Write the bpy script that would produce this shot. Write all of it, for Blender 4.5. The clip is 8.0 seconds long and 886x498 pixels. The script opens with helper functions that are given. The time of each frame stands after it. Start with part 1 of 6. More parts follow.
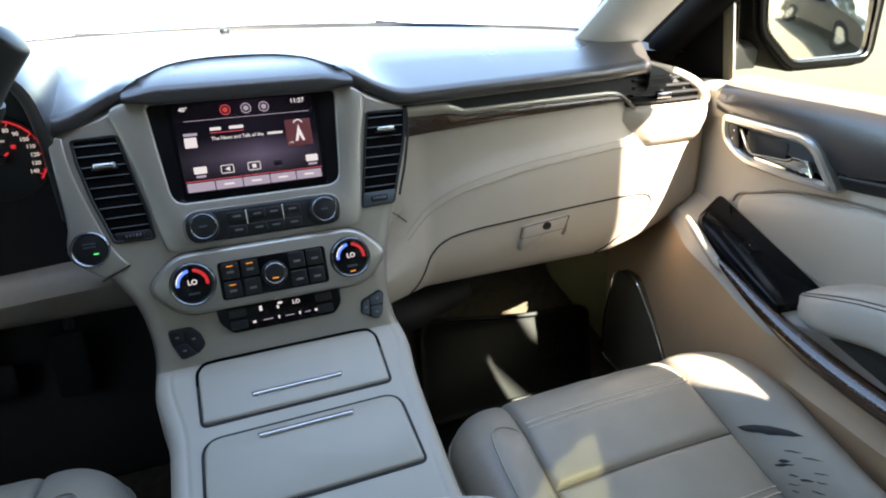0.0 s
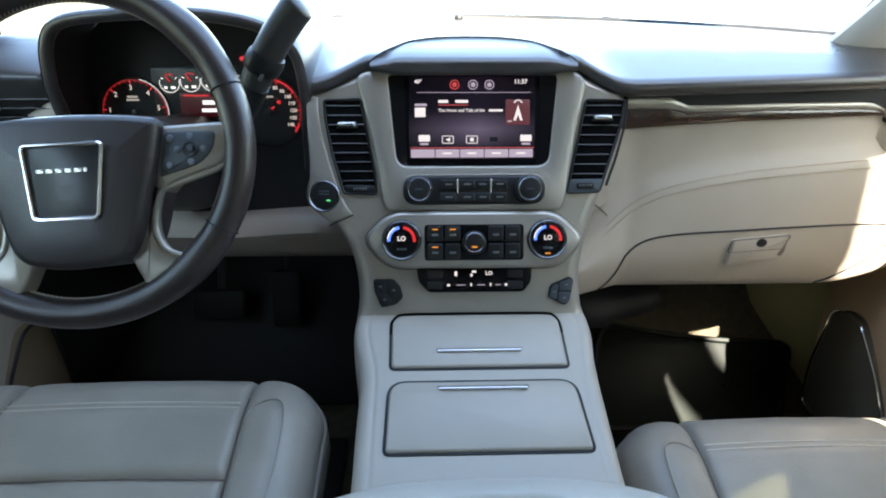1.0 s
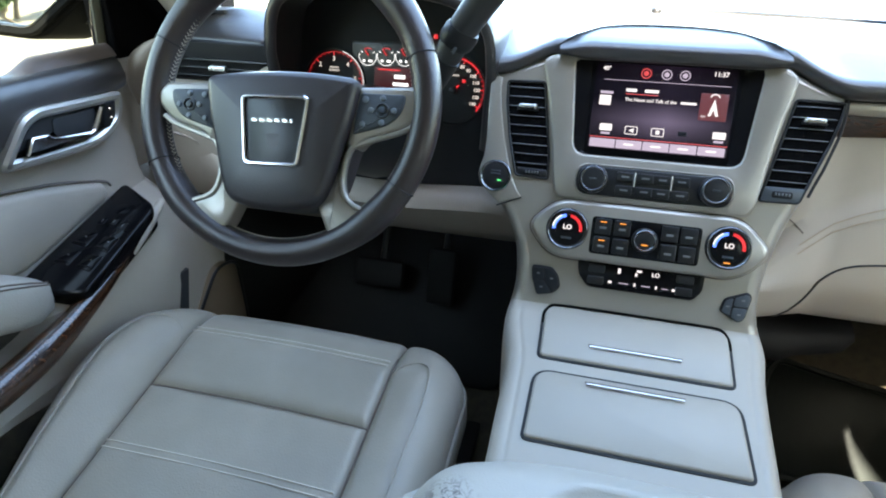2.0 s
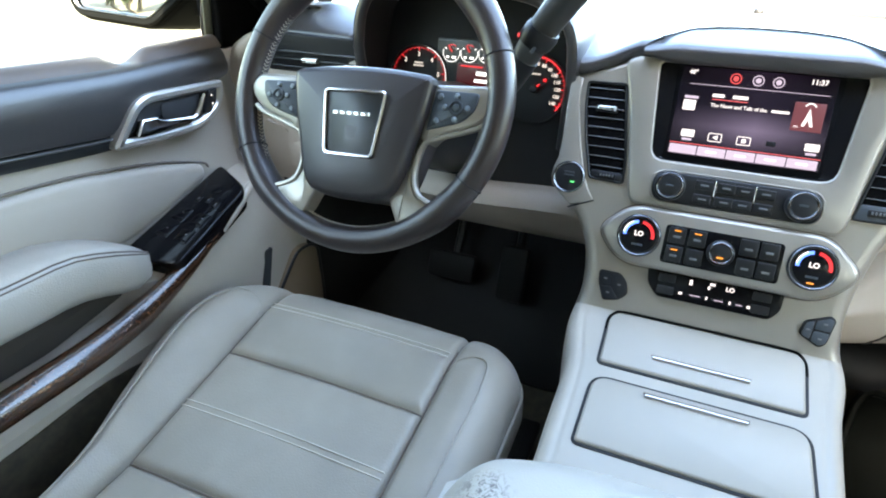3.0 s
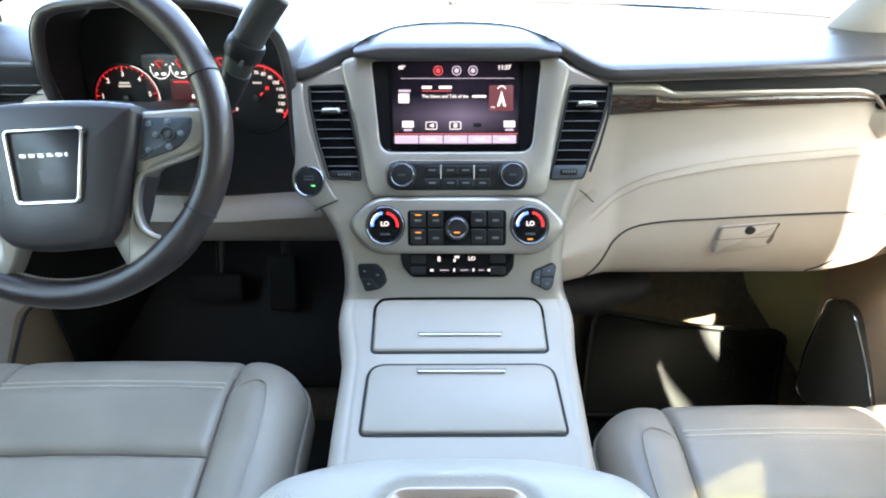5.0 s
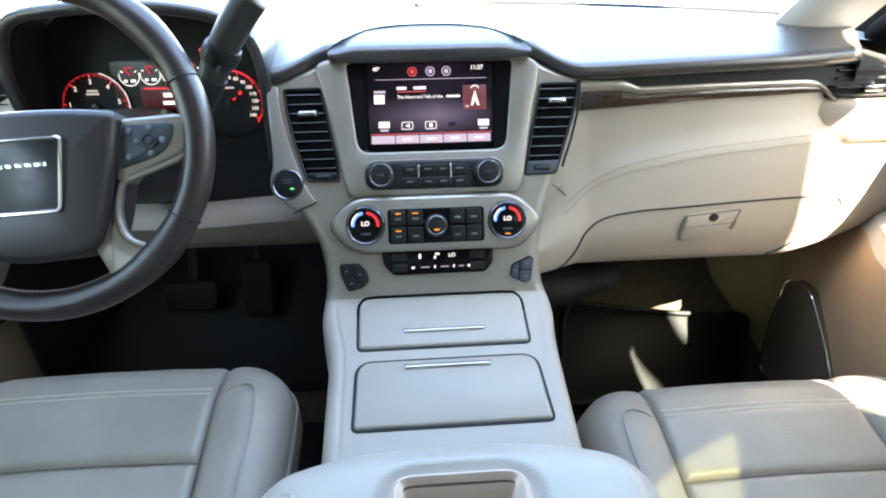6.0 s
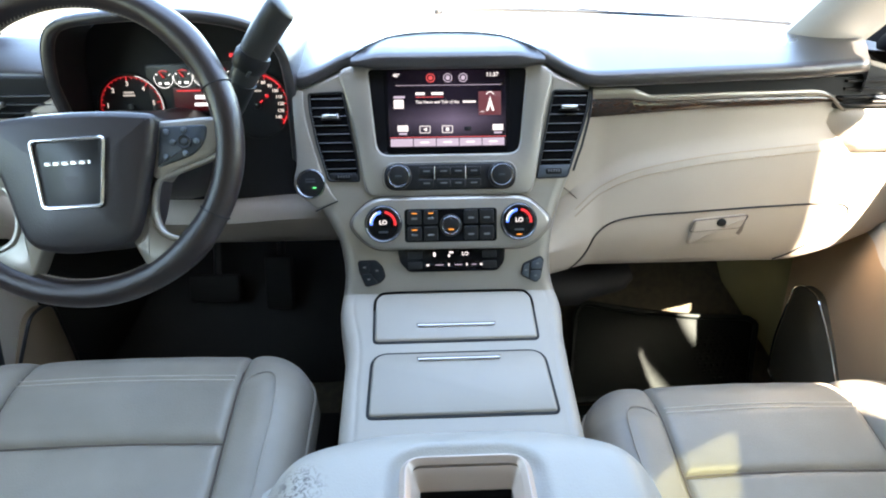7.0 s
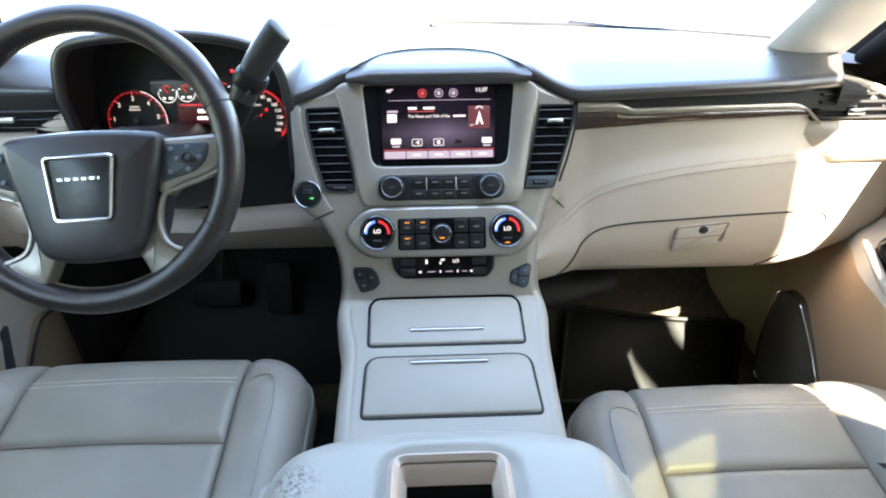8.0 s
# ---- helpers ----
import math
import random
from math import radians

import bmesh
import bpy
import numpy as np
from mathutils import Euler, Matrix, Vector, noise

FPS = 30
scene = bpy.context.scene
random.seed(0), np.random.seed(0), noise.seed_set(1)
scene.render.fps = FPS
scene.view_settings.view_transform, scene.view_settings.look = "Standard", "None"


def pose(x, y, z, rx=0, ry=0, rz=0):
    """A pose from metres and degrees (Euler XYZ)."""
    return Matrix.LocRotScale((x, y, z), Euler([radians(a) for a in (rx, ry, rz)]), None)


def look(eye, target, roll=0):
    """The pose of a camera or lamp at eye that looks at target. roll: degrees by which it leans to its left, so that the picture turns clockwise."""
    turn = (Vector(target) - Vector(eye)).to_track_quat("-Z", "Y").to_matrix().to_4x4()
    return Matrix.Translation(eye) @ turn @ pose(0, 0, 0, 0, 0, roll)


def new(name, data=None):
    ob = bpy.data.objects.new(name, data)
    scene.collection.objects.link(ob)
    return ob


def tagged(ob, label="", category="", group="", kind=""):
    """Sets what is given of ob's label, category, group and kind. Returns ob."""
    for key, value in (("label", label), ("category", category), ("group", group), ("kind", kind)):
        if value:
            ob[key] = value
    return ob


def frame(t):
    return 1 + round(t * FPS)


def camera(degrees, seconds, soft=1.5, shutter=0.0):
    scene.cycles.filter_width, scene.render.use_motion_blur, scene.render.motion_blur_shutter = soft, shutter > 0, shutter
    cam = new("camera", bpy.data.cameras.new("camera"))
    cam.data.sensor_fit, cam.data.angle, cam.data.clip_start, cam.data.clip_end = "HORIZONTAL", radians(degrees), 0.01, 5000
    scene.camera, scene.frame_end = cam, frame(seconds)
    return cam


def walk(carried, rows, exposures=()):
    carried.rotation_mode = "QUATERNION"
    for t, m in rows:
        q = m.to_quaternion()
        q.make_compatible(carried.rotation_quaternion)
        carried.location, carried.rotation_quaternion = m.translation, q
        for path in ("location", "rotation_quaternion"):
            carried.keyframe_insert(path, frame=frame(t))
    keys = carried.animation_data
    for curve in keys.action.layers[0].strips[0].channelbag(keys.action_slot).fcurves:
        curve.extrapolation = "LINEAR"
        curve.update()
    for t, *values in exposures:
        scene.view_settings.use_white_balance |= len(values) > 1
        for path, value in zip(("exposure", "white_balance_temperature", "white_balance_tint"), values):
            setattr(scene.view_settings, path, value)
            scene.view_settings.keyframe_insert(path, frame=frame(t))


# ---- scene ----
cam = camera(73.7, 8.0, soft=2.0)
PATH = [
    (0, (-0.035, 0.065, 1.007), (0.596, 1.708, 0.057), 0.2),
    (0.5, (-0.056, 0.05, 0.996), (0.302, 1.779, 0.055), 0.0),
    (1, (-0.07, 0.043, 0.983), (-0.01, 1.81, 0.048), 0.4),
    (1.5, (-0.079, 0.035, 0.959), (-0.305, 1.798, 0.043), 0.7),
    (2, (-0.087, 0.033, 0.953), (-0.524, 1.751, 0.027), 0.9),
    (2.2, (-0.096, 0.031, 0.948), (-0.588, 1.739, 0.025), 1.5),
    (3.3, (-0.055, 0.031, 0.966), (-0.781, 1.632, 0.012), 0.3),
    (3.5, (-0.055, 0.031, 0.967), (-0.694, 1.67, 0.015), 0.3),
    (4, (-0.05, 0.026, 0.968), (-0.401, 1.758, 0.032), 0.5),
    (4.5, (-0.024, 0.035, 0.973), (-0.223, 1.78, 0.017), -0.3),
    (5, (-0.022, 0.034, 0.985), (-0.019, 1.781, 0.011), -0.1),
    (5.2, (-0.018, 0.038, 0.983), (0.033, 1.785, 0.008), -0.5),
    (6.3, (-0.058, 0.005, 0.992), (0.074, 1.749, 0.023), -0.3),
    (6.5, (-0.06, -0.002, 0.995), (0.038, 1.745, 0.026), -0.2),
    (7, (-0.045, -0.018, 1.006), (0.025, 1.729, 0.034), -0.2),
    (7.5, (-0.038, -0.031, 1.017), (0.031, 1.717, 0.048), -0.2),
    (8, (-0.029, -0.049, 1.036), (0.033, 1.699, 0.065), -0.4),
]
walk(cam, [(t, look(eye, target, roll)) for t, eye, target, roll in PATH],
     [(0, 3.86, 7350, 9), (0.5, 3.94, 7350, 9), (1, 4.10, 7250, 8), (1.5, 4.23, 7200, 7), (2.2, 4.66, 7300, 7), (3.3, 5.05, 7550, 8), (4.5, 5.10, 7450, 9), (5.2, 4.95, 7450, 10), (6.5, 4.70, 7450, 10), (8, 4.68, 7450, 10)])

# ---- world, sun, exposure ----
SUN = Vector((0.45, -1.0, 1.2)).normalized()
world = bpy.data.worlds.new("sky")
scene.world = world
world.use_nodes = True
wn = world.node_tree.nodes
sky = wn.new("ShaderNodeTexSky")
sky.sky_type, sky.sun_disc = "NISHITA", False
sky.sun_elevation, sky.sun_rotation = math.asin(SUN.z), math.atan2(SUN.x, SUN.y)
wn["Background"].inputs["Strength"].default_value = 0.15
world.node_tree.links.new(sky.outputs[0], wn["Background"].inputs["Color"])
sun = new("sun", bpy.data.lights.new("sun", "SUN"))
sun.data.energy, sun.data.angle, sun.data.color = 5.0, radians(0.55), (1.0, 0.95, 0.86)
sun.matrix_world = look(SUN * 30, (0, 0, 0))


# ---- materials ----
def material(name, color, rough=0.5, metal=0.0, grain=0.0, scale=400.0, vary=0.12, vscale=9.0, coat=0.0, spec=0.5, kind="noise", tint=None, sheen=0.0):
    """A surface with colour drift at a large scale, fine speckle and a bump grain."""
    m = bpy.data.materials.new(name)
    m.use_nodes = True
    t = m.node_tree
    b = t.nodes["Principled BSDF"]
    b.inputs["Metallic"].default_value = metal
    b.inputs["Coat Weight"].default_value = coat
    b.inputs["Coat Roughness"].default_value = 0.06
    b.inputs["Specular IOR Level"].default_value = spec
    b.inputs["Sheen Weight"].default_value, b.inputs["Sheen Roughness"].default_value = sheen, 0.35
    co = t.nodes.new("ShaderNodeTexCoord")
    big = t.nodes.new("ShaderNodeTexNoise")
    big.inputs["Scale"].default_value, big.inputs["Detail"].default_value = vscale, 5
    fine = t.nodes.new("ShaderNodeTexNoise" if kind == "noise" else "ShaderNodeTexVoronoi")
    fine.inputs["Scale"].default_value = scale
    for n in (big, fine):
        t.links.new(co.outputs["Object"], n.inputs["Vector"])
    ramp = t.nodes.new("ShaderNodeValToRGB")
    c = Vector(color)
    dark = Vector(tint) if tint else c * (1 - vary)
    ramp.color_ramp.elements[0].position, ramp.color_ramp.elements[1].position = 0.3, 0.7
    ramp.color_ramp.elements[0].color = (*dark, 1)
    ramp.color_ramp.elements[1].color = (*(c * (1 + vary * 0.5)), 1)
    t.links.new(big.outputs[0], ramp.inputs[0])
    t.links.new(ramp.outputs[0], b.inputs["Base Color"])
    rr = t.nodes.new("ShaderNodeMapRange")
    rr.inputs["To Min"].default_value, rr.inputs["To Max"].default_value = max(0.02, rough - 0.07), min(1, rough + 0.07)
    t.links.new(big.outputs[0], rr.inputs["Value"])
    t.links.new(rr.outputs[0], b.inputs["Roughness"])
    if grain > 0:
        bump = t.nodes.new("ShaderNodeBump")
        bump.inputs["Strength"].default_value, bump.inputs["Distance"].default_value = grain, 0.0006
        t.links.new(fine.outputs[0], bump.inputs["Height"])
        t.links.new(bump.outputs[0], b.inputs["Normal"])
    return m


def glowing(name, color, strength, base=(0.01, 0.01, 0.01)):
    m = bpy.data.materials.new(name)
    m.use_nodes = True
    b = m.node_tree.nodes["Principled BSDF"]
    b.inputs["Base Color"].default_value = (*base, 1)
    b.inputs["Emission Color"].default_value = (*color, 1)
    b.inputs["Emission Strength"].default_value = strength * 0.78
    b.inputs["Roughness"].default_value = 0.4
    return m


def wood_material():
    m = material("burl_wood", (0.13, 0.055, 0.022), 0.25, coat=0.8)
    t = m.node_tree
    b = t.nodes["Principled BSDF"]
    co = t.nodes.new("ShaderNodeTexCoord")
    mp = t.nodes.new("ShaderNodeMapping")
    mp.inputs["Scale"].default_value = (28, 60, 110)
    nz = t.nodes.new("ShaderNodeTexNoise")
    nz.inputs["Scale"].default_value, nz.inputs["Detail"].default_value, nz.inputs["Distortion"].default_value = 1.6, 8, 1.8
    rp = t.nodes.new("ShaderNodeValToRGB")
    rp.color_ramp.elements[0].position, rp.color_ramp.elements[1].position = 0.35, 0.68
    rp.color_ramp.elements[0].color, rp.color_ramp.elements[1].color = (0.012, 0.005, 0.003, 1), (0.070, 0.028, 0.011, 1)
    t.links.new(co.outputs["Object"], mp.inputs[0])
    t.links.new(mp.outputs[0], nz.inputs["Vector"])
    t.links.new(nz.outputs[0], rp.inputs[0])
    t.links.new(rp.outputs[0], b.inputs["Base Color"])
    return m


def glass_material(name, tint=(0.93, 0.96, 0.95), ior=1.15):
    m = bpy.data.materials.new(name)
    m.use_nodes = True
    t = m.node_tree
    t.nodes.remove(t.nodes["Principled BSDF"])
    tr, gl, mx, fr = (t.nodes.new(k) for k in ("ShaderNodeBsdfTransparent", "ShaderNodeBsdfGlossy", "ShaderNodeMixShader", "ShaderNodeFresnel"))
    tr.inputs[0].default_value = (*tint, 1)
    gl.inputs["Roughness"].default_value = 0.01
    fr.inputs[0].default_value = ior
    t.links.new(fr.outputs[0], mx.inputs[0])
    t.links.new(tr.outputs[0], mx.inputs[1])
    t.links.new(gl.outputs[0], mx.inputs[2])
    t.links.new(mx.outputs[0], t.nodes["Material Output"].inputs[0])
    return m


CREAM = material("dune_soft_plastic", (0.395, 0.338, 0.282), 0.55, grain=0.25, scale=900, vary=0.05)
DOORCREAM = material("dune_door_vinyl", (0.395, 0.347, 0.292), 0.55, grain=0.25, scale=900, vary=0.06)
LEATHER = material("dune_seat_leather", (0.270, 0.239, 0.200), 0.42, grain=0.35, scale=520, vary=0.10, vscale=14, kind="voronoi")
ARMLEATHER = material("dune_armrest_leather", (0.371, 0.344, 0.304), 0.40, grain=0.3, scale=520, vary=0.08, kind="voronoi")
SATIN = material("champagne_satin_paint", (0.332, 0.304, 0.266), 0.31, metal=0.48, grain=0.05, scale=1500, vary=0.06)
CONSOLE = material("shale_console_plastic", (0.355, 0.321, 0.273), 0.42, grain=0.15, scale=1100, vary=0.05)
DASH = material("cocoa_dash_leather", (0.033, 0.030, 0.031), 0.30, spec=0.75, sheen=0.12, grain=0.3, scale=600, vary=0.15, kind="voronoi")
WHEEL = material("cocoa_wheel_leather", (0.026, 0.0178, 0.0178), 0.33, spec=0.65, sheen=0.02, grain=0.3, scale=700, vary=0.2, kind="voronoi")
GUNMETAL = material("dark_bright_ring", (0.20, 0.20, 0.21), 0.25, metal=1.0, vary=0.05)
# brown door plastic, its tan warmed for sun bounced off the seat
LOWERWARM = material("bounce_warmed_door_plastic", (0.43, 0.275, 0.16), 0.5, grain=0.25, scale=800, vary=0.08)
BLACK = material("black_plastic", (0.014, 0.0147, 0.0162), 0.38, spec=0.32, grain=0.1, scale=1200, vary=0.2)
MATTE = material("matte_black_recess", (0.017, 0.018, 0.020), 0.8, vary=0.2)
PIANO = material("gloss_black_panel", (0.006, 0.006, 0.007), 0.10, spec=0.14, vary=0.2)
LINING = material("charcoal_hood_lining", (0.026, 0.028, 0.031), 0.7, spec=0.3, grain=0.2, scale=900, vary=0.2)
VENTBLACK = material("vent_black", (0.012, 0.012, 0.0135), 0.6, spec=0.25, vary=0.2)
SLAT = material("vent_slat_plastic", (0.03, 0.032, 0.035), 0.25, vary=0.1)
PRINT = material("pale_grey_print", (0.15, 0.155, 0.16), 0.5, vary=0.1)
DARKPAD = material("dark_button_rubber", (0.010, 0.012, 0.015), 0.5, spec=0.25, grain=0.1, vary=0.15)
SLATE = material("slate_button_rubber", (0.045, 0.056, 0.068), 0.45, grain=0.1, vary=0.15)
CHROME = material("brushed_chrome", (0.75, 0.75, 0.76), 0.14, metal=1.0, vary=0.05)
SILVER = material("silver_trim", (0.58, 0.57, 0.55), 0.28, metal=0.8, vary=0.05)
CARPET = material("cocoa_carpet", (0.052, 0.042, 0.026), 0.95, grain=1.0, scale=900, vary=0.35, vscale=60)
MAT = material("studded_rubber", (0.0045, 0.0064, 0.0056), 0.5, spec=0.10, grain=0.3, scale=300, vary=0.3)
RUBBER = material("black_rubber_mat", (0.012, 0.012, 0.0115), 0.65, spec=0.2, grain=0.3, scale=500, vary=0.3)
CAPBROWN = material("brown_belt_plastic", (0.115, 0.085, 0.072), 0.45, grain=0.2, scale=800, vary=0.1)
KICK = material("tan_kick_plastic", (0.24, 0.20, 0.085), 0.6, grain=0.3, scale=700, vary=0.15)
POCKET = material("dark_pocket_lining", (0.042, 0.034, 0.027), 0.8, grain=0.3, scale=800, vary=0.15)
SPEAKER = material("olive_speaker_mesh", (0.085, 0.066, 0.042), 0.7, grain=0.5, scale=1600, vary=0.15)
POST = material("olive_window_post", (0.045, 0.044, 0.027), 0.6, vary=0.1)
DEEPBLACK = material("deep_vent_black", (0.0035, 0.0035, 0.004), 0.9, spec=0.05, vary=0.1)
BROWNPLASTIC = material("brown_kick_plastic", (0.17, 0.125, 0.08), 0.5, grain=0.2, scale=800, vary=0.1)
PILLAR = material("dune_pillar_cloth", (0.52, 0.50, 0.46), 0.8, grain=0.3, scale=1500, vary=0.05)
HEADLINER = material("headliner_cloth", (0.55, 0.53, 0.49), 0.9, grain=0.3, scale=1500, vary=0.05)
WOOD = wood_material()
THREAD = material("pale_thread", (0.52, 0.47, 0.40), 0.7, vary=0.1)
TAN = material("tan_thread", (0.34, 0.27, 0.195), 0.8, vary=0.1)
SEAM = material("seam_shadow_thread", (0.16, 0.13, 0.11), 0.8, vary=0.1)
PAINT = material("white_car_paint", (0.72, 0.72, 0.72), 0.25, coat=1.0, vary=0.02)
GLASS = glass_material("window_glass")
SIDEGLASS = glass_material("tinted_side_glass", (0.78, 0.79, 0.735), 1.04)
PRIVACY = glass_material("privacy_glass", (0.19, 0.20, 0.155))
MIRROR = material("mirror_glass", (0.9, 0.9, 0.9), 0.01, metal=1.0, vary=0.0)
CONCRETE = material("pale_gravel_concrete", (0.060, 0.056, 0.039), 0.9, grain=0.6, scale=60, vary=0.2, vscale=0.8)
LEAF = material("leaf_green", (0.07, 0.12, 0.03), 0.6, vary=0.5, vscale=3)
BARK = material("bark", (0.10, 0.075, 0.05), 0.9, grain=0.6, scale=30, vary=0.3)
DARKCAR = material("dark_car_paint", (0.02, 0.022, 0.025), 0.2, coat=1.0, vary=0.1)
RED = glowing("red_gauge_light", (1.0, 0.035, 0.05), 0.055)
WHITEGLOW = glowing("white_display_light", (0.9, 0.92, 1.0), 0.11)
AMBER = glowing("amber_indicator", (1.0, 0.36, 0.05), 0.075)
BLUEGLOW = glowing("blue_arc_light", (0.08, 0.20, 1.0), 0.16)
GREENGLOW = glowing("green_indicator", (0.1, 0.9, 0.3), 0.09)


# ---- mesh helpers ----
def bm_new():
    return bmesh.new()


def finish(name, bm, mat, parent=None, label="", smooth=40):
    me = bpy.data.meshes.new(name)
    bmesh.ops.recalc_face_normals(bm, faces=bm.faces)
    bm.to_mesh(me)
    bm.free()
    me.polygons.foreach_set("use_smooth", [True] * len(me.polygons))
    me.set_sharp_from_angle(angle=radians(smooth))
    if mat:
        me.materials.append(mat)
    ob = new(name, me)
    if parent:
        ob.parent = parent
    if label:
        ob["label"] = label
    return ob


def part(name, bm, mat, parent, label="", smooth=40):
    return finish(name, bm, mat, parent, label, smooth)


def thing(name, label, category, group="", kind="", at=(0, 0, 0)):
    ob = new(name)
    ob.location = at
    ob.empty_display_size = 0.05
    return tagged(ob, label, category, group, kind)


def lattice(rows, bm=None, wrap=False, caps=False):
    """Faces between rows of points of equal count; wrap joins each row's ends, caps close the first and last row."""
    bm = bm or bm_new()
    vs = [[bm.verts.new(p) for p in row] for row in rows]
    n = len(vs[0])
    for a, b in zip(vs, vs[1:]):
        for i in range(n if wrap else n - 1):
            k = (i + 1) % n
            bm.faces.new((a[i], a[k], b[k], b[i]))
    if caps:
        bm.faces.new(vs[0][::-1])
        bm.faces.new(vs[-1])
    return bm


def rounded(pts, r, seg=5):
    """A polygon with its corners rounded; r one radius or one for each corner."""
    out, n = [], len(pts)
    for i in range(n):
        p, a, b = Vector(pts[i]), Vector(pts[i - 1]), Vector(pts[(i + 1) % n])
        rad = r[i] if isinstance(r, (list, tuple)) else r
        da, db = (a - p), (b - p)
        if rad <= 0:
            out.append(p)
            continue
        k = min(rad, da.length * 0.48, db.length * 0.48)
        s, e = p + da.normalized() * k, p + db.normalized() * k
        for j in range(seg + 1):
            f = j / seg
            out.append(s * (1 - f) ** 2 + p * 2 * f * (1 - f) + e * f * f)
    return out


def inset(pts, d):
    """A closed polygon moved inwards by d (counter-clockwise)."""
    n, out = len(pts), []
    area = sum(pts[i - 1].x * pts[i].y - pts[i].x * pts[i - 1].y for i in range(n))
    sgn = 1 if area > 0 else -1
    for i in range(n):
        a, p, b = pts[i - 1], pts[i], pts[(i + 1) % n]
        e1, e2 = (p - a), (b - p)
        n1 = Vector((-e1.y, e1.x)).normalized() if e1.length > 1e-9 else Vector((0, 0))
        n2 = Vector((-e2.y, e2.x)).normalized() if e2.length > 1e-9 else n1
        if n1.length == 0:
            n1 = n2
        m = (n1 + n2)
        m = m.normalized() if m.length > 1e-6 else n1
        out.append(p + m * (sgn * d / max(0.5, m.dot(n1))))
    return out


def slab(M, pts, low, high, bevel=0.0015, bm=None, dome=0.0):
    """A plate with rounded top edges: polygon pts in the plane of M, from height low to high."""
    bm = bm or bm_new()
    pts = [Vector(p) for p in pts]
    rings = [(pts, low), (pts, high - bevel), (inset(pts, bevel * 0.35), high - bevel * 0.3), (inset(pts, bevel), high)]
    vs = [[bm.verts.new(M @ Vector((p.x, p.y, h))) for p in ring] for ring, h in rings]
    n = len(pts)
    for a, b in zip(vs, vs[1:]):
        for i in range(n):
            bm.faces.new((a[i - 1], a[i], b[i], b[i - 1]))
    if dome:
        c = sum((v.co for v in vs[-1]), Vector()) / n + M.to_3x3() @ Vector((0, 0, dome))
        mid = [bm.verts.new(v.co * 0.45 + c * 0.55 - M.to_3x3() @ Vector((0, 0, dome * 0.22))) for v in vs[-1]]
        cv = bm.verts.new(c)
        for i in range(n):
            bm.faces.new((vs[-1][i - 1], vs[-1][i], mid[i], mid[i - 1]))
            bm.faces.new((mid[i - 1], mid[i], cv))
    else:
        bm.faces.new(vs[-1])
    bm.faces.new(vs[0][::-1])
    return bm


def hoop(M, pts, width, low, high, bevel=0.001, bm=None):
    """A frame: the band of given width inside the polygon."""
    bm = bm or bm_new()
    pts = [Vector(p) for p in pts]
    prof = [(0, low), (0, high - bevel), (bevel, high), (width - bevel, high), (width, high - bevel), (width, low)]
    rows = [[M @ Vector((q.x, q.y, h)) for q in inset(pts, d)] for d, h in prof]
    rows.append(rows[0])
    return lattice(rows, bm, wrap=True)


def circle(cx, cy, r, n=32, sx=1.0):
    return [Vector((cx + r * sx * math.cos(2 * math.pi * i / n), cy + r * math.sin(2 * math.pi * i / n))) for i in range(n)]


def oblong(x0, y0, x1, y1, r, seg=5):
    return rounded([(x0, y0), (x1, y0), (x1, y1), (x0, y1)], r, seg)


def tube(path, r, n=10, bm=None, closed=False, flat=1.0):
    """A round bar along a path; r one radius or one for each point."""
    bm = bm or bm_new()
    path = [Vector(p) for p in path]
    m, rows, side = len(path), [], None
    for i, p in enumerate(path):
        a = path[i - 1] if (i or closed) else p
        b = path[(i + 1) % m] if (i < m - 1 or closed) else p
        d = (b - a).normalized()
        if side is None:
            side = d.orthogonal().normalized()
        side = (side - d * side.dot(d)).normalized()
        up = d.cross(side)
        rad = r[i] if isinstance(r, (list, tuple)) else r
        rows.append([p + (side * math.cos(2 * math.pi * k / n) + up * math.sin(2 * math.pi * k / n) * flat) * rad for k in range(n)])
    if closed:
        rows.append(rows[0])
    return lattice(rows, bm, wrap=True, caps=not closed)


def box(bm, c, size, M=None, bevel=0.0):
    M = M or Matrix.Identity(4)
    x, y, z = c
    a, b, h = (s / 2 for s in size)
    return slab(M @ Matrix.Translation(c), [(-a, -b), (a, -b), (a, b), (-a, b)], -h, h, bevel or min(a, b, h) * 0.15, bm)


def smoothpath(pts, per=6):
    """Catmull-Rom through the points."""
    P = [Vector(p) for p in pts]
    P = [P[0] * 2 - P[1]] + P + [P[-1] * 2 - P[-2]]
    out = []
    for i in range(1, len(P) - 2):
        a, b, c, d = P[i - 1:i + 3]
        for k in range(per):
            t = k / per
            out.append(0.5 * ((2 * b) + (c - a) * t + (2 * a - 5 * b + 4 * c - d) * t * t + (3 * b - a - 3 * c + d) * t ** 3))
    return out + [P[-2]]


def frame_of(o, u, v):
    u, v = Vector(u).normalized(), Vector(v).normalized()
    n = u.cross(v).normalized()
    v = n.cross(u)
    return Matrix(((u.x, v.x, n.x, o[0]), (u.y, v.y, n.y, o[1]), (u.z, v.z, n.z, o[2]), (0, 0, 0, 1)))


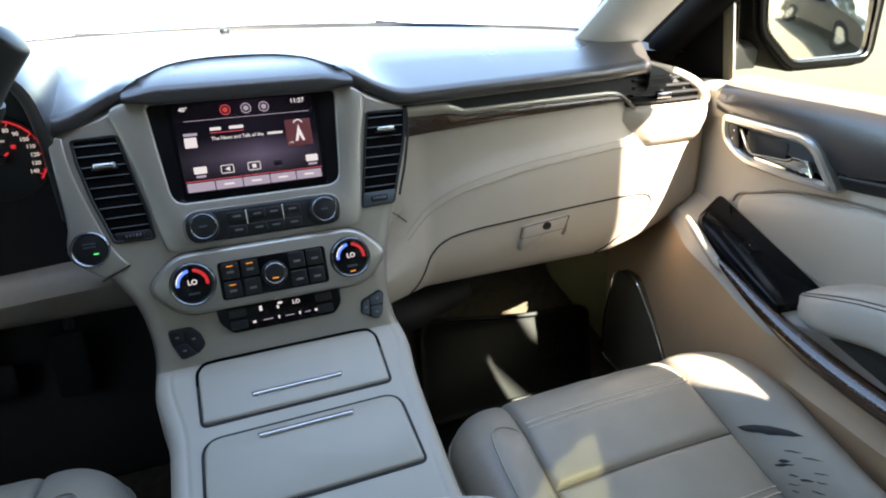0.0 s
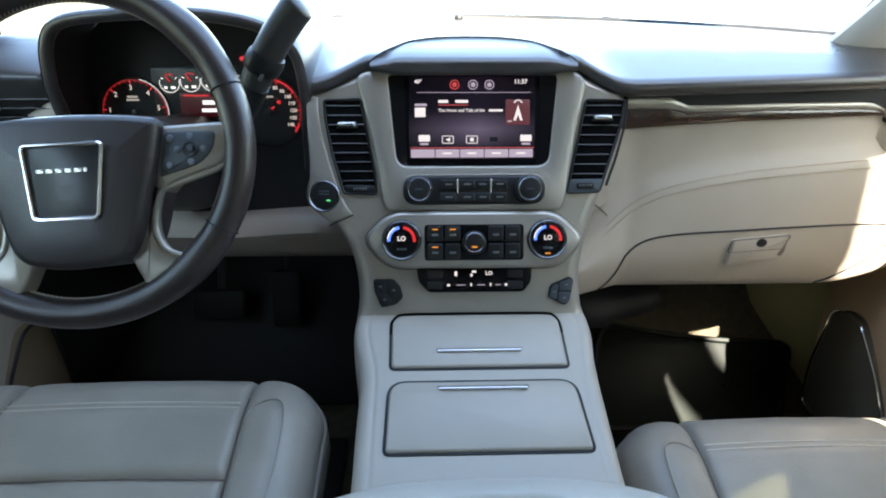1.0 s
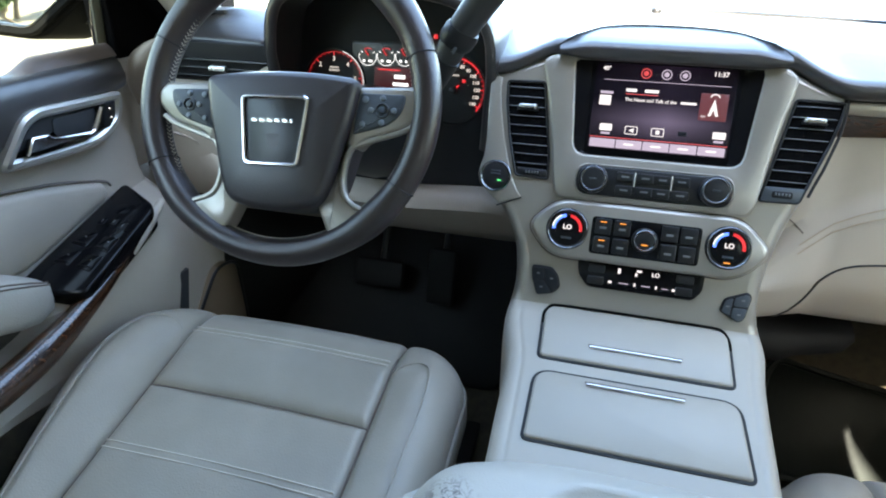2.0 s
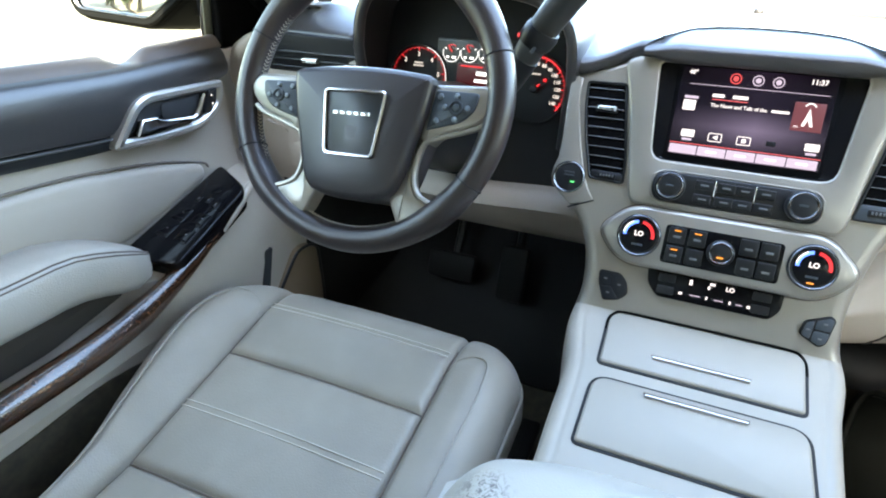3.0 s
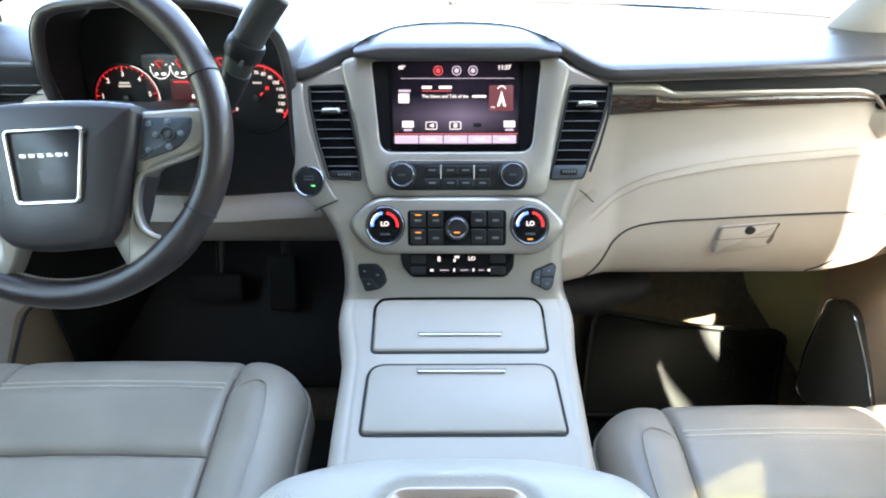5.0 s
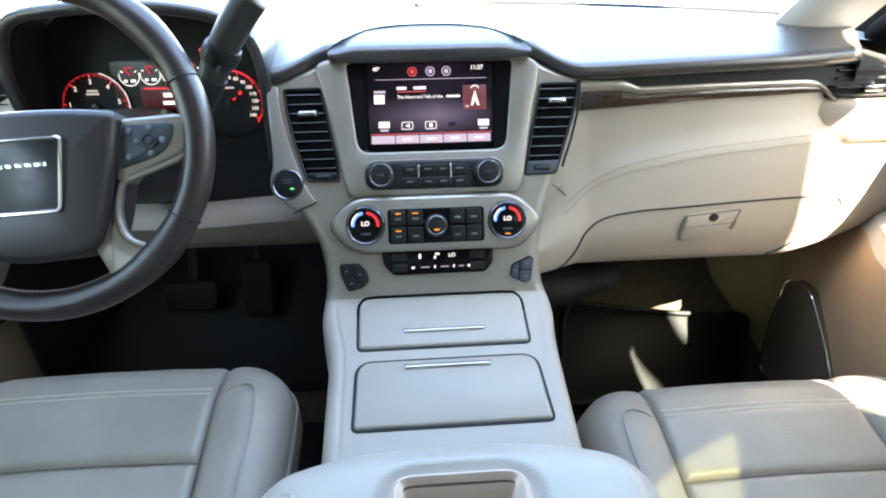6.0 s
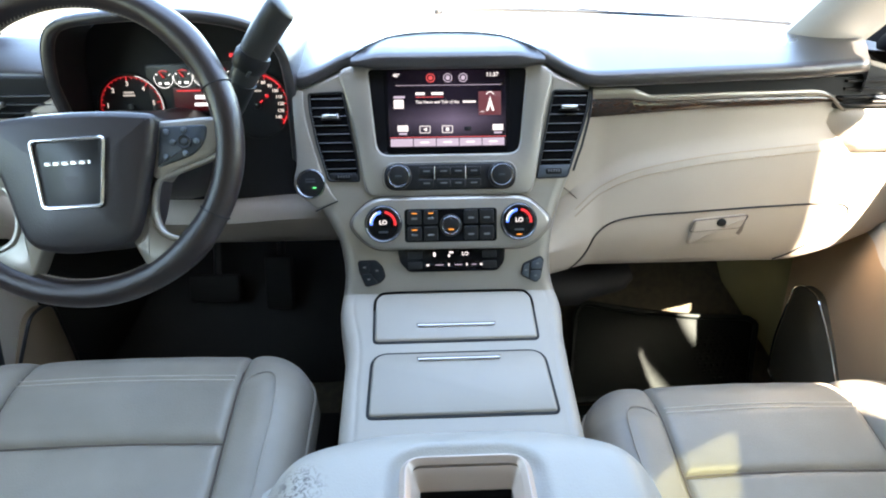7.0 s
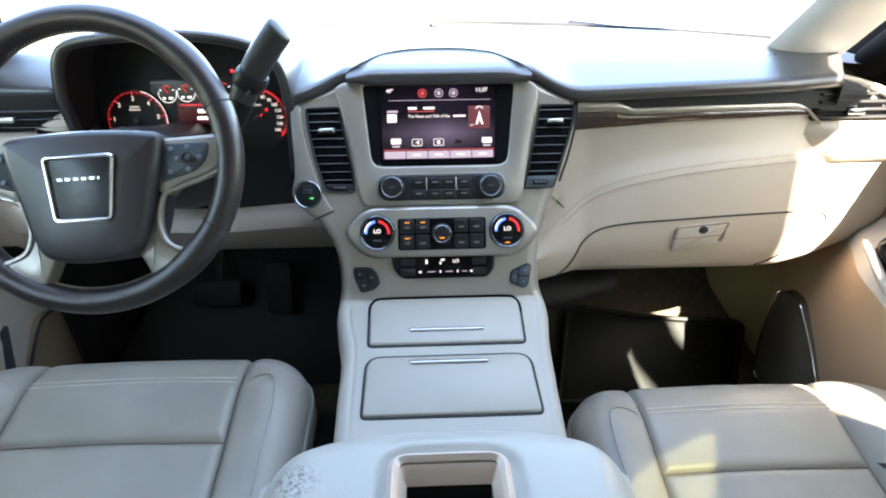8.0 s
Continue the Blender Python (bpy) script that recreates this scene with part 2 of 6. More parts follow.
def writing(name, text, M, x, y, size, mat, parent, label="", align="CENTER", lift=0.0006, bold=0.0):
    cu = bpy.data.curves.new(name, "FONT")
    cu.body, cu.size, cu.align_x, cu.align_y, cu.offset = text, size, align, "CENTER", bold
    cu.resolution_u = 3
    tmp = bpy.data.objects.new("tmp", cu)
    scene.collection.objects.link(tmp)
    dg = bpy.context.evaluated_depsgraph_get()
    me = bpy.data.meshes.new_from_object(tmp.evaluated_get(dg))
    bpy.data.objects.remove(tmp)
    me.transform(M @ Matrix.Translation((x, y, lift)))
    me.name = name
    me.materials.clear()
    me.materials.append(mat)
    ob = new(name, me)
    ob.parent = parent
    if label:
        ob["label"] = label
    return ob


def lerp(a, b, t):
    return a + (b - a) * t


def piecewise(x, table):
    """Linear table lookup."""
    if x <= table[0][0]:
        return table[0][1]
    for (a, p), (b, q) in zip(table, table[1:]):
        if x <= b:
            return lerp(p, q, (x - a) / (b - a))
    return table[-1][1]


def ease(x, table):
    """Smooth table lookup."""
    if x <= table[0][0]:
        return table[0][1]
    for (a, p), (b, q) in zip(table, table[1:]):
        if x <= b:
            f = (x - a) / (b - a)
            return lerp(p, q, f * f * (3 - 2 * f))
    return table[-1][1]


# ---- ground and surroundings ----
GROUND = -0.50
bm = bm_new()
ring = [0, 3, 8, 20, 60, 200, 800]
lattice([[(r * math.cos(a * math.pi / 16), r * math.sin(a * math.pi / 16), GROUND) for a in range(33)] for r in ring[1:]], bm)
bm.faces.new([bm.verts.new((3 * math.cos(a * math.pi / 16), 3 * math.sin(a * math.pi / 16), GROUND)) for a in range(32)])
ground = finish("ground", bm, CONCRETE)
tagged(ground, "pale sunlit gravel and concrete yard", "ground", kind="structure")


def tree(x, y, h, seed):
    rnd = random.Random(seed)
    t = thing("tree", "leafy green tree beyond the yard", "tree", "trees behind the yard", at=(x, y, GROUND))
    bm = tube([(0, 0, 0), (0.05, 0.03, h * 0.25), (-0.04, 0.08, h * 0.5), (0.05, 0, h * 0.8)], [0.22, 0.17, 0.12, 0.04], 8)
    for k in range(6):
        a = k * 1.05 + rnd.random()
        z = h * (0.3 + 0.07 * k)
        tube([(0, 0, z), (math.cos(a) * h * 0.14, math.sin(a) * h * 0.14, z + h * 0.1), (math.cos(a) * h * 0.24, math.sin(a) * h * 0.24, z + h * 0.15)], [0.07, 0.05, 0.02], 6, bm)
    part("trunk", bm, BARK, t)
    bm = bm_new()
    for k in range(1500):
        v = Vector((rnd.gauss(0, 1), rnd.gauss(0, 1), rnd.gauss(0, 1))).normalized() * (0.55 + 0.5 * rnd.random())
        lump = 1 + 0.3 * noise.noise(v * 2 + Vector((seed, 0, 0)))
        c = Vector((v.x * h * 0.3, v.y * h * 0.3, h * 0.62 + v.z * h * 0.34)) * lump
        e = Euler((rnd.random() * 6, rnd.random() * 6, rnd.random() * 6)).to_matrix()
        s = 0.12 + 0.12 * rnd.random()
        bm.faces.new([bm.verts.new(c + e @ Vector(q) * s) for q in ((-1, 0, 0), (0, -0.5, 0.1), (1, 0, 0), (0, 0.5, 0.1))])
    part("crown", bm, LEAF, t)
    return t


for k, (x, y, h) in enumerate([(-6.3, -3.4, 2.7), (-7.6, -3.0, 3.0), (-6.8, -5.0, 3.2), (-10, -7, 6), (-13, -8, 7), (-12, -5, 6), (14, -17, 6), (18, -16, 7), (12, -20, 7), (-4.2, -9, 5), (-2.6, -11, 6), (9.5, -3.4, 4.5), (10.6, -5.6, 5.5), (9.6, -7.6, 5), (11, -1.6, 5)]):
    tree(x, y, h, k)


def shade_tree(x, y):
    """An unseen added tree: kinked clean stem to block sun, crown high up."""
    rnd = random.Random(40)
    t = thing("tree", "slim unseen tree added to block sun from the cabin", "tree", at=(x, y, GROUND))
    d, r = 0.0, 0.062
    part("trunk", tube([(0.13, d * 0.2, 0), (0.13, d * 0.6, 0.7), (0.125, d, 2.4), (0.11, d, 2.6), (0.03, d, 2.82), (0, d, 2.92), (0, d, 3.5), (0.03, d * 1.5, 4.6), (0.06, d * 2.5, 5.6)], [r * 1.5, r * 1.15, r * 1.05, r * 1.03, r * 1.02, r, r * 0.97, r * 0.7, r * 0.3], 12), BARK, t)
    bm = bm_new()
    for k in range(1500):
        v = Vector((rnd.gauss(0, 1), rnd.gauss(0, 1), rnd.gauss(0, 1))).normalized() * (0.4 + 0.65 * rnd.random())
        c = Vector((v.x * 0.8, v.y * 0.8, 5.5 + v.z * 1.1)) * (1 + 0.08 * noise.noise(v * 2))
        e = Euler((rnd.random() * 6, rnd.random() * 6, rnd.random() * 6)).to_matrix()
        s = 0.05 + 0.06 * rnd.random()
        bm.faces.new([bm.verts.new(c + e @ Vector(q) * s) for q in ((-1, 0, 0), (0, -0.5, 0.1), (1, 0, 0), (0, 0.5, 0.1))])
    part("crown", bm, LEAF, t)


# added out of view; the stem's shadow trims the sun in the footwell
shade_tree(1.34, -0.875)

# a dark car parked behind on the passenger's side
car = thing("parked_car", "dark parked car standing on the yard", "car", at=(5.2, -2.6, GROUND))
side = [(-2.3, 0.3), (2.3, 0.3), (2.35, 0.7), (1.3, 0.95), (0.6, 1.42), (-1.2, 1.45), (-2.0, 1.0), (-2.35, 0.9)]
part("body", slab(frame_of((-0.9, 0, 0), (0, 1, 0), (0, 0, 1)), rounded(side, 0.15), 0, 1.8, 0.12), DARKCAR, car)
for yy in (-1.45, 1.45):
    for xx in (-0.93, 0.72):
        w = part("wheel", slab(frame_of((xx, 0, 0), (0, 1, 0), (0, 0, 1)), circle(yy, 0.34, 0.34, 24), 0, 0.22, 0.03), RUBBER, car)
        part("rim", slab(frame_of((xx, 0, 0), (0, 1, 0), (0, 0, 1)), circle(yy, 0.34, 0.2, 20), -0.01, 0.23, 0.02), SILVER, w)
for u0, u1 in ((-1.1, -0.25), (-0.2, 0.75)):
    part("window", slab(frame_of((-0.905, 0, 0), (0, 1, 0), (0, 0, 1)), rounded([(u0, 1.0), (u1, 1.0), (u1 - 0.1, 1.36), (u0 + 0.05, 1.36)], 0.05), 0, 1.81, 0.02), PIANO, car)
# a pale rail fence behind the car
fence = thing("rail_fence", "pale metal rail fence at the yard's edge", "fence", at=(13, -11.5, GROUND))
for k in range(7):
    part("post", box(bm_new(), (-6 + 2 * k, 0, 0.55), (0.08, 0.08, 1.1)), SILVER, fence)
for z in (0.55, 1.0):
    part("rail", box(bm_new(), (0, 0.06, z), (12.4, 0.04, 0.14)), SILVER, fence)

# ---- the cabin: floor, roof, pillars ----
FLOOR = 0.06
bm = lattice([[(x, y, z) for x in (-0.80, -0.4, 0, 0.4, 0.80)] for y, z in ((-1.9, 0.06), (0.88, 0.06), (0.95, 0.080), (1.00, 0.118), (1.24, 0.36), (1.30, 0.50), (1.32, 0.80))])
floor = finish("floor", bm, CARPET)
tagged(floor, "dark brown cut-pile carpet of the footwells", "floor", kind="structure")
under = finish("floor_pan", box(bm_new(), (0, -0.25, -0.02), (1.7, 3.1, 0.1)), BLACK)
tagged(under, "black metal floor pan of the car", "floor", kind="structure")

# unseen rail line bent to shape the sun patches: low, then raised past 0.3
def rail_z(y):
    return ease(y, [(-0.5, 1.29), (-0.13, 1.285), (-0.02, 1.15), (0.3, 1.15), (0.42, 1.23), (0.55, 1.27), (0.66, 1.18)])


sec = [(-0.66, 1.30), (-0.40, 1.34), (0, 1.35), (0.40, 1.34), (0.66, 1.30)]
# unseen roof opening, drawn back from the sun patch on the passenger seat
PATCH_HOLE = [Vector(p) for p in ((0.738, -0.176), (0.715, -0.29), (0.62, -0.50), (0.54, -0.50), (0.598, -0.295))]


def roof_skin(lo, hole):
    """One skin of the roof with the added opening that shapes a sun patch."""
    rows = []
    for y in (-1.9, -1.0, -0.2, 0.0, 0.2, 0.35, 0.5, 0.66):
        mid = [(x * (1.0 + lo * 0.8), y, z + lo - 0.10 * max(0, y - 0.2)) for x, z in sec]
        e = rail_z(y) + lo
        rows.append([(-0.785 - lo, y, e), (-0.76 - lo, y, lerp(e, 1.27 + lo, 0.4))] + mid + [(0.735 + lo, y, lerp(e, 1.27 + lo, 0.4)), (0.765 + lo, y, e)])
    bm = lattice(rows)
    sides = list(zip(hole, hole[1:] + hole[:1]))
    for a, b in sides:
        bmesh.ops.bisect_plane(bm, geom=bm.verts[:] + bm.edges[:] + bm.faces[:], plane_co=(a.x, a.y, 0), plane_no=(b.y - a.y, a.x - b.x, 0))
    inside = lambda c: all((b.x - a.x) * (c.y - a.y) - (b.y - a.y) * (c.x - a.x) < 0 for a, b in sides)
    bmesh.ops.delete(bm, geom=[f for f in bm.faces if inside(f.calc_center_median())], context="FACES")
    return bm


bm = roof_skin(0.0, PATCH_HOLE)
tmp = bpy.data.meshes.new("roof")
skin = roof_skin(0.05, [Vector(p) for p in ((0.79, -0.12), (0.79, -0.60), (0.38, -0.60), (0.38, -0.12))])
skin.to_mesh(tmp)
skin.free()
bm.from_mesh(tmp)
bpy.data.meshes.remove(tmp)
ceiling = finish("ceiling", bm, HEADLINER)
pane = finish("patch_pane", slab(Matrix.Translation((0, 0, 1.375)), [(0.83, -0.10), (0.83, -0.64), (0.36, -0.64), (0.36, -0.10)], 0, 0.004, 0.001), PRIVACY)
tagged(pane, "added tinted pane over the opening for the seat's sun patch", "roof window", kind="structure")
tagged(ceiling, "pale cloth headliner of the roof", "ceiling", kind="structure")

wall_rear = finish("wall_rear", box(bm_new(), (0, -1.93, 0.70), (1.7, 0.06, 1.3)), HEADLINER)
tagged(wall_rear, "plain pale trim closing the rear of the cabin", "wall", kind="structure")
for s in (-1, 1):
    bm = box(bm_new(), (s * 0.86, -1.02, 0.45), (0.07, 1.84, 0.72))
    lean = ((0.83, 0.80), (0.79, 1.0), (0.75, 1.30), (0.78, 1.30), (0.83, 1.0), (0.87, 0.80))
    # passenger's pillar widened and raked out of view to shape the seat's sun patches
    for y0, y1 in ((-1.92, -1.10), (-0.27 if s > 0 else -0.14, 0.06 if s > 0 else 0.03)):
        rake = 1.0 if s > 0 and y1 > 0 else 0.0
        lattice([[(s * x, y + (rake * piecewise(z, [(0.80, -0.05), (0.88, -0.025), (0.96, 0.03), (1.0, 0.04), (1.30, 0.16)]) if y == y1 else 0), z) for x, z in lean] for y in (y0, y1)], bm, wrap=True, caps=True)
    w = finish("wall_left" if s < 0 else "wall_right", bm, DOORCREAM)
    tagged(w, "pale trim of the cabin side with the centre pillar", "wall", kind="structure")
    pane = finish("window_2" if s < 0 else "window_3", lattice([[(s * 0.845, y, 0.80), (s * 0.775, y, 1.29)] for y in (-1.11, -0.13)]), PRIVACY)
    tagged(pane, "dark privacy glass of the rear door", "window", kind="structure")
    # roof rail over the doors
    k = 0.045 if s < 0 else 0.0
    bm = tube([(s * (0.768 + k), y, rail_z(y)) for y in (-1.9, -1.0, -0.5, -0.3, -0.2, -0.14, -0.08, 0.06, 0.2, 0.3, 0.4, 0.5, 0.58)], 0.030, 10)
    rail = finish("trim", bm, PILLAR)
    tagged(rail, "pale roof rail trim over the door", "trim", kind="structure")
    bm = tube(smoothpath([(s * (0.775 + k), 0.54, 1.14), (s * (0.785 + k), 0.72, 1.05), (s * (0.80 + k), 0.90, 0.93), (s * (0.815 + k), 1.06, 0.80)], 5), 0.030, 10)
    fr = finish("door_frame_trim", bm, DEEPBLACK)
    tagged(fr, "black front edge of the door frame", "trim", kind="structure")
    # A-pillar cover
    rows = []
    for f in [i / 12 for i in range(13)]:
        c = Vector((s * (lerp(0.657, 0.70, f) if s > 0 else lerp(0.808, 0.765, f)), lerp(1.06, 0.58, f), lerp(0.80, 1.26, f)))
        wx, wy = (lerp(0.073, 0.068, f) if s > 0 else lerp(0.045, 0.06, f)), 0.05
        rows.append([c + Vector((s * wx * math.cos(a), -wy * math.sin(a), 0)) for a in [2 * math.pi * k / 16 for k in range(16)]])
    p = finish("pillar_trim", lattice(rows, wrap=True, caps=True), PILLAR)
    tagged(p, "pale cloth windscreen pillar cover", "pillar", kind="structure")

# windscreen
def far_edge(x):
    return 1.31 - 0.48 * x * x


rows = []
for f in [i / 8 for i in range(9)]:
    rows.append([(x * lerp(0.90, 0.93, f), lerp(far_edge(x) + 0.03, 0.66 - 0.06 * x * x, f), lerp(0.835, 1.295 - 0.06 * x * x, f) + 0.02 * math.sin(f * math.pi)) for x in [-0.84 + 0.0975 * k for k in range(17)]])
screen_glass = finish("window_1", lattice(rows), GLASS)
screen_glass.visible_shadow = False
tagged(screen_glass, "clear windscreen glass above the dashboard", "windscreen", kind="structure")
path = [r[0] for r in rows[::-1]] + rows[0][1:-1] + [r[-1] for r in rows]
seal = finish("windscreen_seal", tube(path, 0.008, 8), BLACK)
tagged(seal, "black rubber seal round the windscreen", "seal", kind="structure")

# bonnet and cowl outside the windscreen
rows = []
for f in [i / 10 for i in range(11)]:
    y = lerp(1.52, 2.55, f)
    rows.append([(x, y - 0.16 * x * x, 0.815 + 0.05 * math.sin(f * 2.2) - 0.10 * f * f - 0.09 * (abs(x) / 0.85) ** 3 + 0.012 * (1 if abs(x) > 0.45 else 0)) for x in [-0.9 + 0.09 * k for k in range(21)]])
rows.append([(x, y + 0.05, z - 0.5) for x, y, z in rows[-1]])
bonnet = finish("bonnet", lattice(rows), PAINT)
tagged(bonnet, "white painted bonnet in bright sun", "bonnet", kind="structure")
cowl = finish("cowl", lattice([[(x, far_edge(x) + d, z) for x in [-0.85 + 0.1 * k for k in range(18)]] for d, z in ((0.03, 0.80), (0.22, 0.80), (0.26, 0.75))]), PAINT)
tagged(cowl, "pale cowl panel under the windscreen", "cowl", kind="structure")
for x0, x1 in ((-0.55, 0.02), (0.05, 0.58)):
    wp = thing("windscreen_wiper", "black wiper resting at the foot of the windscreen", "wiper", "wipers")
    part("blade", tube([(x0, far_edge(x0) + 0.10, 0.822), ((x0 + x1) / 2, far_edge((x0 + x1) / 2) + 0.12, 0.827), (x1, far_edge(x1) + 0.1, 0.819)], 0.005, 6), BLACK, wp)
    part("arm", tube([(x1 + 0.1, far_edge(x1) + 0.16, 0.80), ((x0 + x1) / 2, far_edge((x0 + x1) / 2) + 0.13, 0.830)], 0.005, 6), BLACK, wp)


# ---- doors ----
BEZEL = material("satin_bezel", (0.46, 0.44, 0.41), 0.30, metal=0.7, vary=0.05)


def door(s, P, driver):
    name = "door_1" if driver else "door_2"
    d = thing(name, "closed front door with cream and dark brown trim, satin handle bezel and burl wood strip", "car door", kind="structure")
    X = lambda w: s * (P - w)
    D = frame_of((s * P, 0, 0), (0, -s, 0), (0, 0, 1))
    Y = lambda pts: [(-s * y, z) for y, z in pts]
    belt = (lambda y: piecewise(y, [(-0.1, 0.818), (0.48, 0.788), (0.63, 0.779), (0.86, 0.777), (1.0, 0.770)])) if driver else (lambda y: ease(y, [(-0.1, 0.795), (0.55, 0.789), (0.88, 0.770), (1.0, 0.756)]))
    low_edge = (lambda y: piecewise(y, [(-0.1, 0.752), (0.45, 0.704), (0.60, 0.688), (0.78, 0.695), (0.83, 0.722), (0.87, 0.728)])) if driver else (lambda y: piecewise(y, [(-0.1, 0.735), (0.55, 0.706), (0.60, 0.695), (0.78, 0.70), (0.83, 0.72), (0.87, 0.725)]))
    # main panel
    ledge = -0.022 if driver else -0.055
    prof = [(-0.075, -0.30), (-0.075, 0.0), (ledge - 0.008, 1.0), (-0.015, 1.0), (0.0, 0.985), (0.004, 0.94), (0.002, 0.735), (0.0, 0.70), (0.0, 0.60), (0.010, 0.522), (0.050, 0.508), (0.085, 0.497), (0.098, 0.47), (0.095, 0.40), (0.085, 0.28), (0.075, 0.16), (0.065, 0.10), (0.02, 0.09)]
    rows = []
    for i in range(81):
        y = lerp(-0.10, 1.03, i / 80)
        dz = ease(y, [(0.3, -0.028), (0.55, -0.014), (0.78, 0.035), (0.86, 0.045)])
        fade = ease(y, [(0.74, 1.0), (0.92, 0.45), (1.03, 0.35)])
        row = []
        for w, z in prof:
            zz = z
            if z > 0.9:
                zz = belt(y) - (1.0 - z) * 0.9
            elif 0.45 < z < 0.6:
                zz = z + dz
            ww = w * fade if 0.5 >= z > 0.05 or 0.5 < z < 0.6 else w
            if z < 0.45 and w > 0.05:
                ww = w * ease(y, [(0.74, 1.0), (0.95, 0.75)])
            if 0.46 < z < 0.515 and w > 0.04:
                ww = lerp(ww, 0.045, ease(y, [(0.50, 1.0), (0.585, 0.0)]))
            if driver and z > 0.49:
                ww -= ease(y, [(0.868, 0.0), (0.888, 0.055)])
            row.append((X(ww), y, zz))
        rows.append(row)
    part("panel", lattice(rows if driver else [r[:13] for r in rows], caps=False), DOORCREAM, d, "cream vinyl inner panel")
    if not driver:
        part("lower_panel", lattice([r[12:] for r in rows], caps=False), LOWERWARM, d, "brown lower door panel, warmed for sun bounced off the seat")
    # dark upper panel
    rows = []
    for i in range(45):
        y = lerp(-0.10, 0.866, min(1, i / 40)) + (0.0 if i <= 40 else 0.002 * (i - 40))
        q = 0 if i <= 36 else ((i - 36) / 8) ** 2.2
        lo = low_edge(y) + 0.006 * q
        hi = belt(y) - 0.004 * q
        rows.append([(X(w - (w + 0.012) * q if w > -0.01 else w), y, z) for w, z in ((ledge, hi + 0.002), (ledge * 0.4, hi + 0.003), (0.002, hi + 0.001), (0.011, hi - 0.008), (0.016, hi - 0.022), (0.018, (hi + lo) / 2), (0.016, lo + 0.012), (0.012, lo + 0.004), (0.0, lo))])
    part("upper_panel", lattice(rows), DASH, d, "dark cocoa leather upper panel")
    rows = []
    for k in range(21):
        y = -0.1 + 0.0355 * k
        z = low_edge(y)
        rows.append([(X(w), y, z + dz) for w, dz in ((0.0, 0.006), (0.008, 0.001), (0.0125, -0.003), (0.011, -0.012), (0.007, -0.019), (-0.002, -0.021))])
    part("lower_moulding", lattice(rows), BLACK, d, "black moulding strip")
    part("moulding_edge", tube([(X(0.0125), -0.1 + 0.0355 * k, low_edge(-0.1 + 0.0355 * k) - 0.0015) for k in range(21)], 0.0022, 6), DASH, d)
    # belt cap along the glass
    def cap(y0, y1, rise, a=0.0, b=0.0):
        rows = []
        for k in range(25):
            y = lerp(y0, y1, k / 24)
            f = min(1.0, (y - y0) / a if a else 1.0, (y1 - y) / b if b else 1.0)
            h = rise * f * f * (3 - 2 * f)
            z = belt(y)
            rows.append([(X(w), y, z + dz) for w, dz in ((0.001, 0.0015), (ledge * 0.25, h * 0.6 + 0.002), (ledge * 0.55, h * 0.95 + 0.002), (ledge * 0.8, h + 0.003), (ledge, h + 0.002), (ledge - 0.006, -0.012))])
        part("belt_cap", lattice(rows), CAPBROWN, d, "brown belt cap along the window")

    if driver:
        # cap split in two; the bright gap stands in for a sun patch
        cap(-0.1, 0.668, 0.016, b=0.022)
        cap(0.676, 0.868, 0.018, a=0.055)
    else:
        cap(-0.1, 0.868, 0.012)
    # handle bezel
    bez = rounded(Y([(0.834, 0.731), (0.656, 0.741), (0.592, 0.672), (0.685, 0.664), (0.775, 0.661), (0.826, 0.690)]), [0.012, 0.03, 0.018, 0.03, 0.035, 0.02], 6)
    part("handle_bezel", hoop(D, bez, 0.014, 0.0, 0.028, 0.004), BEZEL, d, "satin champagne handle bezel")
    inner = inset([Vector(p) for p in bez], 0.013)
    part("handle_cup", slab(D, inner, 0.0, 0.0195, 0.001), BLACK, d, "black recessed handle cup")
    part("cup_hollow", slab(D, rounded(Y([(0.780, 0.716), (0.697, 0.720), (0.694, 0.695), (0.758, 0.684)]), 0.008), 0.018, 0.0215, 0.001), MATTE, d)
    hp = [(0.637, 0.684), (0.651, 0.7045), (0.675, 0.7025), (0.684, 0.6955), (0.715, 0.691), (0.750, 0.6855)]
    # driver's lever takes a darker metal for the dark its chrome mirrors
    hb = part("door_handle", slab(D, rounded(Y(hp + [(0.744, 0.676), (0.69, 0.677), (0.65, 0.679)]), 0.002, 3), 0.018, 0.029, 0.003), GUNMETAL if driver else CHROME, d, "polished release lever with chrome edge")
    part("chrome_edge", tube([D @ Vector((p[0], p[1], 0.030)) for p in Y(hp + [(0.757, 0.689), (0.781, 0.717)])], [0.002, 0.0026, 0.003, 0.0026, 0.0026, 0.003, 0.004, 0.003], 8, flat=0.8), CHROME, hb, "polished chrome edge")
    lk = part("lock_switch", slab(D, rounded(Y([(0.815, 0.7205), (0.793, 0.721), (0.779, 0.684), (0.793, 0.682), (0.809, 0.698)]), 0.004), 0.018, 0.027, 0.002), BLACK, d)
    for zz in (0.711, 0.697):
        part("lock_mark", slab(D, circle(-s * 0.799, zz, 0.0014, 8), 0.026, 0.0276, 0.0003), WHITEGLOW, lk)
    # padded insert
    sag = 0.018 if driver else 0.0
    pad = rounded(Y([(0.30, 0.675 - sag * 0.5), (0.53, 0.666 - sag), (0.676, 0.640 - sag), (0.772, 0.602 - sag * 0.4), (0.770, 0.566), (0.60, 0.522), (0.40, 0.53), (-0.10, 0.54), (-0.10, 0.698)]), 0.03, 4)
    part("insert_pad", slab(D, pad, -0.01, 0.013, 0.010), DOORCREAM, d, "cream padded insert")
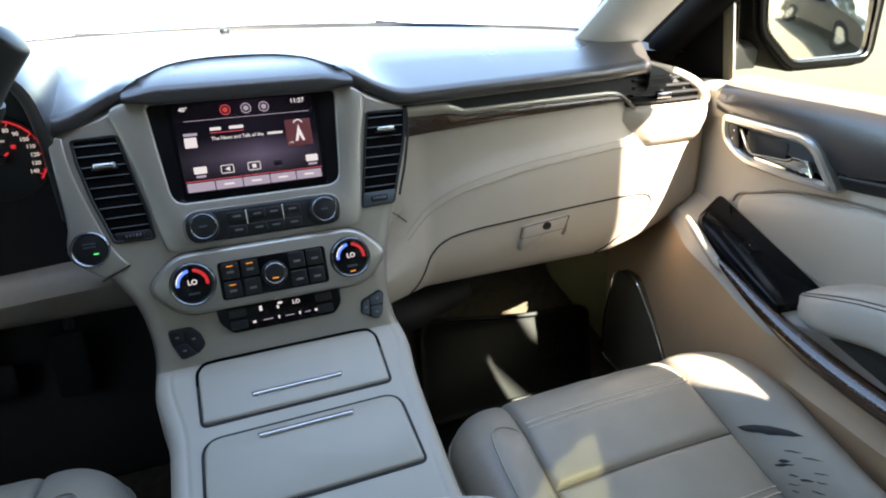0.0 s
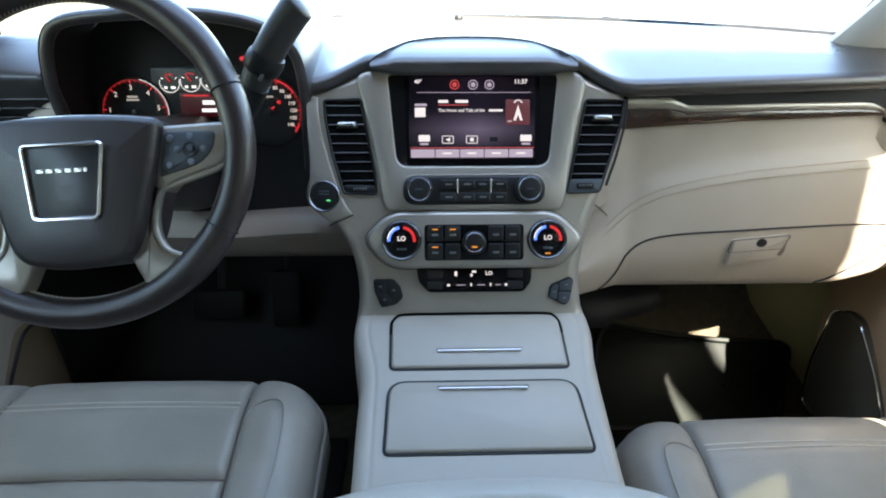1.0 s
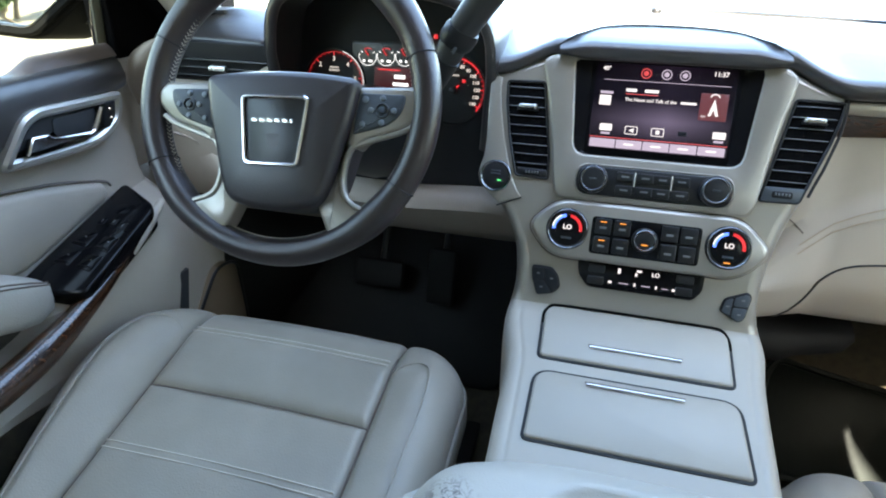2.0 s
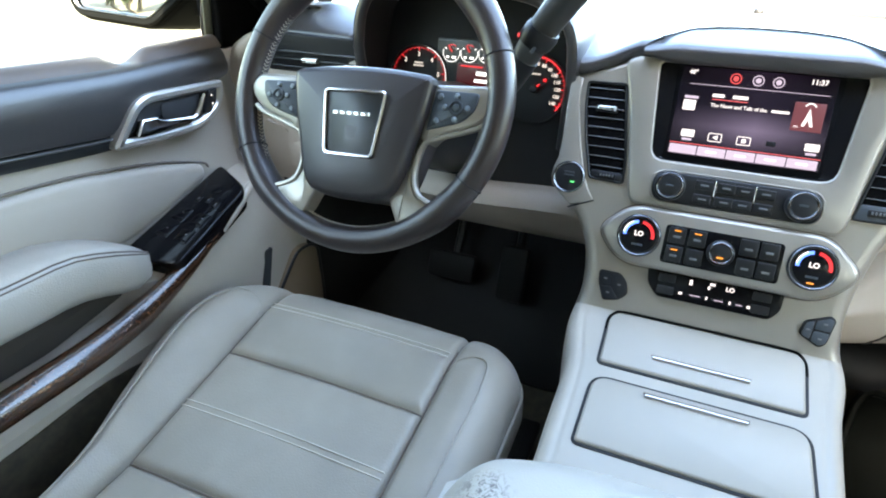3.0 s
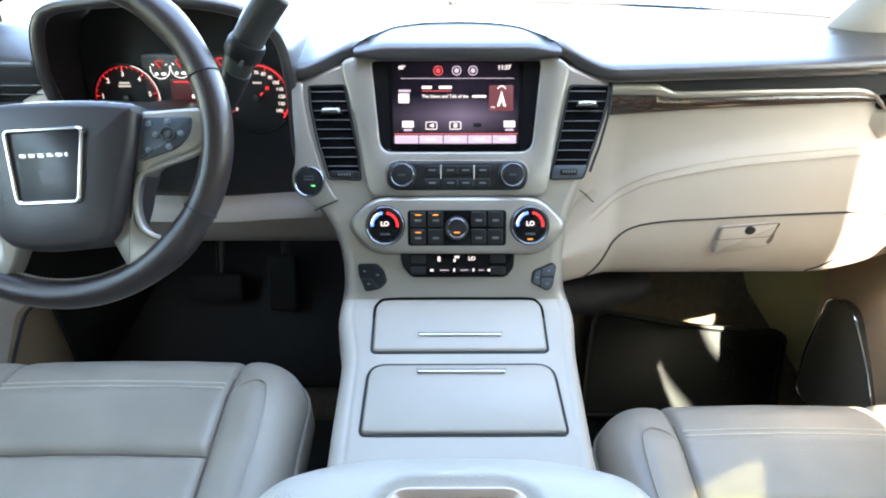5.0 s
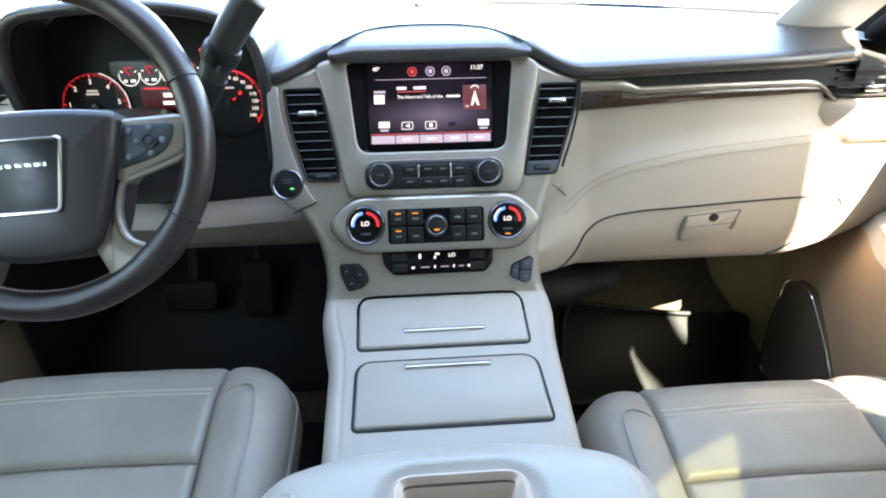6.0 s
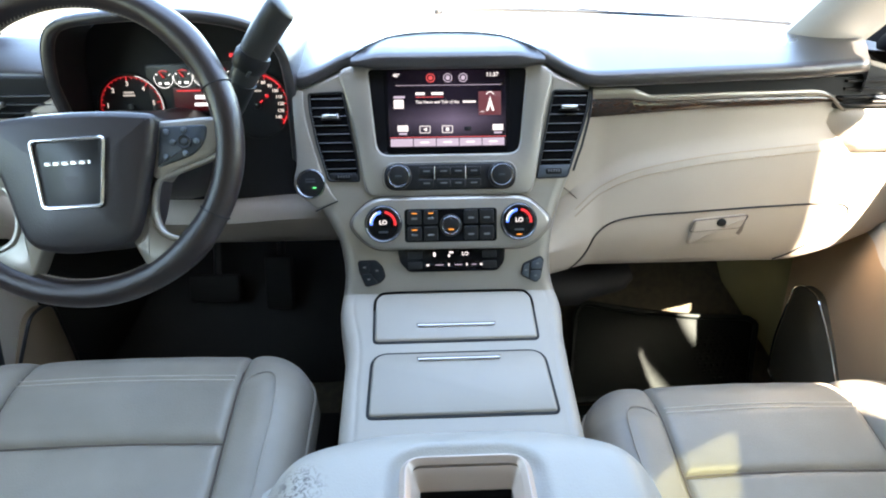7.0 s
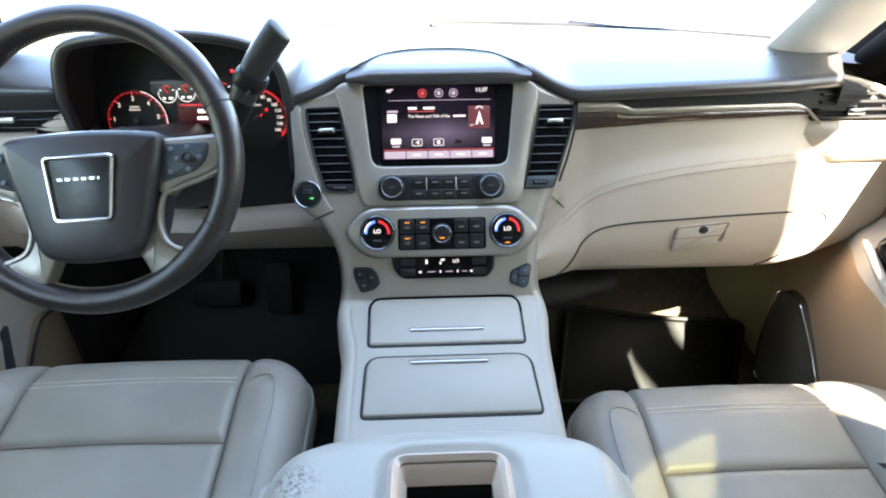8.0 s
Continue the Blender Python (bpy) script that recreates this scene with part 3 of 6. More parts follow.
    edge = smoothpath([(X(0.003), y, z) for y, z in ((-0.1, 0.702), (0.15, 0.692 - sag * 0.3), (0.30, 0.679 - sag * 0.5), (0.53, 0.669 - sag), (0.676, 0.643 - sag), (0.745, 0.614 - sag * 0.5), (0.778, 0.600 - sag * 0.4), (0.786, 0.583))], 5)
    part("pad_seam", tube(edge, 0.0022, 6), SEAM, d, "dark seam over the insert")
    # switch panel on the arm's front end
    if driver:
        a, b, c, e = Vector((X(0.102), 0.768, 0.562)), Vector((X(0.020), 0.802, 0.570)), Vector((X(0.020), 0.574, 0.519)), Vector((X(0.112), 0.590, 0.492))
    else:
        a, b, c, e = Vector((X(0.090), 0.778, 0.566)), Vector((X(0.010), 0.814, 0.572)), Vector((X(0.010), 0.574, 0.519)), Vector((X(0.090), 0.588, 0.487))
    o = (a + b + c + e) / 4 + Vector((0, 0, 0.006))
    u = ((a + b) - (c + e)).normalized()
    W = frame_of(o, u, ((b + c) - (a + e)) * (1 if s < 0 else -1))
    flatten = lambda q: (W.inverted() @ q).to_2d()
    out = rounded([flatten(q) for q in (a, b, c, c.lerp(e, 0.35) + Vector((0, -0.012, 0)), e)], [0.022, 0.016, 0.010, 0.012, 0.012], 5)
    if s > 0:
        out = out[::-1]
    sw = part("switch_panel", slab(W, out, -0.03, 0.006, 0.004), PIANO, d, "gloss black window switch panel")
    spots = [(x, y) for x in (-0.052, -0.012) for y in (-0.019, 0.017)] if driver else [(0.0, 0.0)]
    for px, py in spots:
        wsw = part("window_switch", slab(W, rounded([(px - 0.016, py - 0.013), (px + 0.016, py - 0.013), (px + 0.014, py + 0.013), (px - 0.014, py + 0.013)], 0.003), 0.004, 0.0068, 0.0012), PIANO, sw)
        part("switch_lip", slab(W, oblong(px - 0.012, py - 0.010, px - 0.008, py + 0.010, 0.0015, 3), 0.006, 0.0082, 0.0008), PIANO, wsw)
        part("switch_mark", slab(W, circle(px + 0.004, py, 0.0014, 8), 0.0066, 0.0071, 0.0001), PRINT, wsw)
    if driver:
        part("mirror_control", slab(W, circle(0.062, 0.004, 0.012, 20), 0.004, 0.0070, 0.001), PIANO, sw)
        for px, py in ((0.030, -0.018), (0.030, 0.016), (0.034, -0.001)):
            mb = part("mirror_button", slab(W, oblong(px - 0.008, py - 0.006, px + 0.008, py + 0.006, 0.002), 0.004, 0.0066, 0.0008), PIANO, sw)
            part("switch_mark", slab(W, oblong(px - 0.003, py - 0.0006, px + 0.003, py + 0.0006, 0.0004, 2), 0.0064, 0.0069, 0.0001), PRINT, mb)
    # arm pad
    ac = 0.048 if driver else 0.037
    rows = []
    for i in range(25):
        f = i / 24
        y = lerp(0.592, -0.08, f)
        k = min(1.0, (f / 0.10)) ** 0.5
        zc = ease(f, [(0, 0.508), (0.25, 0.553), (1, 0.57)])
        h, wx = 0.038 * k + 0.002, 0.046 * k + 0.004
        rows.append([(X(ac + wx * math.copysign(abs(math.cos(t)) ** 0.6, math.cos(t))), y, zc + h * math.copysign(abs(math.sin(t)) ** 0.6, math.sin(t))) for t in [2 * math.pi * q / 20 for q in range(20)]])
    part("arm_pad", lattice(rows, wrap=True, caps=True), ARMLEATHER, d, "stitched leather arm pad")
    for ang in (0.62, 0.82):
        pts = []
        for i in range(0, 25):
            f = max(0.03, i / 24)
            zc = ease(f, [(0, 0.508), (0.25, 0.553), (1, 0.57)])
            kk = min(1.0, f / 0.10) ** 0.5
            pts.append((X(ac + (0.046 * kk + 0.0045) * math.cos(ang) ** 0.6), lerp(0.592, -0.08, f), zc + (0.038 * kk + 0.0025) * math.sin(ang) ** 0.6))
        part("stitching", tube(pts, 0.0012, 5), SEAM, d)
    # pull pocket under the pad
    part("pull_pocket", slab(D, rounded(Y([(0.555, 0.500), (0.50, 0.530), (0.0, 0.545), (0.0, 0.455), (0.40, 0.458), (0.52, 0.478)]), 0.012), 0.02, ac + 0.016, 0.004), POCKET, d, "dark pull pocket")
    if driver:
        # dark sheet laid over the driver's lower door where it lies in shade
        rows = []
        for i in range(31):
            y = lerp(-0.09, 0.76, i / 30)
            zt = ease(y, [(-0.05, 0.385), (0.30, 0.382), (0.42, 0.388), (0.56, 0.372), (0.66, 0.31), (0.76, 0.15)])
            k = ease(y, [(0.74, 1.0), (0.95, 0.75)])
            rows.append([(X(piecewise(z, [(0.10, 0.065), (0.16, 0.075), (0.28, 0.085), (0.40, 0.095), (0.47, 0.098)]) * k + d0), y, z) for z, d0 in ((zt + 0.002, -0.004), (zt, 0.003), (zt - 0.006, 0.005), (lerp(zt, 0.12, 0.4), 0.005), (lerp(zt, 0.12, 0.7), 0.005), (0.11, 0.005))])
        part("lower_panel", lattice(rows), CARPET, d, "dark sheet standing in for shade low on the door")
    # burl strip
    q = 0.0 if driver else 0.020
    wp = smoothpath([(X(0.096), 0.705, 0.522), (X(0.100 - q * 0.3), 0.66, 0.506), (X(0.103 - q * 0.5), 0.60, 0.487), (X(0.110 - q * 0.9), 0.52, 0.470), (X(0.116 - q * 1.2), 0.44, 0.463), (X(0.118 - q * 1.3), 0.34, 0.462), (X(0.116 - q * 1.3), 0.10, 0.462), (X(0.114 - q * 1.2), -0.08, 0.462)], 5)
    part("panel_edge", tube(smoothpath([(X(0.086), 0.800, 0.560), (X(0.093), 0.770, 0.550), (X(0.097), 0.730, 0.530), (X(0.096), 0.690, 0.510)], 4), [0.005] + [0.008] * 11 + [0.004], 10), DOORCREAM, d, "cream rolled edge before the wood")
    rad = [lerp(0.005, 0.021 if driver else 0.018, min(1, i / (len(wp) * 0.45))) for i in range(len(wp))]
    part("wood_strip", tube(wp, rad, 12), WOOD, d, "glossy burl wood strip")
    # speaker in the lower front corner
    G = frame_of((X(0.079), 0, 0), (0, -s, 0), (0, 0, 1))
    sp = rounded(Y([(0.968, 0.352), (0.945, 0.368), (0.900, 0.374), (0.825, 0.307), (0.770, 0.24), (0.770, 0.13), (0.965, 0.13), (0.978, 0.22)]), [0.015, 0.015, 0.02, 0.03, 0.03, 0.02, 0.02, 0.03], 4)
    part("speaker_grille", slab(G, sp, -0.02, 0.008, 0.004), BROWNPLASTIC if driver else SPEAKER, d, "dark brown speaker grille")
    part("speaker_trim", tube([G @ Vector((p.x, p.y, 0.009)) for p in sp], 0.0020 if not driver else 0.0035, 6, closed=True), CHROME if not driver else BLACK, d, "thin bright speaker trim")
    if driver:
        # black plate for the slot low in the driver's door
        part("pocket_slot", slab(frame_of((X(0.085), 0, 0), (0, -s, 0), (0, 0, 1)), rounded(Y([(0.825, 0.42), (0.80, 0.42), (0.775, 0.33), (0.80, 0.33)]), 0.006), 0, 0.006, 0.002), MATTE, d, "black pocket slot")
    # glass, frame and corner cover
    if driver:
        part("window_frame", tube([(X(-0.03), 0.872, 0.77), (X(0.0), 0.872, 1.04)], 0.0075, 8, flat=0.6), POST, d)
        part("corner_cover", slab(D, rounded(Y([(0.878, 0.770), (1.24, 0.78), (1.24, 0.93), (1.06, 1.08), (0.885, 1.16)]), 0.01), -0.05, -0.006, 0.004), DEEPBLACK, d, "black corner cover")
    else:
        L = frame_of((s * 0.835, 0, 0.775), (0, -s, 0), (-s * 0.22, 0, 1))
        part("window_frame", slab(L, Y([(0.908, -0.03), (0.884, -0.03), (0.904, 0.29), (0.927, 0.29)]), -0.004, 0.0, 0.001), POST, d, "olive window post")
        part("window_channel", slab(L, Y([(0.884, -0.03), (0.8825, -0.03), (0.9025, 0.29), (0.904, 0.29)]), -0.003, 0.0005, 0.0003), BEZEL, d, "pale window channel")
        part("corner_cover", slab(L, Y([(1.27, -0.04), (0.909, -0.04), (0.934, 0.40), (1.10, 0.36), (1.27, 0.18)]), -0.008, -0.001, 0.001), DEEPBLACK, d, "black corner cover")
    gl = part("window", slab(frame_of((s * (P + 0.05), 0, 0.79), (0, -s, 0), (-s * 0.22, 0, 1)), Y([(0.08, 0.0), (0.872 if driver else 0.895, -0.02), (0.872 if driver else 0.895, 0.20), (0.70, 0.29), (0.50, 0.38), (0.08, 0.41)]), 0, 0.004, 0.001), SIDEGLASS, d)
    gl.visible_shadow = driver
    return d


door(-1, 0.855, True)
door(1, 0.80, False)


# ---- outside mirrors ----
MIRRORBLACK = material("mirror_housing_black", (0.0030, 0.0032, 0.0035), 0.5, spec=0.03, vary=0.2)


def side_mirror(s, cx):
    m = thing("side_mirror", "black outside mirror with bright chrome-edged glass", "car mirror", "side mirrors")
    M = frame_of((cx, 0.92, 0.90 if s > 0 else 0.914), (1, 0.0, 0), (0, 0.04 if s > 0 else 0.13, 1))
    q = [(-0.165, 0.11), (-0.160, -0.030), (-0.045, -0.108), (0.150, -0.098), (0.160, -0.03), (0.155, 0.11)]
    if s > 0:
        q = [(-0.172, 0.11), (-0.168, 0.0), (-0.154, -0.052), (-0.069, -0.115), (0.134, -0.115), (0.122, -0.01), (0.108, 0.11)]
    else:
        q = [(-x, z) for x, z in q][::-1]
    shape = rounded(q, 0.022, 4)
    part("housing", slab(M, inset(shape, -0.020), -0.12, -0.006, 0.008), MIRRORBLACK, m, "black housing")
    part("rim", hoop(M, inset(shape, -0.014), 0.014, -0.008, 0.004, 0.003), MIRRORBLACK, m, "black rim")
    part("rim_line", hoop(M, inset(shape, -0.001), 0.003, 0.0, 0.0052, 0.001), GUNMETAL, m, "bright rim line")
    part("glass", slab(M, shape, -0.010, -0.002, 0.0005), MIRROR, m, "mirror glass")
    part("arm", box(bm_new(), (cx - s * 0.155, 1.0, 0.86), (0.12, 0.06, 0.10), bevel=0.015), BLACK, m)
    part("arm_foot", box(bm_new(), (cx - s * 0.175, 0.99, 0.80), (0.08, 0.10, 0.05), bevel=0.012), BLACK, m)
    return m


side_mirror(1, 1.075)
side_mirror(-1, -1.10)


# ---- dashboard ----
dash = thing("dashboard", "two-tone dashboard, dark cocoa leather top over cream fascia", "dashboard")


def curve(x, table):
    """Smooth lookup through the points of a table, without overshoot at its ends."""
    n = len(table)
    if x <= table[0][0]:
        return table[0][1]
    for i in range(n - 1):
        (a, p), (b, q) = table[i], table[i + 1]
        if x <= b:
            s0 = (q - table[max(0, i - 1)][1]) / (b - table[max(0, i - 1)][0])
            s1 = (table[min(n - 1, i + 2)][1] - p) / (table[min(n - 1, i + 2)][0] - a)
            h, f = b - a, (x - a) / (b - a)
            return p * (1 + 2 * f) * (1 - f) ** 2 + q * f * f * (3 - 2 * f) + h * (s0 * f * (1 - f) ** 2 + s1 * f * f * (f - 1))
    return table[-1][1]


LIP = [(-0.232, 0.789), (-0.214, 0.7905), (-0.19, 0.799), (-0.165, 0.8105), (-0.147, 0.8175), (-0.12, 0.816), (0.0, 0.814), (0.12, 0.816), (0.146, 0.8175), (0.16, 0.811), (0.184, 0.798), (0.21, 0.789), (0.235, 0.7875), (0.40, 0.793), (0.55, 0.798), (0.68, 0.803), (0.75, 0.803)]


def lip(x):
    """Front edge of the leather top: y and z."""
    y = ease(x, [(-0.80, 0.94), (-0.62, 0.925), (-0.59, 0.98), (-0.245, 0.98), (-0.232, 0.874), (-0.15, 0.888), (0.0, 0.90), (0.15, 0.888), (0.225, 0.872), (0.55, 0.868), (0.66, 0.88), (0.74, 0.93)])
    if -0.232 < x < 0.8:
        z = curve(x, LIP)
    else:
        z = ease(x, [(-0.80, 0.797), (-0.605, 0.799), (-0.585, 0.825), (-0.245, 0.825), (-0.232, 0.790)])
    return y, z


rows = []
for i in range(148):
    x = -0.79 + i * 0.01 if i < 143 else (0.6355, 0.6385, 0.6400, 0.6405, 0.6405)[i - 143]
    y, z = lip(x)
    far = far_edge(x)
    flat = 0.838 - 0.02 * max(0, abs(x) - 0.55)
    if x < -0.59:
        rows.append([(x, y + 0.04, 0.783), (x, y + 0.016, 0.786), (x, y + 0.004, 0.790), (x, y + 0.001, 0.794), (x, y, 0.798), (x, y + 0.004, 0.8045), (x, y + 0.011, 0.8105), (x, y + 0.021, 0.8165), (x, y + 0.034, 0.8230), (x, y + 0.062, 0.8340), (x, lerp(y, far, 0.5), 0.8410), (x, lerp(y, far, 0.75), 0.8435), (x, far - 0.01, 0.842), (x, far + 0.02, flat - 0.02)])
        continue
    rows.append([(x, y + 0.04, z - 0.010), (x, y + 0.014, z - 0.006), (x, y + 0.004, z - 0.002), (x, y, z + 0.003), (x, y - 0.0005, z + 0.009), (x, y + 0.0015, z + 0.0140), (x, y + 0.006, z + 0.0175), (x, y + 0.015, z + 0.0198), (x, y + 0.03, z + 0.0215), (x, lerp(y, far, 0.25), lerp(z + 0.0235, flat, 0.6 if x > -0.55 else 0.25)), (x, lerp(y, far, 0.5), lerp(z + 0.022, flat, 0.9 if x > -0.55 else 0.6)), (x, lerp(y, far, 0.75), flat), (x, far - 0.01, flat + 0.001), (x, far + 0.02, flat - 0.02)])
# the passenger's end runs back at a slant and rolls over a rounded edge
for i, row in enumerate(rows):
    drop = (0.0006, 0.0022, 0.0055, 0.0115, 0.030)[i - 143] if i > 142 else 0.0
    rows[i] = [(x + 0.5 * max(0, y - 0.868) * ease(x, [(0.45, 0.0), (0.635, 1.0)]), y, z - drop) for x, y, z in row]
part("dash_top", lattice(rows), DASH, dash, "dark cocoa leather top pad", smooth=60)
part("corner_deck", lattice([[(x, y, 0.800 + 0.012 * f) for x in (0.62, 0.65, 0.68, 0.71)] for y, f in ((0.925, 0), (1.0, 1), (1.1, 1), (1.2, 0))]), DEEPBLACK, dash, "dark deck beside the end vent")
part("sensor", slab(Matrix.Translation((0, 1.285, 0.838)), circle(0, 0, 0.009, 16), 0, 0.009, 0.004), BLACK, dash)
# brow over the display
rows = []
for i in range(41):
    x = lerp(-1, 1, i / 40)
    edge = max(0, abs(x) - 0.70) / 0.30
    k = edge * edge * (3 - 2 * edge)
    hw_f, hw_b = 0.1435, 0.124
    yr = 0.985 - 0.085 * abs(x) ** 3.0
    up, dn = 0.005 * k, 0.006 * k
    rows.append([(x * hw_f, 0.92, 0.812 + up), (x * hw_f, 0.882, 0.8125 + up), (x * hw_f, 0.8755, 0.8145 + up), (x * hw_f, 0.8742, 0.820 + up * 0.5), (x * hw_f, 0.8746, 0.829 - dn * 0.5), (x * hw_f, 0.8775, 0.8335 - dn), (x * hw_f * 0.995, 0.885, 0.8365 - dn), (x * lerp(hw_f, hw_b, 0.45), lerp(0.885, yr, 0.45), 0.842 - dn), (x * hw_b, yr, 0.8475 - dn * 0.6 - 0.003 * x * x), (x * hw_b, yr + 0.004, 0.843 - dn * 0.7 - 0.003 * x * x), (x * hw_b * 1.02, yr + 0.015, 0.82 - dn)])
part("display_brow", lattice(rows, caps=True), DASH, dash, "padded leather brow over the display", smooth=60)

part("brow_seam", tube([(r[8][0] * 1.005, r[8][1] + 0.001, r[8][2] + 0.0004) for r in rows], 0.0016, 6), MATTE, dash, "dark seam behind the brow")
for r in (rows[0], rows[-1]):
    part("brow_seam", tube([Vector(q) + Vector((math.copysign(0.001, q[0]), 0, 0.0005)) for q in r[6:9]], 0.0009, 5), MATTE, dash)

# cream fascia on the passenger's side
CREASE = [(0.150, 0.535), (0.19, 0.568), (0.226, 0.598), (0.252, 0.617), (0.29, 0.638), (0.339, 0.6525), (0.42, 0.6675), (0.50, 0.6765), (0.63, 0.688), (0.70, 0.691), (0.82, 0.690)]


def fascia_profile(x):
    """Depth and height down the soft fascia: upper field, stitched crease, bulged glove box field, rounded foot."""
    c = curve(x, CREASE)
    e = max(0, (x - 0.60) / 0.20)
    foot = 0.085 * e ** 1.6
    turn = max(0, (x - 0.765) / 0.045)
    st = max(0, (0.25 - x) / 0.065)
    low = 0.520 + foot * 0.6
    head = ease(x, [(0.625, 0.782), (0.665, 0.735)])
    prof = [(0.93, head + 0.003), (0.902, head), (0.901, lerp(c + 0.028, head, 0.45)), (0.898, min(c + 0.028, head - 0.006)), (0.892, c + 0.015), (0.884, c + 0.006), (0.8795, c + 0.0005), (0.877, c - 0.005), (0.8755, c - 0.011), (0.8725, lerp(c - 0.011, low, 0.25)), (0.868, lerp(c - 0.011, low, 0.55)), (0.865, lerp(c - 0.011, low, 0.8)), (0.866, low), (0.874, 0.482 + foot), (0.882, 0.469 + foot), (0.893, 0.461 + foot), (0.93, 0.456 + foot), (1.10, 0.468 + foot)]
    return [(y + 0.03 * turn ** 2 - 0.028 * st * (1 if z < c + 0.02 else 0.6), z) for y, z in prof]


fascia_rows = []
for i in range(67):
    x = lerp(0.150, 0.810, i / 66)
    fascia_rows.append([(x, y, z) for y, z in fascia_profile(x)])
part("fascia", lattice(fascia_rows), CREAM, dash, "cream soft fascia over the glove box", smooth=50)


def fascia_y(x, z):
    return piecewise(z, sorted((q, y) for y, q in fascia_profile(x)[1:16]))


def on_fascia(pts, lift=0.002):
    return [Vector((x, fascia_y(x, z) - lift, z)) for x, z in pts]


# glove box door seam, stitched crease lines, handle
seam = smoothpath([(0.208, 0.464, 0), (0.235, 0.497, 0), (0.252, 0.536, 0), (0.280, 0.559, 0), (0.33, 0.569, 0), (0.40, 0.5735, 0), (0.51, 0.580, 0), (0.60, 0.584, 0), (0.650, 0.585, 0), (0.676, 0.580, 0), (0.681, 0.563, 0), (0.655, 0.528, 0), (0.62, 0.496, 0), (0.585, 0.470, 0)], 6)
part("glove_box_door", tube(on_fascia([(p.x, p.y) for p in seam], 0.0006), 0.0017, 6), MATTE, dash, "dark shut line of the glove box")
M = frame_of((0.461, fascia_y(0.461, 0.543) - 0.001, 0.543), (1, 0, 0.05), (0, 0.02, 1))
hd = part("glove_box_handle", slab(M, rounded([(-0.050, -0.026), (0.034, -0.018), (0.047, 0.024), (-0.044, 0.020)], 0.006), -0.004, 0.006, 0.004), CREAM, dash, "cream glove box handle with lock")
part("lock", slab(M, circle(0.002, 0.014, 0.007, 16, 1.2), 0.004, 0.0075, 0.001), BLACK, hd)
part("finger_recess", slab(M, rounded([(0.030, -0.008), (0.036, 0.002), (0.043, 0.016), (0.041, -0.004), (0.036, -0.012)], 0.002), 0.004, 0.0066, 0.0003), SEAM, hd)
part("handle_line", hoop(M, rounded([(-0.051, -0.001), (0.037, 0.001), (0.048, 0.025), (-0.045, 0.021)], 0.005), 0.0012, 0.004, 0.0066, 0.0003), SEAM, hd)
for k in (6, 8):
    pts = [Vector(r[k]) + Vector((0, -0.0006, 0.0004)) for r in fascia_rows[6:-5]]
    part("stitch_line", tube(pts, 0.0008, 5), TAN, dash, "tan stitched line")
part("fascia_joint", tube(on_fascia([(lerp(0.172, 0.214, f), lerp(0.632, 0.600, f)) for f in (0, 0.25, 0.5, 0.75, 1)], 0.0004), 0.0012, 5), SEAM, dash, "dark joint beside the console")

# dark gap, silver cap and burl strip under the leather
part("trim_gap", lattice([[(x, 0.895, 0.790), (x, 0.891, 0.762)] for x in [0.21 + 0.02 * k for k in range(25)]]), VENTBLACK, dash)
def strip(xs, lo, hi, y0, d):
    """A long trim strip with rounded edges: heights lo and hi as tables over x."""
    rows = []
    for x in xs:
        a, b = piecewise(x, lo), piecewise(x, hi)
        r = min(0.0015, (b - a) * 0.3)
        rows.append([(x, y0, a), (x, y0 - d + r, a), (x, y0 - d, a + r), (x, y0 - d - 0.001, (a + b) / 2), (x, y0 - d, b - r), (x, y0 - d + r, b), (x, y0, b)])
    bm = lattice(rows)
    bm.faces.new([bm.verts.new(p) for p in rows[0]])
    bm.faces.new([bm.verts.new(p) for p in rows[-1]])
    return bm


WLO = [(0.222, 0.731), (0.40, 0.743), (0.60, 0.7505), (0.632, 0.7515)]
WHI = [(0.222, 0.762), (0.285, 0.762), (0.318, 0.757), (0.44, 0.760), (0.58, 0.762), (0.605, 0.7605), (0.632, 0.7525)]
CHI = [(0.222, 0.778), (0.288, 0.778), (0.316, 0.767), (0.44, 0.770), (0.575, 0.772), (0.592, 0.770), (0.607, 0.764), (0.650, 0.730)]
part("wood_trim", strip([0.222 + 0.41 * k / 60 for k in range(61)], WLO, WHI, 0.905, 0.012), WOOD, dash, "glossy burl wood trim strip")
part("silver_cap", strip([0.222 + 0.428 * k / 64 for k in range(65)], WHI[:-1] + [(0.65, 0.722)], CHI, 0.905, 0.016), SATIN, dash, "satin silver cap strip")

# end vent by the passenger's door
F2 = frame_of((0.692, 0.905, 0.78), (1, 0, 0), (0, 0.10, 1))
rows = []
for i in range(31):
    x = lerp(0.604, 0.797, i / 30)
    e = max(0, (x - 0.745) / 0.052)
    b = 0.035 * e ** 2.2
    l = ease(x, [(0.604, 0.046), (0.665, 0.0)])
    rows.append([(x, 0.885 + b + l * 0.5, 0.668), (x, 0.870 + b + l, 0.676), (x, 0.862 + b + l, 0.690), (x, 0.858 + b + l, 0.715), (x, 0.860 + b + l, 0.731), (x, 0.868 + b + l, 0.7385), (x, 0.910 + b, 0.740)])
part("end_block", lattice(rows), CREAM, dash, "cream end block under the vent", smooth=60)
hoodp = smoothpath([F2 @ Vector(q) for q in ((0.094, -0.046, 0.010), (0.086, -0.027, 0.012), (0.067, -0.009, 0.010), (0.040, 0.006, 0.006), (0.008, 0.018, 0.0), (-0.050, 0.034, -0.008))], 5)
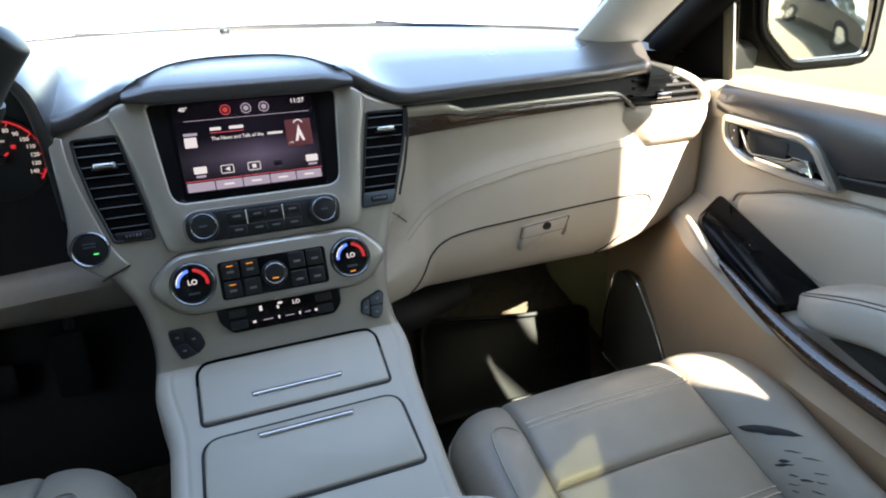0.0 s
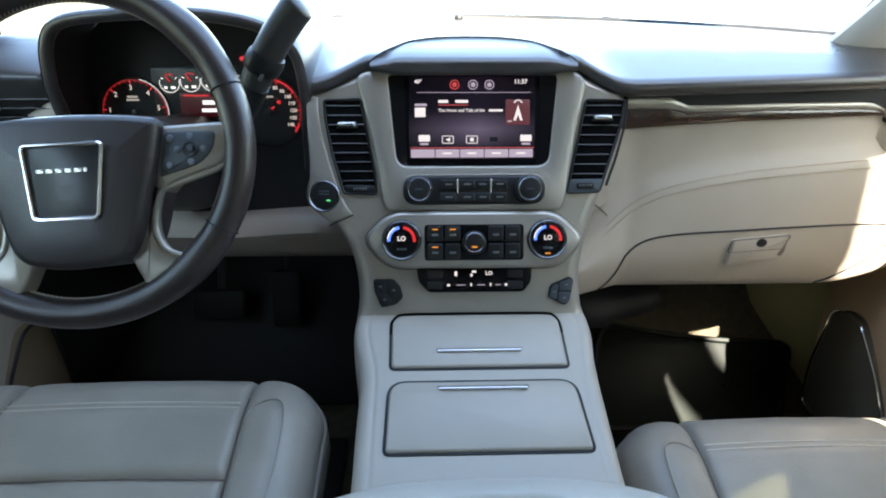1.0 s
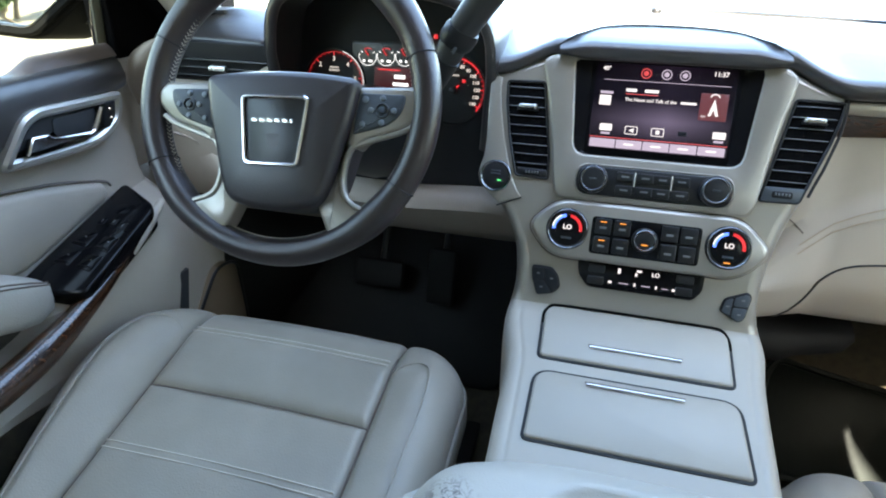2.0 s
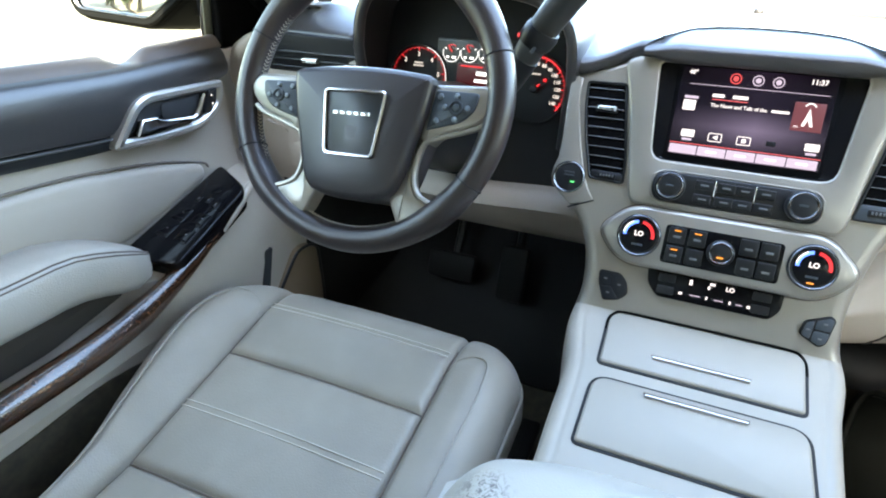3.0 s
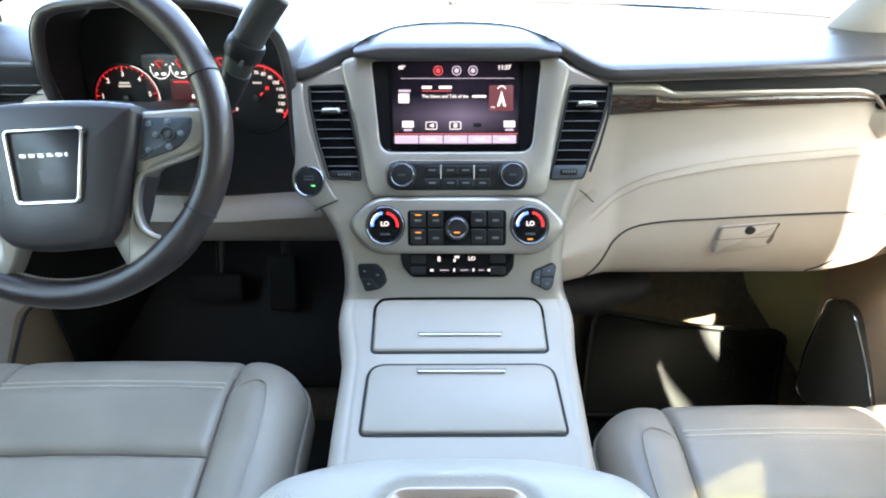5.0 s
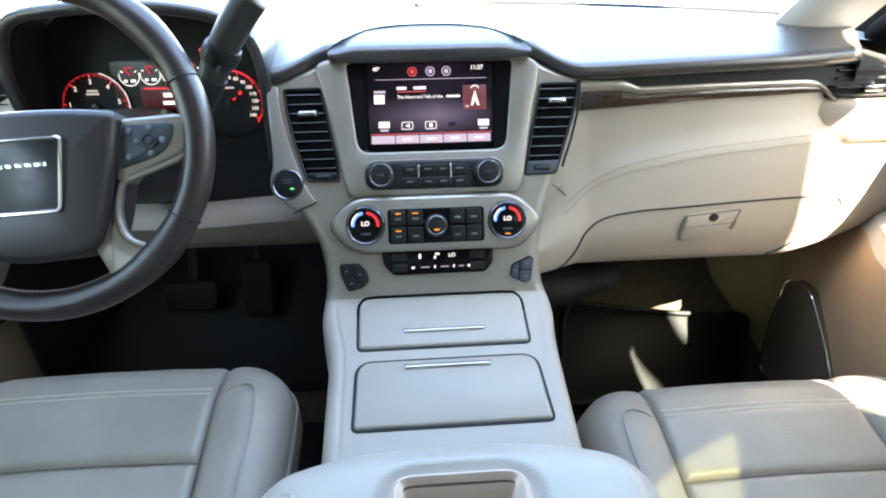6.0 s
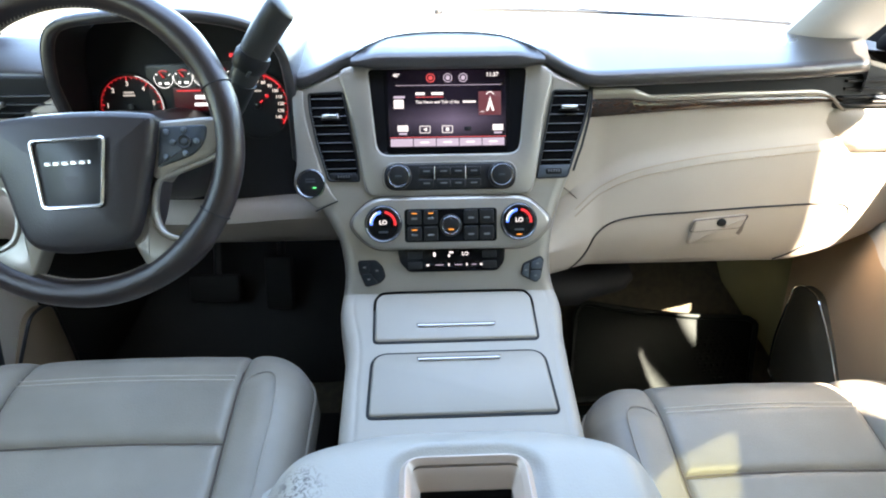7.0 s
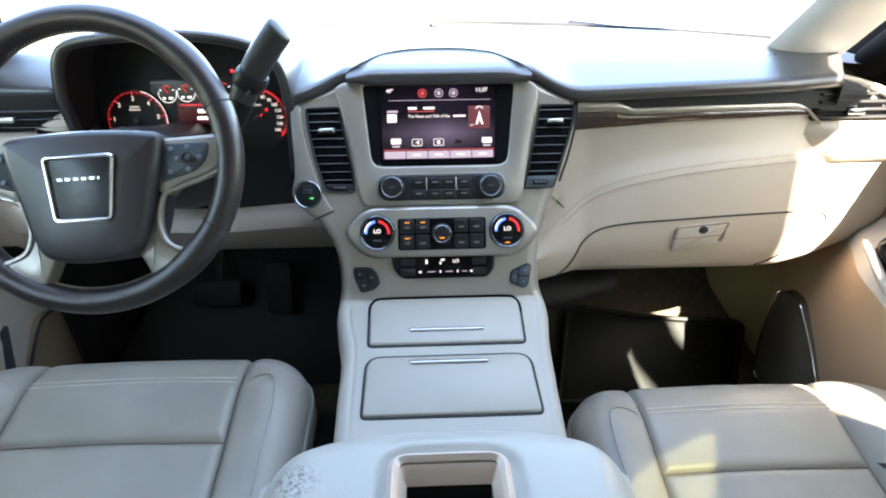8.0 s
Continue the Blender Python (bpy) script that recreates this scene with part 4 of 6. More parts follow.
part("vent_hood", tube(hoodp, [lerp(0.010, 0.005, k / (len(hoodp) - 1)) for k in range(len(hoodp))], 10), CREAM, dash, "cream rim over the vent")
v = part("end_vent", slab(F2, rounded([(-0.075, -0.042), (0.084, -0.044), (0.082, -0.027), (0.062, -0.009), (0.02, 0.013), (-0.055, 0.033)], 0.012), -0.04, 0.004, 0.001), MATTE, dash, "black end vent with angled slats")
for k in range(4):
    z = -0.034 + 0.0125 * k
    x1 = (0.078, 0.068, 0.050, 0.026)[k]
    part("vent_slat", slab(F2, [(-0.068 + 0.006 * max(0, 1 - k), z - 0.002), (x1, z - 0.002), (x1, z + 0.002), (-0.068, z + 0.002)], 0.0, 0.018, 0.0015), VENTBLACK, v)
part("vent_tab", slab(F2, oblong(-0.022, -0.029, 0.008, -0.018, 0.003), 0.012, 0.024, 0.003), GUNMETAL, v, "silver vent tab")

# driver's side: hood of the instruments
rows = []
arch = smoothpath([(-0.588, 0.70, 0), (-0.583, 0.80, 0), (-0.572, 0.858, 0), (-0.545, 0.886, 0), (-0.48, 0.896, 0), (-0.40, 0.899, 0), (-0.33, 0.894, 0), (-0.275, 0.880, 0), (-0.238, 0.85, 0), (-0.228, 0.80, 0), (-0.232, 0.74, 0), (-0.24, 0.66, 0)], 4)
c = Vector((-0.405, 0.78, 0))
for out, y in ((0.93, 0.985), (0.95, 0.90), (0.975, 0.872), (1.0, 0.868), (1.02, 0.878), (1.025, 0.93), (1.02, 1.02), (0.95, 1.06)):
    rows.append([(c.x + (p.x - c.x) * out, y + (0.03 * max(0, 0.80 - p.y) / 0.1 if y < 0.95 else 0) - 0.012 * math.cos((p.x - c.x) * 8), c.y + (p.y - c.y) * out) for p in arch])
part("cluster_hood", lattice(rows[2:]), DASH, dash, "dark leather hood over the instruments", smooth=60)
part("hood_rim", tube([(c.x + (p.x - c.x) * 0.962, 0.875 + 0.03 * max(0, 0.80 - p.y) / 0.1 - 0.012 * math.cos((p.x - c.x) * 8), c.y + (p.y - c.y) * 0.962) for p in arch], 0.0085, 12), DASH, dash, "padded leather rim of the hood", smooth=60)
part("hood_lining", lattice(rows[:3]), LINING, dash, "matte black lining of the hood", smooth=60)
C = frame_of((-0.40, 0.955, 0.76), (1, 0, 0), (0, 0.2, 0.98))
cluster = part("instrument_panel", slab(C, rounded([(-0.17, -0.20), (0.165, -0.20), (0.175, 0.07), (0.12, 0.12), (-0.12, 0.13), (-0.17, 0.09)], 0.02), -0.03, 0.0, 0.001), MATTE, dash, "dark instrument cluster with red lit gauges")


def arc(M, cx, cy, r, a0, a1, w, lift, n=20, bm=None):
    bm = bm or bm_new()
    rows = []
    for k in range(n + 1):
        a = radians(lerp(a0, a1, k / n))
        rows.append([M @ Vector((cx + (r - w / 2) * math.cos(a), cy + (r - w / 2) * math.sin(a), lift)), M @ Vector((cx + (r + w / 2) * math.cos(a), cy + (r + w / 2) * math.sin(a), lift))])
    return lattice(rows, bm)


DIALNUM = glowing("dial_numerals", (0.95, 0.85, 0.85), 0.055)
DIALGREY = glowing("dim_dial_print", (0.8, 0.75, 0.75), 0.035)


def gauge(cx, cy, r, a0, a1, ticks, numbers, size, needle):
    part("gauge_rim", tube([C @ Vector((cx + r * 1.1 * math.cos(a), cy + r * 1.1 * math.sin(a), 0.002)) for a in [2 * math.pi * k / 40 for k in range(40)]], 0.0016, 6, closed=True), BLACK, cluster)
    bm = arc(C, cx, cy, r * 1.0, a0, a1, 0.0006, 0.003)
    for k in range(ticks):
        a = radians(lerp(a0, a1, k / (ticks - 1)))
        big = k % 4 == 0
        tube([C @ Vector((cx + r * q * math.cos(a), cy + r * q * math.sin(a), 0.0035)) for q in (0.88 if big else 0.94, 0.99)], 0.0009 if big else 0.0005, 4, bm)
    part("gauge_scale", bm, RED, cluster, "red lit gauge scale")
    for k, txt in enumerate(numbers):
        if txt:
            a = radians(lerp(a0, a1, k / (len(numbers) - 1)))
            writing("gauge_number", txt, C, cx + r * 0.77 * math.cos(a), cy + r * 0.77 * math.sin(a), size, DIALNUM, cluster, lift=0.004, bold=0.0002)
    if needle is not None:
        a = radians(needle)
        part("needle", tube([C @ Vector((cx + r * q * math.cos(a), cy + r * q * math.sin(a), 0.005)) for q in (-0.08, 0.24)], [0.0019, 0.0014], 6), RED, cluster, "red needle")
    part("gauge_hub", slab(C, circle(cx, cy, r * 0.13, 16), 0.003, 0.007, 0.001), BLACK, cluster)


part("gauge_plate", slab(C, rounded([(-0.076, -0.03), (0.062, -0.03), (0.070, 0.052), (-0.080, 0.048)], 0.006), -0.004, 0.0012, 0.0005), material("gauge_plate_plastic", (0.014, 0.015, 0.017), 0.35, vary=0.2), cluster, "charcoal plate behind the small gauges")
gauge(-0.1085, -0.018, 0.048, 215, -30, 25, ["", "1", "2", "3", "4", "5", "6"], 0.0100, None)
gauge(0.093, -0.017, 0.0485, 207, -31, 29, ["0", "", "20", "", "40", "", "60", "70", "80", "90", "100", "110", "120", "130", "140"], 0.0072, 42)
part("gauge_band", arc(C, 0.093, -0.017, 0.0485, 88, 38, 0.0024, 0.0042), RED, cluster, "red lit band")
part("gauge_band", arc(C, 0.093, -0.017, 0.0485, -22, -38, 0.0024, 0.0042), RED, cluster, "red lit band")
part("gauge_ring", arc(C, -0.1085, -0.018, 0.0505, 75, -25, 0.0008, 0.0042), WHITEGLOW, cluster, "pale gauge outline")
for k, cx in enumerate((-0.052, -0.021, 0.010, 0.041)):
    cy = 0.0265 + 0.0012 * k
    part("gauge_ring", arc(C, cx, cy, 0.0148, 165, 375, 0.0009, 0.003), WHITEGLOW, cluster, "pale gauge outline")
    part("gauge_scale", arc(C, cx, cy, 0.0118, 125, 55, 0.0013, 0.003, 8), RED, cluster, "small red gauge arc")
    part("needle", tube([C @ Vector((cx + 0.001, cy + 0.001, 0.004)), C @ Vector((cx - 0.005, cy + 0.009, 0.004))], [0.0012, 0.0007], 5), RED, cluster)
    for a in (150, 30):
        part("small_tick", tube([C @ Vector((cx + q * math.cos(radians(a)), cy + q * math.sin(radians(a)), 0.0035)) for q in (0.010, 0.0135)], 0.0007, 4), WHITEGLOW, cluster)
    for dx, w in ((-0.0065, 0.0042), (0.0045, 0.0066)):
        part("small_label", slab(C, oblong(cx + dx - w / 2, cy - 0.0095, cx + dx + w / 2, cy - 0.0058, 0.0005, 2), 0.002, 0.0032, 0.0002), WHITEGLOW, cluster)
part("message_panel", slab(C, oblong(-0.040, -0.024, 0.048, 0.0115, 0.003), 0.0, 0.002, 0.0005), glowing("dim_red_display", (0.9, 0.03, 0.06), 0.0028), cluster, "dim red message display")
for x0, x1, y0, h, mt in ((-0.006, 0.012, -0.006, 0.006, WHITEGLOW), (-0.008, 0.018, -0.017, 0.005, WHITEGLOW), (-0.034, 0.004, 0.006, 0.0022, RED), (0.056, 0.062, 0.058, 0.006, RED), (0.106, 0.111, -0.005, 0.005, RED)):
    part("display_bar", slab(C, oblong(x0, y0, x1, y0 + h, 0.0008), 0.001, 0.0032, 0.0002), mt, cluster)
for cx, y0, w in ((-0.110, 0.004, 0.016), (-0.110, -0.0005, 0.019), (0.094, 0.004, 0.014)):
    for k in range(5):
        x = cx - w / 2 + w * k / 5
        part("dial_mark", slab(C, oblong(x, y0, x + w / 5 * 0.75, y0 + 0.0030, 0.0004, 2), 0.001, 0.0032, 0.0002), DIALGREY, cluster)

# lower dash under the wheel
rows = []
for i in range(25):
    x = lerp(-0.79, -0.14, i / 24)
    e = max(0, (-0.70 - x) / 0.09)
    up = ease(x, [(-0.79, 0.65), (-0.70, 0.615), (-0.60, 0.593), (-0.38, 0.590), (-0.24, 0.597), (-0.17, 0.606)])
    rows.append([(x, 0.98 - 0.03 * e, up - 0.002), (x, 0.902 - 0.02 * e, up + 0.002), (x, 0.884 + 0.02 * e, up - 0.008), (x, 0.879 + 0.02 * e, up - 0.026), (x, 0.882 + 0.02 * e, 0.568), (x, 0.891 + 0.02 * e, 0.556), (x, 0.930 + 0.02 * e, 0.513), (x, 0.965, 0.484), (x, 1.00, 0.470), (x, 1.20, 0.475)])
part("knee_panel", lattice(rows), CREAM, dash, "cream knee panel under the steering column", smooth=50)
rows = []
for i in range(25):
    x = lerp(-0.893, -0.575, i / 24)
    b = 0.050 * max(0, (-0.835 - x) / 0.058) ** 2.2
    rows.append([(x, 0.96 + b, 0.738), (x, 0.918 + b, 0.735), (x, 0.908 + b, 0.728), (x, 0.904 + b, 0.712), (x, 0.904 + b, 0.69), (x, 0.902 + b, 0.682), (x, 0.896 + b, 0.674), (x, 0.892 + b, 0.655), (x, 0.890 + b, 0.62), (x, 0.893 + b, 0.57), (x, 0.91 + b, 0.53)])
part("side_fascia", lattice(rows), CREAM, dash, "cream fascia under the end vent", smooth=60)
part("vent_hood", tube(smoothpath([(-0.868, 0.935, 0.690), (-0.864, 0.918, 0.725), (-0.852, 0.915, 0.758), (-0.826, 0.922, 0.785), (-0.79, 0.935, 0.802)], 5), [0.020] * 12 + [0.018, 0.016, 0.015, 0.013, 0.011, 0.010, 0.008, 0.007, 0.006], 12), CREAM, dash, "cream rim beside the end vent")
V = frame_of((0, 0.935, 0), (1, 0, 0), (0, 0, 1))
lv = part("end_vent", slab(V, rounded([(-0.80, 0.728), (-0.60, 0.728), (-0.578, 0.752), (-0.578, 0.800), (-0.80, 0.800)], 0.008), -0.02, 0.012, 0.003), VENTBLACK, dash, "black end vent with silver tab")
for k in range(3):
    part("vent_slat", box(bm_new(), (-0.69, 0.919, 0.746 + 0.013 * k), (0.19, 0.012, 0.0018), bevel=0.0006), SLAT, lv)
part("vent_tab", box(bm_new(), (-0.70, 0.912, 0.760), (0.030, 0.010, 0.008), bevel=0.002), SILVER, lv)
part("side_cap", slab(V, rounded([(-0.670, 0.738), (-0.580, 0.72), (-0.578, 0.768), (-0.605, 0.772)], 0.012), -0.02, 0.022, 0.008), CREAM, dash)
part("column_shroud", tube([(-0.43, 0.93, 0.67), (-0.435, 0.84, 0.70), (-0.442, 0.74, 0.74)], [0.075, 0.065, 0.055], 16), BLACK, dash, "black steering column shroud")
part("light_control", slab(frame_of((-0.70, 0.892, 0.69), (1, 0, 0), (0, 0.05, 1)), circle(0, 0, 0.022, 20), -0.01, 0.010, 0.004), BLACK, dash, "black light control knob")

# ---- centre console and stack ----
console = thing("center_console", "champagne satin centre console with control stack", "center console")
S = frame_of((0, 0.80, 0.60), (1, 0, 0), (0, 0.391, 0.921))
LID = frame_of((0, 0.66, 0.475), (1, 0, 0), (0, 0.984, 0.176))
stations = []
for v, a, b in ((-0.24, 0.156, 0.155), (-0.147, 0.156, 0.155), (-0.0857, 0.157, 0.157), (-0.04, 0.157, 0.1585), (-0.013, 0.1575, 0.1597), (0.01, 0.1600, 0.1610), (0.03, 0.1645, 0.1630), (0.05, 0.1690, 0.1660), (0.07, 0.1725, 0.1690), (0.084, 0.1735, 0.1693)):
    p = LID @ Vector((0, v, 0))
    stations.append((p.y, p.z, 0.0, a, b))
stations += [(0.7520, 0.4925, 0.2, 0.1728, 0.1680), (0.7573, 0.4972, 0.5, 0.1705, 0.1645), (0.7607, 0.5045, 0.8, 0.1682, 0.1600)]
for v, a, b in ((-0.092, 0.1668, 0.1577), (-0.069, 0.1677, 0.1560), (-0.045, 0.1712, 0.1575), (-0.0275, 0.1760, 0.1600), (-0.01, 0.1840, 0.1635), (0.005, 0.1925, 0.1670), (0.02, 0.2035, 0.1712), (0.03, 0.2140, 0.1740), (0.04, 0.2250, 0.1775), (0.05, 0.2325, 0.1815), (0.061, 0.2345, 0.1860), (0.075, 0.2325, 0.1908), (0.09, 0.2315, 0.1958), (0.11, 0.2310, 0.2028), (0.135, 0.2320, 0.2096), (0.158, 0.2330, 0.2155), (0.182, 0.2335, 0.2182), (0.200, 0.2340, 0.2185), (0.205, 0.2250, 0.2050), (0.215, 0.1950, 0.1800), (0.2266, 0.1680, 0.1600), (0.236, 0.150, 0.147)):
    p = S @ Vector((0, v, 0))
    stations.append((p.y, p.z, 1.0, a, b))
rows = []
for y, z, k, a, b in stations:
    n = (Vector((0, -0.176, 0.984)).lerp(Vector((0, -0.921, 0.391)), k)).normalized()
    dn = Vector((0, 0, -1)).lerp(Vector((0, 1, -0.1)), k)
    p = Vector((0, y, z))
    row, g = [], 0.0014 * (1 - k)
    edge = ((0.0, 0.13), (-0.001, 0.05), (0.0, 0.018), (0.0025, 0.008), (0.007, 0.003), (0.0135, 0.0008), (0.0185, 0.0002 + g * 0.3), (0.0205, g), (0.0225, 0.0002 + g * 0.2), (0.027, 0.0))
    row += [p + Vector((-a + x, 0, 0)) + dn * d for x, d in edge]
    row += [p + Vector((lerp(-a + 0.027, b - 0.027, q / 8), 0, 0)) for q in range(1, 8)]
    row += [p + Vector((b - x, 0, 0)) + dn * d for x, d in edge[::-1]]
    rows.append(row)
part("lower_shell", lattice(rows[:12]), CONSOLE, console, "pale lower console shell", smooth=50)
part("console_shell", lattice(rows[11:]), SATIN, console, "champagne satin shell", smooth=50)
for s in (-1, 1):
    ramp = [(-0.2, 0.06), (1.10, 0.06), (1.15, 0.52), (0.80, 0.52), (0.72, 0.44), (-0.2, 0.40)]
    part("side_carpet", slab(frame_of((s * 0.135, 0, 0), (0, s, 0), (0, 0, 1)), [(s * y, z) for y, z in ramp], -0.02, 0.016, 0.003), CARPET, console, "brown carpeted console side")


def edge_at(table, v):
    return curve(v, table)


# raised trim strip round the start button, and the joints that part the upper stack from the lower console
strip_out = [(-0.2345, 0.2030), (-0.2335, 0.158), (-0.2315, 0.1105), (-0.2320, 0.088), (-0.2362, 0.072), (-0.2372, 0.0605), (-0.2335, 0.048), (-0.2225, 0.0378), (-0.2025, 0.0228)]
strip_in = [(-0.1725, 0.0345), (-0.1800, 0.0450), (-0.1902, 0.0639), (-0.1975, 0.0870), (-0.2044, 0.1105), (-0.2105, 0.1340), (-0.2155, 0.158), (-0.2180, 0.180), (-0.2183, 0.1985)]
part("start_trim", slab(S, [Vector(q) for q in strip_out + strip_in], -0.006, 0.0026, 0.0022), SATIN, console, "champagne satin strip round the start button", smooth=50)
part("shell_joint", tube([S @ Vector((lerp(-0.206, -0.172, f), lerp(0.0195, 0.0345, f), 0.0012)) for f in (0, 0.5, 1)], 0.0012, 6), MATTE, console, "dark joint line")
part("shell_joint", tube([S @ Vector((x + 0.001, v, -0.004)) for x, v in ((0.1905, 0.074), (0.1958, 0.09), (0.2030, 0.11), (0.2098, 0.135), (0.2157, 0.158), (0.2184, 0.182), (0.2187, 0.199))], 0.0019, 6), MATTE, console, "dark joint line")


def lid(pts, bar_v):
    sh = rounded(pts, [0.006, 0.006, 0.022, 0.022], 6)
    part("lid_gap", slab(LID, inset(sh, -0.0036), -0.01, 0.0014, 0.0004), MATTE, console, "dark gap round the lid")
    l = part("lid", slab(LID, sh, -0.01, 0.0048, 0.0035), CONSOLE, console, "pale sliding storage lid")
    part("pull_bar", tube([LID @ Vector((lerp(-0.054, 0.059, k / 8), bar_v, 0.0062)) for k in range(9)], 0.0025, 12), CHROME, l, "slim chrome pull bar")
    part("bar_slot", slab(LID, oblong(-0.056, bar_v + 0.0022, 0.061, bar_v + 0.0058, 0.001), 0.004, 0.0056, 0.0004), SEAM, l)


lid([(-0.116, 0.003), (0.119, 0.003), (0.122, 0.102), (-0.119, 0.102)], 0.028)
lid([(-0.1185, -0.124), (0.125, -0.124), (0.122, -0.022), (-0.117, -0.022)], -0.036)
top_gap = smoothpath([LID @ Vector(q) for q in ((-0.1195, 0.066, 0.0015), (-0.1190, 0.082, 0.0022), (-0.1130, 0.0945, 0.0052), (-0.1000, 0.0990, 0.0062), (-0.05, 0.0995, 0.0064), (0.0, 0.0998, 0.0064), (0.05, 0.0995, 0.0064), (0.103, 0.0990, 0.0062), (0.1160, 0.0945, 0.0052), (0.1220, 0.082, 0.0022), (0.1225, 0.066, 0.0015))], 5)
part("lid_gap", tube(top_gap, 0.0020, 6), DEEPBLACK, console, "dark gap over the upper lid")


# centre plate: the two pillars beside the display and the field round the radio controls
def resample(pts, n):
    """n points at even steps along a closed polygon."""
    P = [Vector(p) for p in pts]
    L = [(P[(i + 1) % len(P)] - P[i]).length for i in range(len(P))]
    total, out, i, run = sum(L), [], 0, 0.0
    for k in range(n):
        want = total * k / n
        while run + L[i] < want and i < len(P) - 1:
            run += L[i]
            i += 1
        out.append(P[i].lerp(P[(i + 1) % len(P)], (want - run) / max(L[i], 1e-9)))
    return out


left = [(-0.1495, 0.2345), (-0.1648, 0.2266), (-0.1592, 0.2049), (-0.1507, 0.1736), (-0.1426, 0.1342), (-0.1369, 0.0943), (-0.1318, 0.0622), (-0.1256, 0.0400)]
right = [(0.1240, 0.0400), (0.1315, 0.0620), (0.1380, 0.1097), (0.1452, 0.1572), (0.1548, 0.1964), (0.1588, 0.2213), (0.1420, 0.2345)]
outer = rounded([(0.0, 0.2345)] + left + [(0.0, 0.0400)] + right, [0, 0.012, 0.008, 0.02, 0.02, 0.02, 0.02, 0.02, 0.01, 0, 0.01, 0.02, 0.02, 0.02, 0.02, 0.008, 0.012], 4)
hole = rounded([(0.0, 0.2285), (-0.1203, 0.2285), (-0.1085, 0.1025), (0.0, 0.1025), (0.1055, 0.1025), (0.1176, 0.2285)], [0, 0.003, 0.016, 0, 0.016, 0.003], 5)
hl = resample(hole, 96)
ol = resample(outer, 192)
bm = bm_new()
loops = [[bm.verts.new(S @ Vector((p.x, p.y, h))) for p in ring] for ring, h in ((ol, -0.004), (ol, 0.0030), (inset(ol, 0.0012), 0.0052), (inset(ol, 0.004), 0.0065))]
for a, b in zip(loops, loops[1:]):
    for i in range(len(ol)):
        bm.faces.new((a[i - 1], a[i], b[i], b[i - 1]))
inner = [[bm.verts.new(S @ Vector((p.x, p.y, h))) for p in ring] for ring, h in ((inset(hl, -0.003), 0.0065), (inset(hl, -0.0006), 0.0052), (hl, 0.0025), (hl, -0.006))]
for a, b in zip(inner, inner[1:]):
    for i in range(len(hl)):
        bm.faces.new((a[i - 1], a[i], b[i], b[i - 1]))
rim_edges = [bm.edges.get((l[i - 1], l[i])) for l in (loops[-1], inner[0]) for i in range(len(l))]
bmesh.ops.triangle_fill(bm, edges=rim_edges, use_beauty=True)
part("center_plate", bm, SATIN, console, "champagne satin plate with pillars beside the display", smooth=50)
# sloped gloss surround and the flat display in it
bez = rounded([(-0.0945, 0.1045), (0.0895, 0.1045), (0.0935, 0.2290), (-0.0975, 0.2290)], 0.003)
hs = resample([(0.0, 0.2285)] + hole[1:], 96)
bs = resample(rounded([(0.0, 0.2290), (-0.0975, 0.2290), (-0.0945, 0.1055), (0.0, 0.1055), (0.0895, 0.1055), (0.0935, 0.2290)], [0, 0.003, 0.003, 0, 0.003, 0.003], 5), 96)
part("display_surround", lattice([[S @ Vector((p.x, p.y, h)) for p in ring] for ring, h in ((hs, 0.0045), (inset(hs, 0.002), 0.0040), (bs, 0.0012), (bs, -0.006))], wrap=True), PIANO, console, "gloss black sloped display surround")
disp = part("display", slab(S, bez, -0.012, 0.0016, 0.0005), DEEPBLACK, console, "touch display in a gloss black bezel")
DS = S
S = S @ Matrix.Translation((0, 0, -0.0028))


def screen_material():
    m = bpy.data.materials.new("lit_display")
    m.use_nodes = True
    t = m.node_tree
    b = t.nodes["Principled BSDF"]
    b.inputs["Base Color"].default_value, b.inputs["Roughness"].default_value = (0.006, 0.005, 0.008, 1), 0.16
    co, sx, rp = (t.nodes.new(k) for k in ("ShaderNodeTexCoord", "ShaderNodeSeparateXYZ", "ShaderNodeValToRGB"))
    t.links.new(co.outputs["Generated"], sx.inputs[0])
    e = rp.color_ramp.elements
    e[0].position, e[0].color = 0.0, (0.05, 0.042, 0.07, 1)
    e[1].position, e[1].color = 1.0, (0.004, 0.0026, 0.006, 1)
    for p, cc in ((0.14, (0.010, 0.008, 0.014, 1)), (0.36, (0.055, 0.046, 0.078, 1)), (0.60, (0.004, 0.003, 0.006, 1))):
        q = e.new(p)
        q.color = cc
    t.links.new(sx.outputs["Z"], rp.inputs[0])
    # the glow of the picture's own design fades towards both sides
    side, mul = t.nodes.new("ShaderNodeValToRGB"), t.nodes.new("ShaderNodeMix")
    mul.data_type, mul.blend_type = "RGBA", "MULTIPLY"
    mul.inputs[0].default_value = 1.0
    f = side.color_ramp.elements
    f[0].color, f[1].color = (0.12, 0.12, 0.12, 1), (0.12, 0.12, 0.12, 1)
    for p, g in ((0.28, 0.45), (0.55, 1.0), (0.80, 0.45)):
        q = f.new(p)
        q.color = (g, g, g, 1)
    t.links.new(sx.outputs["X"], side.inputs[0])
    t.links.new(rp.outputs[0], mul.inputs[6])
    t.links.new(side.outputs[0], mul.inputs[7])
    t.links.new(mul.outputs[2], b.inputs["Emission Color"])
    b.inputs["Emission Strength"].default_value = 0.145
    b.inputs["Specular IOR Level"].default_value = 0.15
    return m


